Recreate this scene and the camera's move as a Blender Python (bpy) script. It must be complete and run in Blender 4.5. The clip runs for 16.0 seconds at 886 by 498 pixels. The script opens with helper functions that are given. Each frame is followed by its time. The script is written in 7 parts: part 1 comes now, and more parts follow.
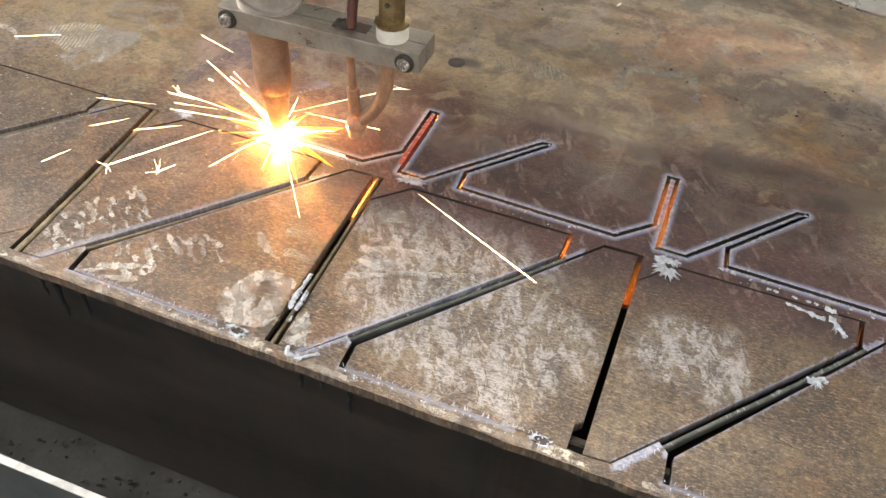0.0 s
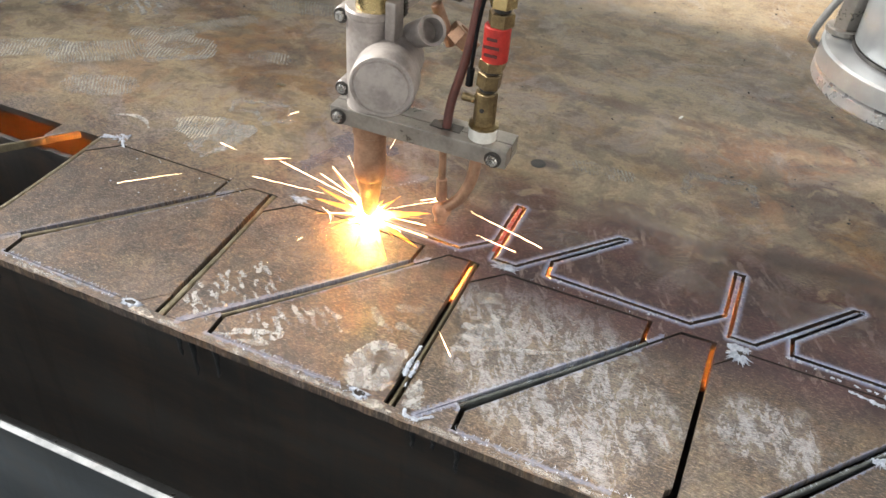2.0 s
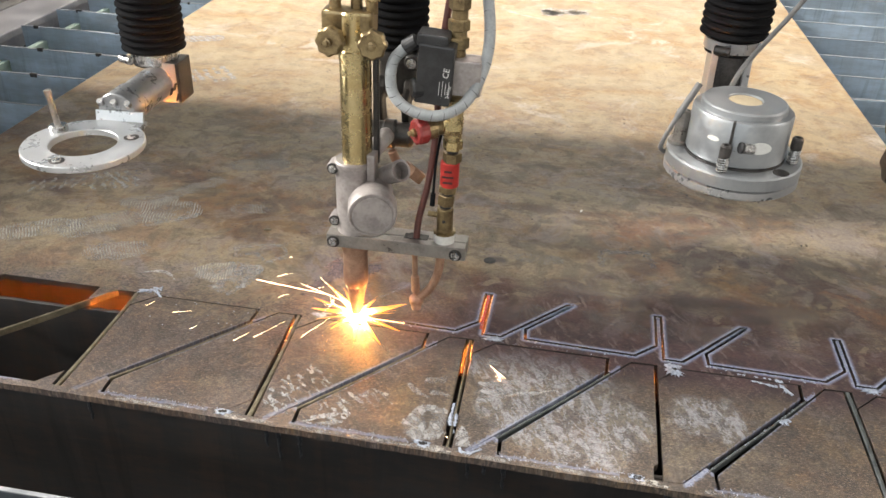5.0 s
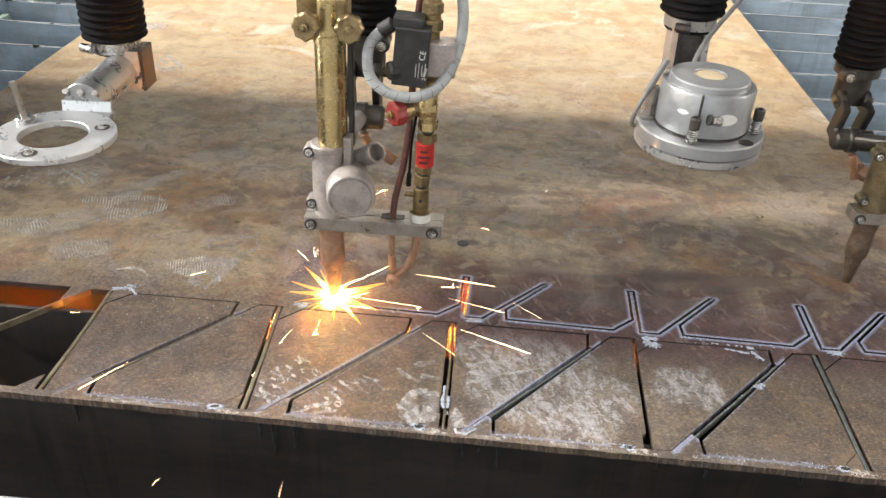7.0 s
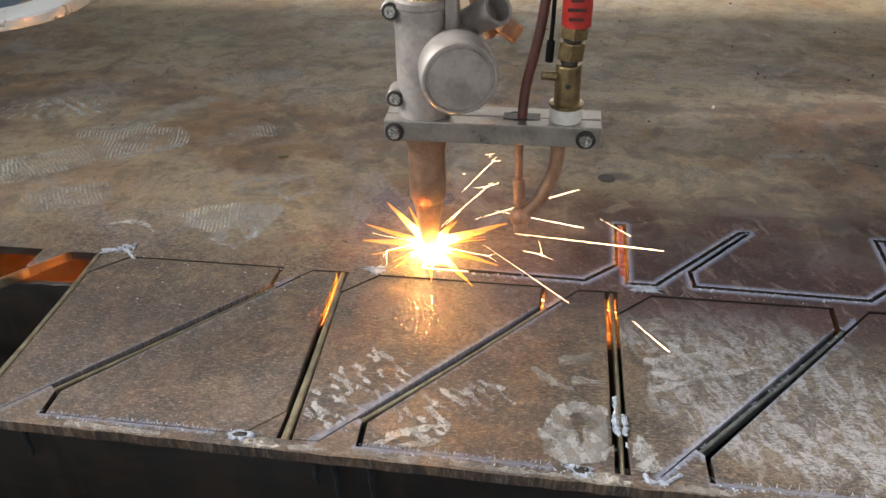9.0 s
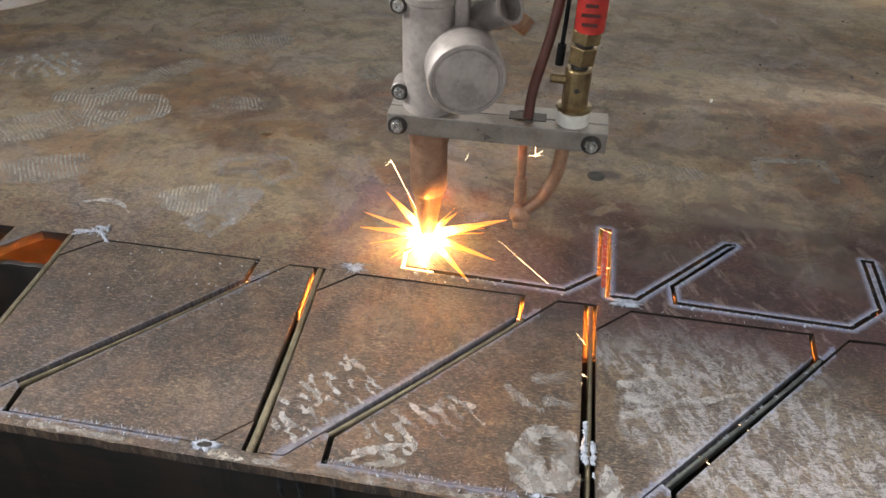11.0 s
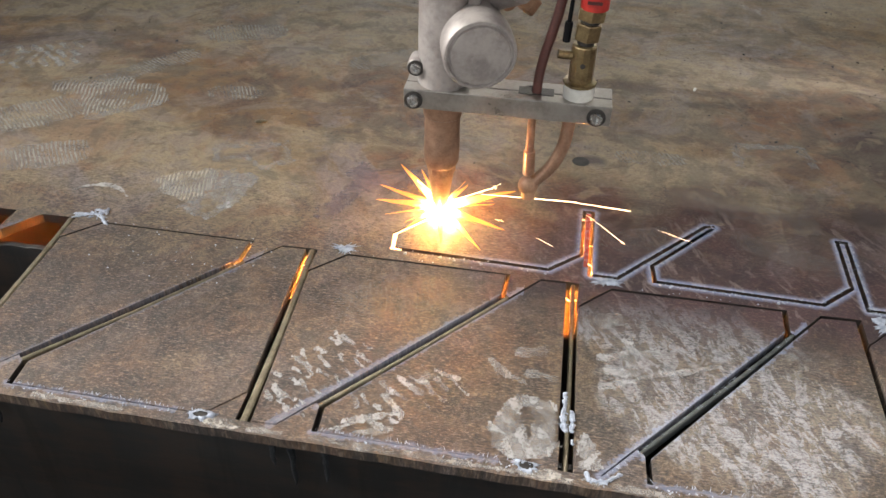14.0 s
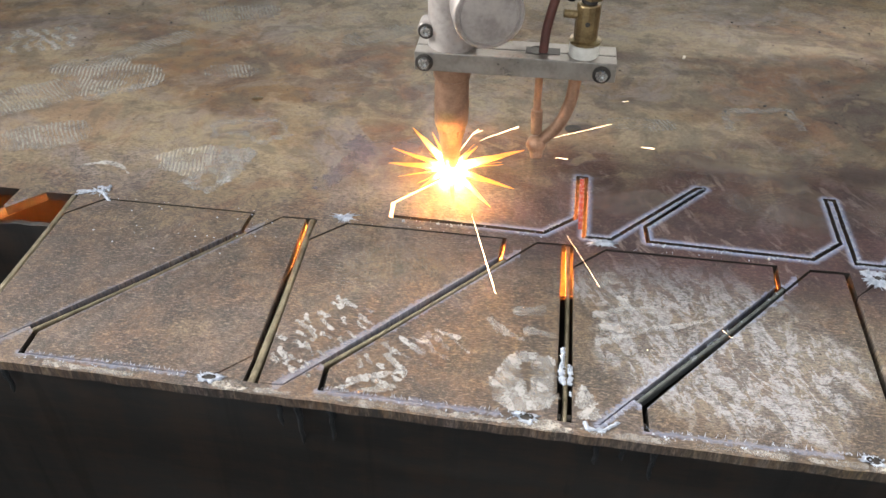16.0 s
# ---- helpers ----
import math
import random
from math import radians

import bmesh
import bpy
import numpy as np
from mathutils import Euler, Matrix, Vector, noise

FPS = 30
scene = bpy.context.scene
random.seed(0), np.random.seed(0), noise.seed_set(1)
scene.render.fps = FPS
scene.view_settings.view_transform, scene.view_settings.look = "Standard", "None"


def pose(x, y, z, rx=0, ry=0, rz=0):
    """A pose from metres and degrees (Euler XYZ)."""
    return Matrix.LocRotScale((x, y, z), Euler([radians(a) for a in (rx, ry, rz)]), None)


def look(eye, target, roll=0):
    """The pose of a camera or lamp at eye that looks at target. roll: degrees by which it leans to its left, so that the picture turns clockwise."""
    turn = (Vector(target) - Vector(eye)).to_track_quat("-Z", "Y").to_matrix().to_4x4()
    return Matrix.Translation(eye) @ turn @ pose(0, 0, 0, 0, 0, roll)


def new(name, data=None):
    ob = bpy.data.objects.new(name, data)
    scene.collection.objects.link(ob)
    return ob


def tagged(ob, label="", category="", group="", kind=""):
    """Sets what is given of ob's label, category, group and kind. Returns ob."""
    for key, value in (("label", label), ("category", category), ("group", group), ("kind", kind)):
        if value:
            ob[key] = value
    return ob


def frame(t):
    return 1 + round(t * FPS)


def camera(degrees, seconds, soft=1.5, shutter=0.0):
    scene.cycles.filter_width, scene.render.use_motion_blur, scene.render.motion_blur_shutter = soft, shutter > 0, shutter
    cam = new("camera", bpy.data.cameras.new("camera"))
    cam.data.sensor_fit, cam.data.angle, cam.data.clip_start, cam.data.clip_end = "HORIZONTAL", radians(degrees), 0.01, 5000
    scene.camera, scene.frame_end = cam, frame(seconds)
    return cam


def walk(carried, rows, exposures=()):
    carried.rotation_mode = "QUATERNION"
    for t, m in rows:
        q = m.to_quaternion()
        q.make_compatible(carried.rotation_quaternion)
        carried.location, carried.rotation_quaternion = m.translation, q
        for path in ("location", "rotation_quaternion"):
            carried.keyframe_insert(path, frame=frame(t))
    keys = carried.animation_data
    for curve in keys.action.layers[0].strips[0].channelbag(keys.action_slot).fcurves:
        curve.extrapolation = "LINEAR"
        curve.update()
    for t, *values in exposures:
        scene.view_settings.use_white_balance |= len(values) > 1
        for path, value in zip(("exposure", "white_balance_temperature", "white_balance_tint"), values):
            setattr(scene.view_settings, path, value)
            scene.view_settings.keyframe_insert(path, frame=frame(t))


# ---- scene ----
cam = camera(56.32, 16.0)
PATH = [
    (0, (0.1753, -0.4508, 0.4260), (-0.2490, 0.8764, -1.0088), 3.47),
    (0.5, (0.1639, -0.4587, 0.4396), (-0.2867, 0.8921, -0.9648), 3.75),
    (1, (0.1530, -0.4766, 0.4525), (-0.3357, 0.9065, -0.9070), 4.02),
    (1.5, (0.1459, -0.4936, 0.4598), (-0.3597, 0.9184, -0.8633), 4.28),
    (2, (0.1333, -0.5289, 0.4677), (-0.3849, 0.9202, -0.8096), 4.57),
    (2.5, (0.1406, -0.5751, 0.4857), (-0.4329, 0.9179, -0.7152), 4.14),
    (3, (0.1746, -0.6412, 0.5321), (-0.4597, 0.8932, -0.5828), 3.54),
    (3.5, (0.1896, -0.6969, 0.5647), (-0.4764, 0.8715, -0.4826), 3.20),
    (4, (0.1667, -0.7410, 0.5773), (-0.4598, 0.8624, -0.4408), 2.56),
    (4.5, (0.0933, -0.7540, 0.5761), (-0.2976, 0.9181, -0.4492), 1.76),
    (7, (-0.0065, -0.7726, 0.5842), (-0.0806, 0.9183, -0.4814), 2.83),
    (7.5, (-0.0209, -0.6564, 0.5284), (-0.1727, 0.9973, -0.5862), 2.81),
    (8, (-0.0509, -0.5641, 0.4721), (-0.2811, 1.0579, -0.6752), 1.71),
    (8.5, (-0.0695, -0.5212, 0.3951), (-0.3183, 1.1054, -0.7417), -1.18),
    (9, (-0.0781, -0.5075, 0.3729), (-0.3119, 1.1359, -0.7428), -1.37),
    (9.5, (-0.0761, -0.4825, 0.3834), (-0.2961, 1.1367, -0.7697), -0.55),
    (12, (-0.0716, -0.4656, 0.4106), (-0.2851, 1.0827, -0.8372), 2.46),
    (12.5, (-0.0689, -0.4773, 0.4143), (-0.2873, 1.0796, -0.8220), 2.58),
    (13, (-0.0660, -0.4827, 0.4152), (-0.2805, 1.0750, -0.8207), 2.86),
    (13.5, (-0.0664, -0.4884, 0.4127), (-0.2742, 1.0703, -0.8231), 2.75),
    (14, (-0.0615, -0.4900, 0.4099), (-0.2628, 1.0621, -0.8353), 1.79),
    (14.5, (-0.0589, -0.4948, 0.4054), (-0.2502, 1.0519, -0.8480), 1.25),
    (15, (-0.0620, -0.5035, 0.3921), (-0.2525, 1.0314, -0.8759), 1.35),
    (15.5, (-0.0627, -0.5062, 0.3975), (-0.2541, 1.0279, -0.8714), 1.06),
    (16, (-0.0596, -0.5116, 0.4054), (-0.2489, 1.0232, -0.8628), 0.54),
]
walk(cam, [(t, look(eye, target, roll)) for t, eye, target, roll in PATH],
     [(0, 0.58, 8000, 12), (0.5, 0.52, 7150, 9), (1, 0.30, 7450, 11), (1.5, 0.34, 7650, 13), (2, 0.54, 7300, 11), (2.5, 0.52, 7150, 11), (3, 0.36, 7050, 11), (3.5, 0.44, 7150, 11), (4, 0.18, 7000, 11), (4.5, 0.24, 7200, 12),
      (7, 0.40, 7400, 13), (7.5, 0.32, 7900, 17), (8, 0.06, 8350, 19), (8.5, -0.22, 7950, 16), (9, -0.18, 7100, 11), (9.5, -0.06, 7300, 13), (12, -0.18, 7050, 12), (12.5, 0.06, 7550, 14),
      (13, 0.01, 7450, 14), (14, 0.03, 7150, 12), (15, 0.13, 6950, 11), (16, 0.28, 7050, 11)])

# ---- light ----
world = bpy.data.worlds.new("workshop_sky")
scene.world = world
world.use_nodes = True
wn = world.node_tree
sky = wn.nodes.new("ShaderNodeTexSky")
sky.sky_type, sky.sun_disc = "NISHITA", False
sky.sun_elevation, sky.sun_rotation = radians(45), radians(20)
wn.links.new(sky.outputs[0], wn.nodes["Background"].inputs[0])
wn.nodes["Background"].inputs[1].default_value = 0.06


def area_lamp(name, eye, target, w, h, watts, colour):
    data = bpy.data.lights.new(name, "AREA")
    data.shape, data.size, data.size_y, data.energy, data.color = "RECTANGLE", w, h, watts, colour
    ob = new(name, data)
    ob.matrix_world = look(eye, target)
    return ob


area_lamp("roof_light", (-0.6, 3.4, 6.3), (0.0, 1.0, 0.0), 3.6, 0.12, 440, (1.0, 0.97, 0.94))
# Added fill over the near plate; no such roof lamp is known.
area_lamp("front_fill_light", (0.4, -2.4, 6.3), (0.0, 0.0, 0.0), 3.6, 1.6, 20, (0.97, 0.98, 1.0))
area_lamp("door_light", (-2.0, -7.6, 2.6), (-0.5, 0.0, 0.4), 5.5, 3.4, 125, (0.78, 0.89, 1.0))
# Added side fill from the left, with no known window behind it.
area_lamp("west_fill_light", (-9.4, 0.2, 5.35), (0.0, 0.2, 0.0), 6.5, 1.8, 2000, (0.93, 0.97, 1.0))
# Fill lamp added to brighten the plate's right side.
area_lamp("east_fill_light", (9.4, 0.6, 4.3), (0.2, 0.3, 0.0), 5.5, 1.8, 400, (1.0, 0.98, 0.95))
area_lamp("far_window_light", (-0.6, 10.9, 3.6), (0.0, 0.2, 0.2), 7.4, 3.2, 290, (1.0, 0.98, 0.94))

# ---- materials ----
PATTERN_TURN = radians(-1.43)
PERIOD = 0.2055


class Nodes:
    """A small builder of node materials."""

    def __init__(self, name):
        self.m = bpy.data.materials.new(name)
        self.m.use_nodes = True
        self.t = self.m.node_tree
        self.b = self.t.nodes["Principled BSDF"]

    def put(self, socket, value):
        if isinstance(value, bpy.types.NodeSocket):
            self.t.links.new(value, socket)
        else:
            if isinstance(value, (tuple, list)) and len(value) == 3 and socket.type == "RGBA":
                value = (*value, 1.0)
            socket.default_value = value

    def math(self, op, a, b=0.0, c=0.0, clamp=False):
        n = self.t.nodes.new("ShaderNodeMath")
        n.operation, n.use_clamp = op, clamp
        for s, v in zip(n.inputs, (a, b, c)):
            self.put(s, v)
        return n.outputs[0]

    def vec(self, op, a, b=(0, 0, 0), scale=None):
        n = self.t.nodes.new("ShaderNodeVectorMath")
        n.operation = op
        self.put(n.inputs[0], a)
        self.put(n.inputs[1], b)
        if scale is not None:
            self.put(n.inputs["Scale"], scale)
        return n.outputs["Value"] if op in ("DOT_PRODUCT", "LENGTH", "DISTANCE") else n.outputs[0]

    def place(self):
        return self.t.nodes.new("ShaderNodeNewGeometry").outputs["Position"]

    def own(self):
        return self.t.nodes.new("ShaderNodeTexCoord").outputs["Object"]

    def scaled(self, v, s):
        return self.vec("MULTIPLY", v, s)

    def noise(self, v, scale, detail=4.0, rough=0.6, distortion=0.0):
        n = self.t.nodes.new("ShaderNodeTexNoise")
        self.put(n.inputs["Vector"], v)
        n.inputs["Scale"].default_value, n.inputs["Detail"].default_value = scale, detail
        n.inputs["Roughness"].default_value, n.inputs["Distortion"].default_value = rough, distortion
        return n.outputs[0]

    def cells(self, v, scale):
        n = self.t.nodes.new("ShaderNodeTexVoronoi")
        self.put(n.inputs["Vector"], v)
        n.inputs["Scale"].default_value = scale
        return n.outputs["Distance"]

    def step(self, v, lo, hi, a=0.0, b=1.0):
        n = self.t.nodes.new("ShaderNodeMapRange")
        n.interpolation_type = "SMOOTHSTEP"
        for s, x in zip(n.inputs, (v, lo, hi, a, b)):
            self.put(s, x)
        return n.outputs[0]

    def mix(self, f, a, b, how="MIX"):
        n = self.t.nodes.new("ShaderNodeMix")
        n.data_type, n.blend_type = "RGBA", how
        self.put(n.inputs[0], f)
        self.put(n.inputs[6], a)
        self.put(n.inputs[7], b)
        return n.outputs[2]

    def bump(self, height, strength, distance):
        n = self.t.nodes.new("ShaderNodeBump")
        n.inputs["Strength"].default_value, n.inputs["Distance"].default_value = strength, distance
        self.put(n.inputs["Height"], height)
        self.put(self.b.inputs["Normal"], n.outputs[0])

    def finish(self, colour, rough=0.5, metal=0.0, spec=0.5):
        self.put(self.b.inputs["Base Color"], colour)
        self.put(self.b.inputs["Roughness"], rough)
        self.put(self.b.inputs["Metallic"], metal)
        self.put(self.b.inputs["Specular IOR Level"], spec)
        return self.m


def simple(name, colour, other, scale, rough=0.5, metal=0.0, bump=0.2, spread=(0.35, 0.65), fine=0.3):
    """A surface of two colours mixed by noise at two scales, with fine relief."""
    n = Nodes(name)
    p = n.own()
    a, b = n.noise(p, scale, 5), n.noise(p, scale * 7, 4)
    mixed = n.math("ADD", n.math("MULTIPLY", a, 1 - fine), n.math("MULTIPLY", b, fine))
    col = n.mix(n.step(mixed, *spread), colour, other)
    n.bump(b, bump, 0.001)
    r = n.step(mixed, 0.3, 0.7, max(rough - 0.12, 0.05), min(rough + 0.12, 1.0))
    return n.finish(col, r, metal)


# The cut pattern, in its own plane: u along the row, v across it; one cell of the row.
A1, A2, A3, A4, A5, A6 = (-0.0195, -0.0285), (0.005, -0.0035), (0.1335, -0.0025), (0.1325, -0.0265), (0.001, -0.177), (-0.0165, -0.178)
B3, B4, B5, BF, B6, B1 = (0.157, -0.0035), (0.1775, -0.0025), (0.1800, -0.155), (0.160, -0.1775), (0.0285, -0.1775), (0.0275, -0.157)
FRONT_V = -0.187
# The second row's cut: from the piercing round to the next one.
C0, C1, C2, C3 = (-0.168, 0.011), (-0.044, 0.009), (-0.019, 0.033), (-0.019, 0.092)
D0, D1, D2, D3 = (-0.012, 0.009), (-0.012, 0.092), (0.009, 0.009), (0.081, 0.091)
E0, E1 = (-0.1695, 0.030), (-0.1175, 0.091)


def plan(u, v, z=0.0):
    """A point of the pattern in the world."""
    c, s = math.cos(PATTERN_TURN), math.sin(PATTERN_TURN)
    return Vector((u * c - v * s, u * s + v * c, z))


def plate_material():
    n = Nodes("mill_scale_steel")
    p = n.place()
    flat = n.scaled(p, (1, 1, 0.2))
    rolled = n.scaled(p, (1.0, 2.4, 0.2))
    broad = n.noise(flat, 4.2, 6, 0.62, 1.0)
    drift = n.noise(rolled, 3.0, 5, 0.6, 0.7)
    mid = n.noise(flat, 24.0, 7, 0.68, 0.4)
    fine = n.noise(flat, 190.0, 5, 0.75)
    tiny = n.noise(flat, 520.0, 3, 0.7)
    col = n.mix(n.step(broad, 0.40, 0.60), (0.080, 0.051, 0.041), (0.215, 0.130, 0.058))
    col = n.mix(n.math("MULTIPLY", n.step(drift, 0.44, 0.55), 0.82), col, (0.318, 0.262, 0.158))
    rust = n.noise(n.vec("ADD", flat, (3.1, 1.7, 0)), 8.0, 7, 0.72, 0.8)
    col = n.mix(n.math("MULTIPLY", n.step(rust, 0.50, 0.60), 0.85), col, (0.225, 0.112, 0.055))
    grey = n.noise(n.vec("ADD", flat, (7.7, 2.2, 0)), 6.0, 7, 0.74, 0.9)
    col = n.mix(n.math("MULTIPLY", n.step(grey, 0.50, 0.61), 0.78), col, (0.235, 0.208, 0.200))
    col = n.mix(n.math("MULTIPLY", n.step(mid, 0.50, 0.66), 0.50), col, (0.080, 0.056, 0.044))
    haze = n.noise(n.vec("ADD", flat, (2.2, 5.3, 0)), 20.0, 7, 0.70, 0.6)
    col = n.mix(n.math("MULTIPLY", n.step(haze, 0.53, 0.66), 0.40), col, (0.42, 0.34, 0.25))
    # the far plate: blotched pale rust, with its brighter light put into the colour
    far = n.step(n.math("ADD", n.vec("DOT_PRODUCT", p, (0.0, 1.0, 0)), n.math("MULTIPLY", broad, 0.5)), 0.50, 1.15)
    blotch = n.noise(n.vec("ADD", flat, (1.3, 9.1, 0)), 9.5, 7, 0.70, 0.5)
    pale_far = n.mix(n.step(blotch, 0.45, 0.58), (0.41, 0.325, 0.175), (0.335, 0.222, 0.098))
    pale_far = n.mix(n.step(grey, 0.55, 0.62, 0.0, 0.80), pale_far, (0.50, 0.45, 0.34))
    pale_far = n.mix(n.step(mid, 0.54, 0.66, 0.0, 0.45), pale_far, (0.24, 0.16, 0.095))
    col = n.mix(n.math("MULTIPLY", far, 0.95), col, pale_far)
    # bare plate behind the row, mixed towards a lighter tan
    bare = n.step(n.math("ADD", n.vec("DOT_PRODUCT", p, (0.0, 1.0, 0)), n.math("MULTIPLY", n.math("SUBTRACT", broad, 0.5), 0.3)), 0.0, 0.14)
    col = n.mix(n.math("MULTIPLY", n.math("MULTIPLY", bare, n.step(drift, 0.40, 0.58)), 0.40), col, (0.335, 0.283, 0.185))
    # the row mixed darker: brown to the left, olive to the right
    row_tint = n.step(n.math("ADD", n.vec("DOT_PRODUCT", p, (0.025, 1.0, 0)), n.math("MULTIPLY", n.math("SUBTRACT", mid, 0.5), 0.10)), -0.02, 0.06, 0.72, 0.0)
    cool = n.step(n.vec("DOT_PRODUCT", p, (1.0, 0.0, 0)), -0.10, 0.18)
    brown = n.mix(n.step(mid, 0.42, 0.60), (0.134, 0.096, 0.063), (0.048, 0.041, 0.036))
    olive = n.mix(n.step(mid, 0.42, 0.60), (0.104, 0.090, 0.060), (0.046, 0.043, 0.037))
    col = n.mix(row_tint, col, n.mix(cool, brown, olive))
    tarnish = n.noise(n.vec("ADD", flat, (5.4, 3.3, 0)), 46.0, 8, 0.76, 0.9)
    col = n.mix(n.math("MULTIPLY", row_tint, n.step(tarnish, 0.47, 0.60, 0.0, 0.95)), col, (0.050, 0.052, 0.046))
    col = n.mix(n.math("MULTIPLY", row_tint, n.step(tarnish, 0.44, 0.35, 0.0, 0.70)), col, (0.185, 0.118, 0.066))
    # wiped, chalky patches on the pieces beside the middle of the row
    chalk = None
    for cx, cy, rx, ry in ((0.105, -0.120, 0.072, 0.062), (0.052, -0.042, 0.078, 0.034), (0.030, -0.105, 0.036, 0.050), (0.232, -0.084, 0.042, 0.036)):
        d = n.vec("LENGTH", n.vec("MULTIPLY", n.vec("SUBTRACT", p, (cx, cy, 0)), (1 / rx, 1 / ry, 0)))
        m = n.step(n.math("ADD", d, n.math("MULTIPLY", n.math("SUBTRACT", mid, 0.5), 1.4)), 0.75, 1.10, 1.0, 0.0)
        chalk = m if chalk is None else n.math("MAXIMUM", chalk, m)
    turn = n.t.nodes.new("ShaderNodeVectorRotate")
    turn.rotation_type = "Z_AXIS"
    n.put(turn.inputs["Vector"], p)
    turn.inputs["Angle"].default_value = radians(-27)
    smear = n.noise(n.scaled(turn.outputs[0], (1.0, 0.36, 0.2)), 92.0, 7, 0.72, 0.7)
    smear2 = n.noise(n.scaled(p, (1.0, 0.55, 0.2)), 90.0, 6, 0.70, 0.6)
    wiped = n.math("MAXIMUM", n.step(smear, 0.495, 0.545), n.math("MULTIPLY", n.step(smear2, 0.51, 0.555), 0.85))
    col = n.mix(n.math("MULTIPLY", n.math("MULTIPLY", chalk, n.math("MAXIMUM", wiped, 0.20)), 0.74), col, (0.365, 0.39, 0.40))
    # heat tint and oxide along the cuts of the second row
    u = n.vec("DOT_PRODUCT", p, (math.cos(PATTERN_TURN), math.sin(PATTERN_TURN), 0))
    v = n.vec("DOT_PRODUCT", p, (-math.sin(PATTERN_TURN), math.cos(PATTERN_TURN), 0))
    w = n.math("WRAP", u, -0.06 + PERIOD, -0.06)
    comb = n.t.nodes.new("ShaderNodeCombineXYZ")
    n.put(comb.inputs[0], w)
    n.put(comb.inputs[1], v)
    q = comb.outputs[0]
    s = lambda a: (a[0] + PERIOD, a[1])
    segs = [(D3, D2), (D2, D0), (D0, D1), (C3, C2), (C2, C1), (s(C0), s(C1)), (s(C0), s(E0)), (s(E0), s(E1)), (C0, C1)]
    near = None
    for a, b in segs:
        ba = (b[0] - a[0], b[1] - a[1], 0)
        l2 = ba[0] ** 2 + ba[1] ** 2
        pa = n.vec("SUBTRACT", q, (*a, 0))
        h = n.math("MULTIPLY", n.vec("DOT_PRODUCT", pa, ba), 1 / l2, clamp=True)
        dist = n.vec("LENGTH", n.vec("SUBTRACT", pa, n.vec("SCALE", ba, scale=h)))
        near = dist if near is None else n.math("MINIMUM", near, dist)
    ragged = n.math("ADD", near, n.math("MULTIPLY", n.math("SUBTRACT", mid, 0.5), 0.030))
    hot = n.step(u, -0.20, 0.02, 0.0, 1.0)
    dark = n.math("MULTIPLY", n.step(ragged, 0.018, 0.078, 0.88, 0.0), hot)
    col = n.mix(dark, col, n.mix(n.step(mid, 0.4, 0.6), (0.036, 0.023, 0.029), (0.078, 0.045, 0.048)))
    pale = n.math("MULTIPLY", n.math("MULTIPLY", n.step(smear, 0.55, 0.63), n.step(near, 0.004, 0.05, 0.8, 0.0)), hot)
    col = n.mix(n.math("MULTIPLY", pale, 0.55), col, (0.30, 0.25, 0.215))
    ragged2 = n.math("ADD", near, n.math("MULTIPLY", n.math("SUBTRACT", fine, 0.5), 0.006))
    blue = n.math("MULTIPLY", n.step(ragged2, 0.0002, 0.0072, 0.92, 0.0), n.step(u, -0.15, -0.05))
    first, front = None, None
    for a, b in ((A4, A5), (B1, B3), (B4, B5), (s(A1), s(A6)), (B6, BF)):
        ba = (b[0] - a[0], b[1] - a[1], 0)
        l2 = ba[0] ** 2 + ba[1] ** 2
        pa = n.vec("SUBTRACT", q, (*a, 0))
        h = n.math("MULTIPLY", n.vec("DOT_PRODUCT", pa, ba), 1 / l2, clamp=True)
        dist = n.vec("LENGTH", n.vec("SUBTRACT", pa, n.vec("SCALE", ba, scale=h)))
        if a == B6:
            front = dist
        else:
            first = dist if first is None else n.math("MINIMUM", first, dist)
    shaggy = n.math("MULTIPLY", n.math("SUBTRACT", fine, 0.5), 0.014)
    halo = n.math("MULTIPLY", n.step(n.math("ADD", first, shaggy), 0.0020, 0.0046, 0.46, 0.0), n.step(u, -0.40, 0.12, 0.35, 1.0))
    halo = n.math("MAXIMUM", halo, n.step(n.math("ADD", front, shaggy), 0.0000, 0.0036, 0.34, 0.0))
    # cloudy film over the bare plate: olive, violet grey and brown drifts
    cloud = n.noise(n.vec("ADD", n.scaled(p, (1.0, 1.15, 0.2)), (4.1, 0.6, 0)), 17.0, 6, 0.60, 0.7)
    cloud2 = n.noise(n.vec("ADD", n.scaled(p, (1.0, 1.1, 0.2)), (0.3, 6.2, 0)), 34.0, 6, 0.62, 0.5)
    off_far = n.math("SUBTRACT", 1.0, n.math("MULTIPLY", far, 0.65))
    col = n.mix(n.math("MULTIPLY", n.math("MULTIPLY", bare, n.step(cloud, 0.50, 0.60, 0.0, 0.62)), off_far), col, (0.128, 0.108, 0.078))
    col = n.mix(n.math("MULTIPLY", n.math("MULTIPLY", bare, n.step(cloud, 0.46, 0.38, 0.0, 0.45)), off_far), col, (0.235, 0.205, 0.180))
    col = n.mix(n.math("MULTIPLY", n.math("MULTIPLY", bare, n.step(cloud2, 0.53, 0.62, 0.0, 0.55)), off_far), col, (0.110, 0.074, 0.054))
    col = n.mix(n.math("MULTIPLY", n.math("MULTIPLY", bare, n.step(cloud2, 0.44, 0.36, 0.0, 0.40)), off_far), col, (0.38, 0.305, 0.185))
    # mottled scale
    mottle = n.noise(n.scaled(p, (1.0, 1.5, 0.2)), 120.0, 8, 0.80, 0.7)
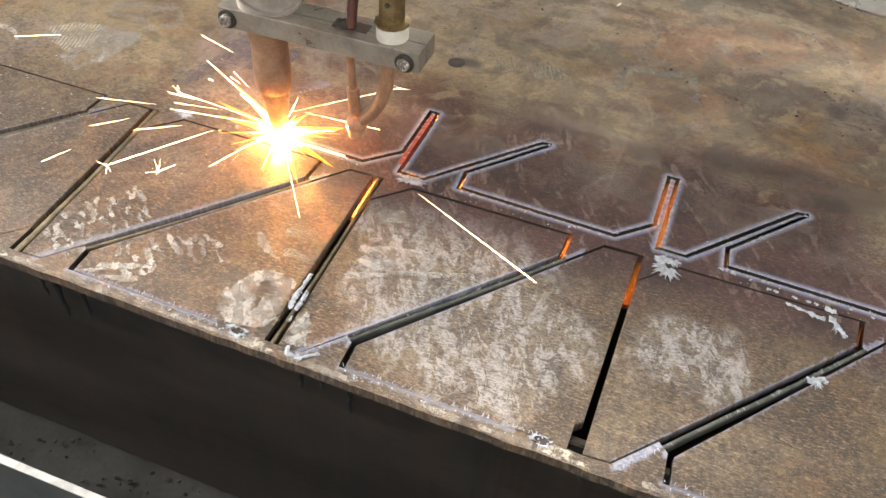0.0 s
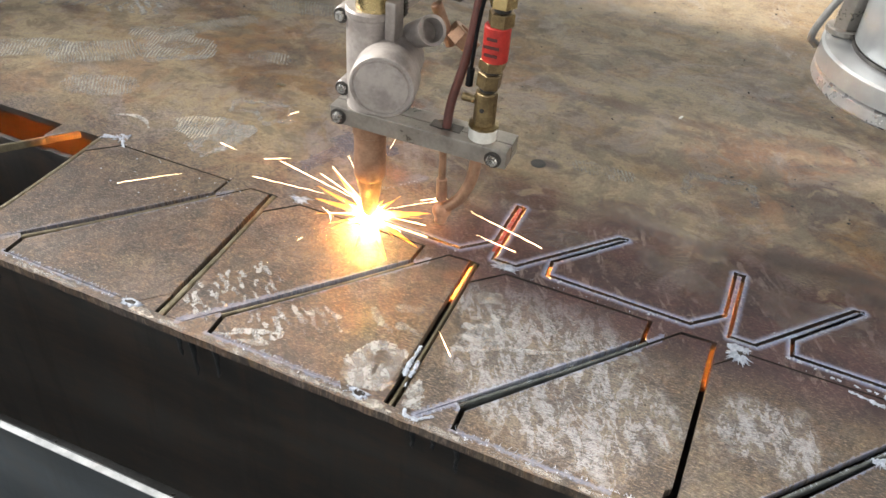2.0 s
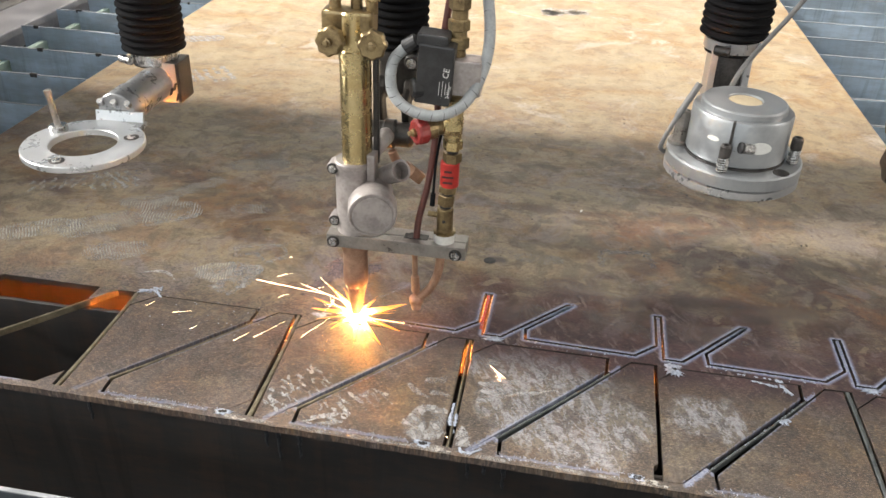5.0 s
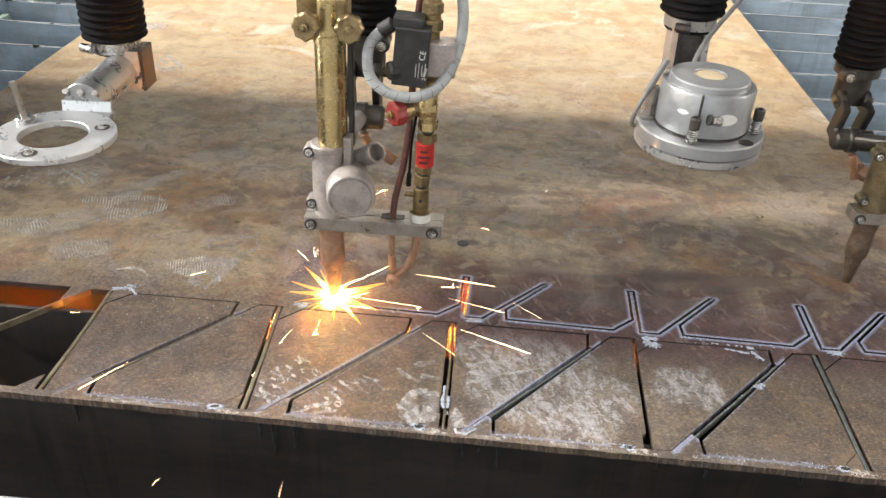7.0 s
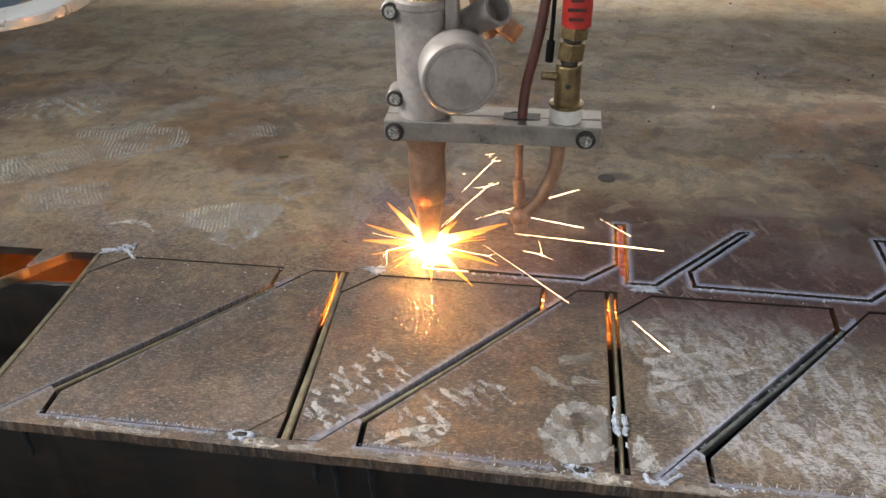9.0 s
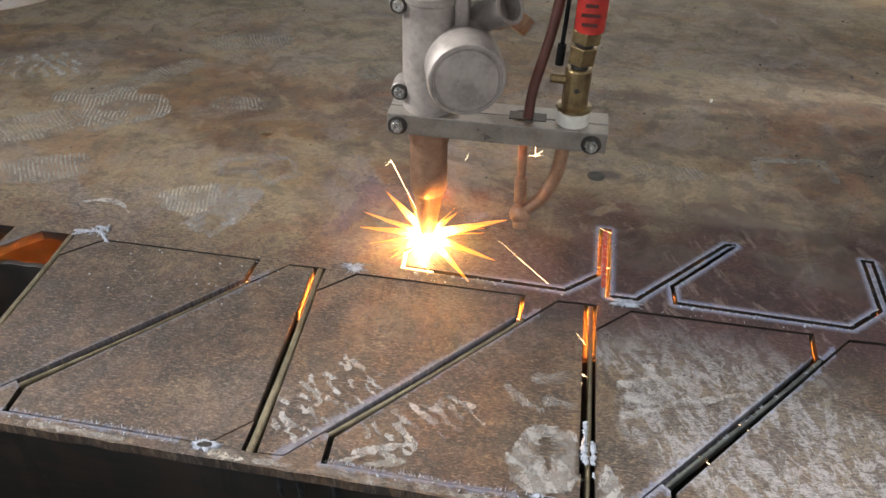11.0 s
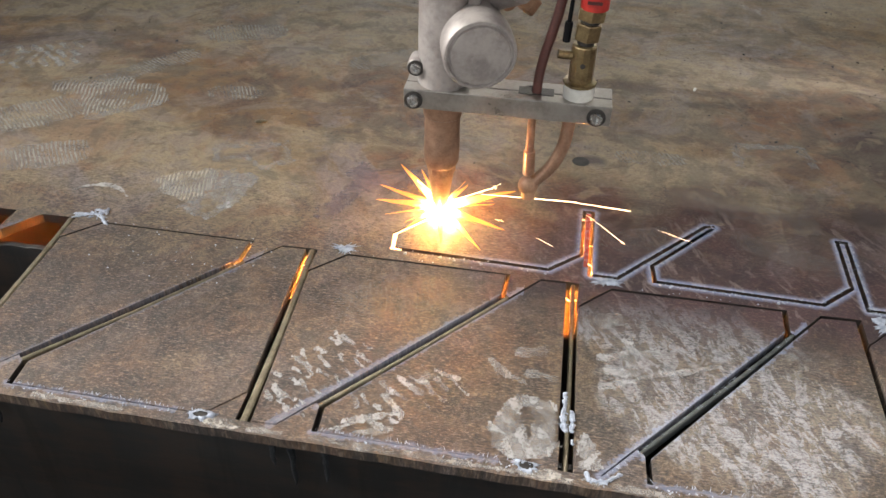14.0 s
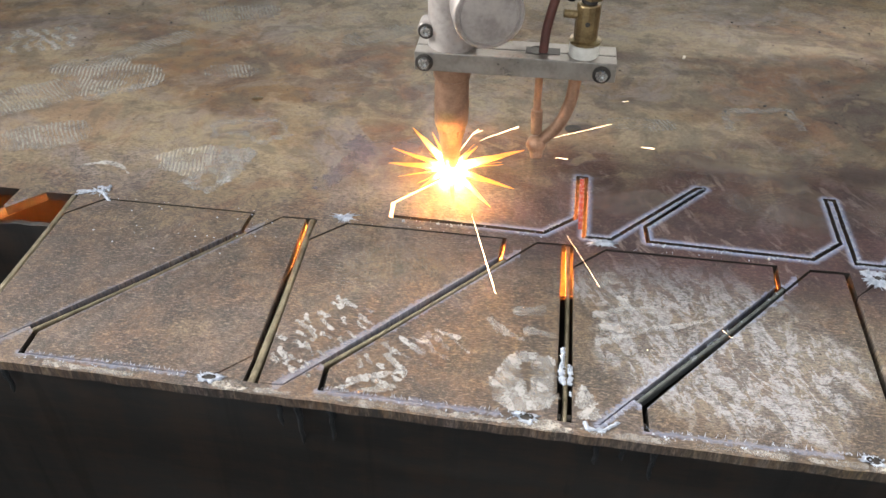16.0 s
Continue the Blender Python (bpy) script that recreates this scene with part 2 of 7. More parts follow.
    quiet = n.math("MULTIPLY", n.math("SUBTRACT", 1.0, n.math("MULTIPLY", dark, 0.7)), n.math("SUBTRACT", 1.0, n.math("MAXIMUM", n.math("MULTIPLY", chalk, 0.80), n.math("MAXIMUM", n.math("MULTIPLY", far, 0.80), n.math("MULTIPLY", bare, 0.86)))))
    col = n.mix(n.math("MULTIPLY", n.step(mottle, 0.46, 0.66, 0.0, 0.62), quiet), col, (0.060, 0.045, 0.041))
    col = n.mix(n.math("MULTIPLY", n.step(mottle, 0.46, 0.36, 0.0, 0.42), quiet), col, n.mix(n.step(grey, 0.45, 0.6), (0.33, 0.225, 0.115), (0.30, 0.260, 0.235)))
    # fine rolled grain, plainest on the pieces, and black specks of grit
    grain = n.noise(n.scaled(p, (1.0, 2.4, 0.2)), 430.0, 4, 0.70, 0.2)
    calm = n.math("SUBTRACT", 1.0, n.math("MAXIMUM", n.math("MAXIMUM", n.math("MULTIPLY", dark, 0.75), n.math("MULTIPLY", far, 0.70)), n.math("MAXIMUM", n.math("MULTIPLY", bare, 0.62), n.math("MULTIPLY", chalk, 0.12))))
    col = n.mix(n.math("MULTIPLY", n.step(fine, 0.46, 0.60, 0.0, 0.52), calm), col, (0.050, 0.038, 0.033))
    col = n.mix(n.math("MULTIPLY", n.step(grain, 0.52, 0.62, 0.0, 0.64), calm), col, (0.040, 0.032, 0.031))
    col = n.mix(n.math("MULTIPLY", n.step(grain, 0.46, 0.34, 0.0, 0.26), calm), col, (0.40, 0.33, 0.26))
    dashes = n.noise(n.scaled(p, (1.0, 3.0, 0.2)), 230.0, 3, 0.62, 0.3)
    there = n.math("MULTIPLY", calm, n.step(mid, 0.40, 0.56, 0.35, 1.0))
    col = n.mix(n.math("MULTIPLY", n.step(dashes, 0.53, 0.59, 0.0, 0.72), there), col, (0.042, 0.038, 0.037))
    col = n.mix(n.math("MULTIPLY", n.step(dashes, 0.43, 0.37, 0.0, 0.32), there), col, (0.37, 0.29, 0.20))
    col = n.mix(n.math("MULTIPLY", n.step(tiny, 0.55, 0.70, 0.0, 0.20), n.math("SUBTRACT", 1.0, dark)), col, (0.36, 0.300, 0.240))
    soot = None
    for cx, cy, rx, ry in ((0.309, 0.104, 0.022, 0.014), (-0.012, 0.176, 0.018, 0.010), (0.314, 0.235, 0.011, 0.016), (0.250, 0.128, 0.070, 0.016)):
        d = n.vec("LENGTH", n.vec("MULTIPLY", n.vec("SUBTRACT", p, (cx, cy, 0)), (1 / rx, 1 / ry, 0)))
        m = n.step(n.math("ADD", d, n.math("MULTIPLY", n.math("SUBTRACT", n.math("ADD", mid, n.math("MULTIPLY", fine, 0.6)), 0.8), 1.6)), 0.30, 1.15, 0.75, 0.0)
        soot = m if soot is None else n.math("MAXIMUM", soot, m)
    col = n.mix(soot, col, (0.052, 0.038, 0.038))
    speck = n.math("MULTIPLY", n.step(n.cells(flat, 75.0), 0.06, 0.10, 1.0, 0.0), n.step(n.noise(flat, 9.0, 2), 0.5, 0.62))
    col = n.mix(n.math("MULTIPLY", speck, 0.85), col, (0.03, 0.026, 0.022))
    frost = n.mix(n.step(fine, 0.44, 0.60), (0.24, 0.31, 0.46), (0.50, 0.57, 0.70))
    col = n.mix(n.math("MAXIMUM", blue, halo), col, frost)
    col = n.mix(1.0, col, (1.0, 0.965, 1.02), "MULTIPLY")
    n.bump(n.math("ADD", n.math("MULTIPLY", mid, 0.6), n.math("ADD", n.math("MULTIPLY", fine, 0.6), n.math("MULTIPLY", grain, 0.35))), 0.70, 0.0014)
    rough = n.step(n.math("ADD", n.math("MULTIPLY", mid, 0.5), n.math("MULTIPLY", broad, 0.5)), 0.35, 0.65, 0.46, 0.72)
    return n.finish(col, n.math("ADD", rough, n.math("MULTIPLY", dark, 0.20)), 0.0, n.math("SUBTRACT", 0.30, n.math("MULTIPLY", dark, 0.12)))


def dust_material(name, colour, scale, lo, hi, most):
    """Thin dust or scuffing that lets the plate show through in grains."""
    n = Nodes(name)
    p = n.place()
    g = n.noise(p, scale, 6, 0.75, 0.3)
    g2 = n.noise(p, scale * 0.22, 3, 0.6)
    n.put(n.b.inputs["Alpha"], n.math("MULTIPLY", n.step(n.math("ADD", n.math("MULTIPLY", g, 0.65), n.math("MULTIPLY", g2, 0.35)), lo, hi), most))
    return n.finish(n.mix(g2, tuple(c * 0.8 for c in colour), colour), 0.75, 0.0, 0.2)


def print_material(name, colour, pitch, chevron, most, wash, hollow=0.0, columns=0.0):
    """Dust from a ribbed sole: bars across the local x with a ragged outline, over a thin wash."""
    n = Nodes(name)
    p = n.own()
    co = n.t.nodes.new("ShaderNodeTexCoord").outputs["Generated"]
    g = n.place()
    r = n.vec("LENGTH", n.vec("MULTIPLY", n.vec("SUBTRACT", co, (0.5, 0.5, 0.0)), (2.0, 2.0, 0.0)))
    coarse, mid, fine = n.noise(g, 48.0, 4, 0.65, 0.5), n.noise(g, 130.0, 5, 0.7), n.noise(g, 420.0, 4, 0.75)
    rim = n.math("ADD", r, n.math("MULTIPLY", n.math("SUBTRACT", coarse, 0.5), 0.7 if hollow else 1.5))
    mask = n.step(rim, 0.66, 0.94, 1.0, 0.0)
    if hollow:
        mask = n.math("MULTIPLY", mask, n.step(rim, hollow - 0.16, hollow + 0.04))
    x, y = n.vec("DOT_PRODUCT", p, (1, 0, 0)), n.vec("DOT_PRODUCT", p, (0, 1, 0))
    phase = n.math("ADD", n.math("MULTIPLY", x, 6.2832 / pitch), n.math("MULTIPLY", n.math("ABSOLUTE", y), chevron * 6.2832 / pitch))
    phase = n.math("ADD", phase, n.math("MULTIPLY", n.math("SUBTRACT", coarse, 0.5), 4.5))
    wave = n.math("ADD", n.math("SINE", phase), n.math("MULTIPLY", n.math("SUBTRACT", mid, 0.5), 7.0 if columns else 4.0))
    bars = n.step(wave, 0.0, 0.7, wash, 1.0)
    if columns:
        across = n.math("ADD", n.math("MULTIPLY", y, 6.2832 / columns), n.math("MULTIPLY", n.math("SUBTRACT", coarse, 0.5), 5.0))
        bars = n.math("MULTIPLY", bars, n.step(n.math("SINE", across), -0.75, -0.1))
    grain = n.step(n.math("ADD", n.math("MULTIPLY", mid, 0.6), n.math("MULTIPLY", fine, 0.4)), 0.40, 0.56, 0.15, 1.0)
    n.put(n.b.inputs["Alpha"], n.math("MULTIPLY", n.math("MULTIPLY", n.math("MULTIPLY", mask, bars), grain), most))
    return n.finish(n.mix(mid, tuple(c * 0.75 for c in colour), colour), 0.75, 0.0, 0.2)


def sole_material(name, colour, pitch, lean, most, wash, wander=1.6, dash=0.0):
    """Dust left by a sole: wavy ribs across the local x, worn through in patches; dash cuts them into short bars."""
    n = Nodes(name)
    p, g = n.own(), n.place()
    coarse, mid, fine = n.noise(g, 40.0, 3, 0.6, 0.4), n.noise(g, 150.0, 4, 0.7), n.noise(g, 460.0, 4, 0.75)
    x, y = n.vec("DOT_PRODUCT", p, (1, 0, 0)), n.vec("DOT_PRODUCT", p, (0, 1, 0))
    sway = n.math("MULTIPLY", n.math("SINE", n.math("MULTIPLY", y, 150.0)), 0.9)
    phase = n.math("ADD", n.math("MULTIPLY", n.math("ADD", x, n.math("MULTIPLY", y, lean)), 6.2832 / pitch), sway)
    phase = n.math("ADD", phase, n.math("MULTIPLY", n.math("SUBTRACT", coarse, 0.5), wander * 4))
    wave = n.math("ADD", n.math("SINE", phase), n.math("MULTIPLY", n.math("SUBTRACT", mid, 0.5), 1.5))
    bars = n.step(wave, -0.1, 0.5, wash, 1.0)
    if dash:
        across = n.math("ADD", n.math("MULTIPLY", y, 6.2832 / dash), n.math("MULTIPLY", n.math("SUBTRACT", coarse, 0.5), 6.0))
        across = n.math("ADD", across, n.math("MULTIPLY", n.math("SINE", n.math("MULTIPLY", phase, 0.5)), 1.4))
        bars = n.math("MULTIPLY", bars, n.step(n.math("SINE", across), -0.55, 0.05, 0.06, 1.0))
    worn = n.step(coarse, 0.36, 0.54, 0.32, 1.0)
    grain = n.step(n.math("ADD", n.math("MULTIPLY", mid, 0.45), n.math("MULTIPLY", fine, 0.55)), 0.38, 0.54, 0.50, 1.0)
    n.put(n.b.inputs["Alpha"], n.math("MULTIPLY", n.math("MULTIPLY", n.math("MULTIPLY", bars, worn), grain), most))
    return n.finish(n.mix(mid, tuple(c * 0.78 for c in colour), colour), 0.72, 0.0, 0.2)


def slat_material(name, grey, rust, amount):
    n = Nodes(name)
    p = n.place()
    long = n.scaled(p, (0.35, 1, 1.4))
    a, b, c = n.noise(long, 9.0, 6, 0.65), n.noise(long, 60.0, 5, 0.7), n.noise(n.scaled(p, (5, 1, 0.4)), 6.0, 4)
    runs = n.noise(n.scaled(p, (9, 1, 0.7)), 5.0, 5, 0.65, 0.4)
    col = n.mix(n.step(a, 0.40, 0.64), grey, tuple(x * 1.5 for x in grey))
    col = n.mix(n.math("MULTIPLY", n.step(n.math("ADD", n.math("MULTIPLY", b, 0.5), n.math("MULTIPLY", c, 0.5)), 0.42, 0.62), amount), col, rust)
    col = n.mix(n.step(runs, 0.54, 0.66, 0.0, 0.26), col, tuple(x * 0.30 for x in grey))
    col = n.mix(n.step(runs, 0.42, 0.34, 0.0, 0.15), col, tuple(min(x * 2.2, 0.5) for x in grey))
    n.bump(b, 0.25, 0.001)
    return n.finish(col, n.step(a, 0.3, 0.7, 0.42, 0.66), 0.2)


def glow(name, colour, strength):
    n = Nodes(name)
    n.put(n.b.inputs["Base Color"], (0, 0, 0))
    n.put(n.b.inputs["Emission Color"], colour)
    n.b.inputs["Emission Strength"].default_value = strength
    return n.m


def tongue_glow(name, near, far):
    """A flame's tongue: white at its root, yellow, then orange at the tip, thinning out on the way."""
    n = Nodes(name)
    d = n.vec("LENGTH", n.own())
    wave = n.math("ADD", d, n.math("MULTIPLY", n.math("SUBTRACT", n.noise(n.own(), 160.0, 3), 0.5), 0.010))
    f = n.step(wave, near, far)
    col = n.mix(n.step(f, 0.0, 0.45), (1.0, 0.74, 0.34), (1.0, 0.56, 0.09))
    col = n.mix(n.step(f, 0.45, 1.0), col, (1.0, 0.33, 0.03))
    return burning(n, col, n.step(f, 0.0, 0.80, 4.0, 0.60))


def burning(n, colour, strength):
    """Fire, and the bloom drawn round it: gives light and stops none."""
    em, tr, both = (n.t.nodes.new(k) for k in ("ShaderNodeEmission", "ShaderNodeBsdfTransparent", "ShaderNodeAddShader"))
    n.put(em.inputs[0], colour)
    n.put(em.inputs[1], strength)
    n.put(both.inputs[0], em.outputs[0])
    n.put(both.inputs[1], tr.outputs[0])
    n.t.nodes.remove(n.b)
    n.t.links.new(both.outputs[0], n.t.nodes["Material Output"].inputs[0])
    return n.m


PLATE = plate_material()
KERF = simple("kerf_edge_steel", (0.012, 0.011, 0.010), (0.036, 0.030, 0.026), 60, 0.6, 0.1)
SLAT_GREY = slat_material("grey_slat_steel", (0.330, 0.405, 0.470), (0.22, 0.21, 0.20), 0.30)
SLAT_RUST = slat_material("burnt_slat_steel", (0.042, 0.040, 0.040), (0.098, 0.064, 0.048), 0.45)
SCUFF = dust_material("white_scuff", (0.54, 0.51, 0.47), 170.0, 0.40, 0.55, 0.82)
RIPPLE = print_material("faint_ripple_scuff", (0.42, 0.37, 0.29), 0.0038, 0.15, 0.30, 0.2)
BLOTCH = print_material("rubbed_smear", (0.52, 0.49, 0.45), 0.010, 0.6, 0.76, 0.75)
SOLE = sole_material("ribbed_sole_dust", (0.60, 0.55, 0.47), 0.0035, 0.25, 0.78, 0.52, 0.45)
SOLE_FINE = sole_material("fine_ribbed_dust", (0.58, 0.55, 0.50), 0.0040, 0.08, 0.64, 0.36, 0.7)
SOLE_FAINT = sole_material("faint_ribbed_dust", (0.52, 0.49, 0.44), 0.0040, 0.3, 0.60, 0.30, 0.6)
LUG = sole_material("lugged_sole_dust", (0.62, 0.61, 0.59), 0.0130, 0.5, 0.64, 0.75, 2.0)
LUG_FAINT = sole_material("faint_lugged_dust", (0.60, 0.58, 0.55), 0.0130, 0.5, 0.46, 0.70, 2.0)
SOLE_DASH = sole_material("streaky_scuff", (0.34, 0.295, 0.265), 0.0130, 0.5, 0.24, 0.66, 2.0)
RUB = sole_material("rubbed_white_scuff", (0.49, 0.485, 0.485), 0.0130, 0.5, 0.70, 0.62, 2.0)
RUB_FAINT = sole_material("faint_white_scuff", (0.46, 0.44, 0.42), 0.0130, 0.5, 0.50, 0.70, 2.0)
CRESCENT = sole_material("white_crescent_scuff", (0.58, 0.56, 0.54), 0.0130, 0.5, 0.80, 0.85, 2.0)
VIOLET = sole_material("violet_heat_film", (0.205, 0.180, 0.215), 0.03, 0.5, 0.62, 0.9, 2.0)
SLAT_EDGE = simple("worn_bright_edge", (0.19, 0.205, 0.22), (0.31, 0.33, 0.35), 40, 0.4, 0.3)
SLAG = simple("blue_grey_slag", (0.23, 0.265, 0.33), (0.48, 0.53, 0.63), 250, 0.55, 0.2, 0.5)
WEB = simple("sunk_web_steel", (0.10, 0.084, 0.056), (0.21, 0.180, 0.125), 80, 0.45, 0.3)
SLAG_DARK = simple("dark_slag", (0.016, 0.018, 0.021), (0.050, 0.055, 0.062), 200, 0.5, 0.2, 0.5)
# Darker copy of the grey slat steel; the front slat's shade is in its colour.
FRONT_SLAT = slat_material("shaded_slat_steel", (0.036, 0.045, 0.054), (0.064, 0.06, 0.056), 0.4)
WEB_DARK = simple("blued_web_steel", (0.045, 0.052, 0.053), (0.105, 0.115, 0.112), 90, 0.5, 0.2)
GRIT = simple("black_grit", (0.02, 0.02, 0.022), (0.07, 0.068, 0.066), 90, 0.8, 0.0, 0.6)
PIT = simple("pit_floor_slag", (0.018, 0.019, 0.021), (0.046, 0.048, 0.051), 25, 0.8, 0.0, 0.8)
BRASS = simple("worn_brass", (0.50, 0.385, 0.19), (0.66, 0.54, 0.30), 45, 0.26, 0.9, 0.1)
BRASS_OLD = simple("tarnished_brass", (0.19, 0.135, 0.075), (0.37, 0.28, 0.15), 70, 0.38, 0.85, 0.2)
CAST = simple("sooty_cast_metal", (0.262, 0.231, 0.221), (0.45, 0.407, 0.388), 38, 0.48, 0.36, 0.2)
BAR = simple("milled_steel_bar", (0.25, 0.228, 0.208), (0.37, 0.342, 0.315), 50, 0.36, 0.6, 0.15)
BOLT = simple("bolt_steel", (0.38, 0.37, 0.36), (0.62, 0.61, 0.60), 200, 0.25, 0.9, 0.1)
ALU = simple("turned_aluminium", (0.56, 0.575, 0.595), (0.64, 0.655, 0.67), 30, 0.34, 0.68, 0.04)
ALU_GREY = simple("brushed_grey_aluminium", (0.28, 0.294, 0.306), (0.35, 0.364, 0.376), 26, 0.38, 0.64, 0.04)
ALU_DARK = simple("stained_aluminium", (0.33, 0.336, 0.344), (0.45, 0.452, 0.46), 30, 0.33, 0.68, 0.05)
COPPER = simple("heat_stained_copper", (0.26, 0.145, 0.095), (0.42, 0.25, 0.165), 90, 0.55, 0.35, 0.2)
# Bare metal with the flame's warm light mixed into its colour.
FLAME_TINTED = simple("flame_tinted_metal", (0.52, 0.43, 0.37), (0.62, 0.52, 0.45), 60, 0.45, 0.4, 0.05)
KNUCKLE = simple("oily_black_steel", (0.020, 0.018, 0.017), (0.052, 0.047, 0.043), 60, 0.40, 0.3, 0.2)
SOOTY = simple("sooty_brown_metal", (0.085, 0.058, 0.042), (0.17, 0.12, 0.085), 80, 0.5, 0.5, 0.2)
RUBBER = simple("black_rubber", (0.004, 0.004, 0.005), (0.011, 0.011, 0.012), 40, 0.78, 0.0, 0.2)
RUBBER.node_tree.nodes["Principled BSDF"].inputs["Specular IOR Level"].default_value = 0.10
BRONZE = simple("oily_bronze", (0.13, 0.105, 0.065), (0.25, 0.205, 0.125), 50, 0.38, 0.7, 0.15)
PLUG = simple("tan_plug", (0.36, 0.29, 0.19), (0.46, 0.38, 0.26), 60, 0.6)
PLASTIC = simple("black_plastic", (0.014, 0.014, 0.015), (0.032, 0.032, 0.034), 80, 0.42, 0.0, 0.1)
DARK = simple("oily_dark_steel", (0.035, 0.032, 0.031), (0.085, 0.078, 0.074), 70, 0.42, 0.5, 0.2)
RED = simple("red_enamel", (0.52, 0.035, 0.025), (0.36, 0.022, 0.018), 90, 0.45, 0.0, 0.1)
REDKNOB = simple("worn_red_plastic", (0.30, 0.025, 0.022), (0.16, 0.022, 0.020), 90, 0.5, 0.0, 0.2)
WHITE = simple("white_ceramic", (0.80, 0.78, 0.74), (0.66, 0.64, 0.60), 120, 0.45, 0.0, 0.1)
HOSE = simple("dark_red_hose", (0.090, 0.034, 0.030), (0.15, 0.055, 0.046), 80, 0.55, 0.0, 0.1)
LEAD = simple("dark_grey_cable", (0.10, 0.10, 0.10), (0.17, 0.165, 0.16), 60, 0.5)
GREYHOSE = simple("grey_spiral_hose", (0.30, 0.32, 0.33), (0.42, 0.44, 0.45), 70, 0.5, 0.0, 0.15)
INK = simple("printed_white_ink", (0.62, 0.62, 0.60), (0.72, 0.72, 0.70), 90, 0.6)
DARKINK = simple("printed_black_ink", (0.05, 0.012, 0.010), (0.09, 0.02, 0.018), 90, 0.6)
BLUE = simple("blue_machine_paint", (0.010, 0.120, 0.31), (0.016, 0.150, 0.36), 12, 0.42, 0.0, 0.1)
RAIL = simple("ground_rail_steel", (0.24, 0.245, 0.265), (0.34, 0.34, 0.36), 22, 0.42, 0.5)
CROSS = simple("pale_green_paint", (0.19, 0.27, 0.235), (0.28, 0.35, 0.31), 30, 0.5, 0.0, 0.1)
WALL = simple("workshop_wall_paint", (0.52, 0.54, 0.55), (0.62, 0.63, 0.63), 1.5, 0.8)
CONCRETE = simple("workshop_concrete", (0.20, 0.195, 0.185), (0.30, 0.29, 0.275), 2.0, 0.8)
FLAME_CORE = glow("white_hot_pool", (1.0, 0.27, 0.058), 42000)
FLAME = tongue_glow("orange_flame", 0.006, 0.036)
FLAME_YELLOW = tongue_glow("yellow_flame", 0.008, 0.062)
JET = glow("slag_jet", (1.0, 0.25, 0.045), 3400)
HOTKERF = glow("hot_kerf", (1.0, 0.52, 0.26), 5.0)
REDKERF = glow("red_hot_kerf", (1.0, 0.13, 0.07), 0.26)
SPARK = glow("spark", (1.0, 0.60, 0.36), 16.0)
HEART = burning(Nodes("white_flame_heart"), (1.0, 0.74, 0.42), 5.0)
# Faint glow that stands in for the bloom round the flame.
BLOOM = burning(Nodes("flame_bloom"), (1.0, 0.34, 0.10), 0.020)

# ---- mesh helpers ----
def part(name, bm, material, parent=None, label="", smooth=False):
    """Links a bmesh as one mesh object, under a thing or a part if given."""
    me = bpy.data.meshes.new(name)
    bmesh.ops.recalc_face_normals(bm, faces=bm.faces)
    bm.to_mesh(me)
    bm.free()
    if smooth:
        for f in me.polygons:
            f.use_smooth = True
        me.set_sharp_from_angle(angle=radians(32))
    me.materials.append(material)
    ob = new(name, me)
    ob.parent = parent
    if label:
        tagged(ob, label)
    return ob


def thing(name, label, category, group="", kind="", at=(0, 0, 0)):
    ob = new(name)
    ob.location = at
    ob.empty_display_size = 0.02
    return tagged(ob, label, category, group, kind)


def box(bm, size, at, turn=(0, 0, 0), bevel=0.0):
    g = bmesh.ops.create_cube(bm, size=1.0, matrix=pose(*at, *turn) @ Matrix.Diagonal((*size, 1)))
    if bevel:
        edges = list({e for v in g["verts"] for e in v.link_edges})
        bmesh.ops.bevel(bm, geom=edges, offset=bevel, segments=2, affect="EDGES", profile=0.6)


def boxed(*rows, bevel=0.0):
    bm = bmesh.new()
    for size, at, *turn in rows:
        box(bm, size, at, turn[0] if turn else (0, 0, 0), bevel)
    return bm


def lathe(bm, profile, m=None, seg=32, closed=False):
    """Turns a profile of (radius, height) round z; ends at radius 0 close it."""
    m = m or Matrix.Identity(4)
    rings = []
    for r, z in profile:
        if r <= 1e-6:
            rings.append([bm.verts.new(m @ Vector((0, 0, z)))])
        else:
            rings.append([bm.verts.new(m @ Vector((r * math.cos(2 * math.pi * k / seg), r * math.sin(2 * math.pi * k / seg), z))) for k in range(seg)])
    pairs = list(zip(rings, rings[1:])) + ([(rings[-1], rings[0])] if closed else [])
    for a, b in pairs:
        for k in range(seg):
            j = (k + 1) % seg
            some = [a[0] if len(a) == 1 else a[k], b[0] if len(b) == 1 else b[k]]
            if len(b) > 1:
                some.append(b[j])
            if len(a) > 1:
                some.append(a[j])
            if len(some) > 2:
                bm.faces.new(some)


def turned(profile, m=None, seg=32, closed=False):
    bm = bmesh.new()
    lathe(bm, profile, m, seg, closed)
    return bm


def rod(r, a, b, seg=20, chamfer=0.0, r2=None):
    """A rod from a to b, as a bmesh."""
    bm = bmesh.new()
    add_rod(bm, r, a, b, seg, chamfer, r2)
    return bm


def along(a, b):
    """The pose at a whose z points to b."""
    way = Vector(b) - Vector(a)
    return Matrix.Translation(a) @ way.to_track_quat("Z", "Y").to_matrix().to_4x4(), way.length


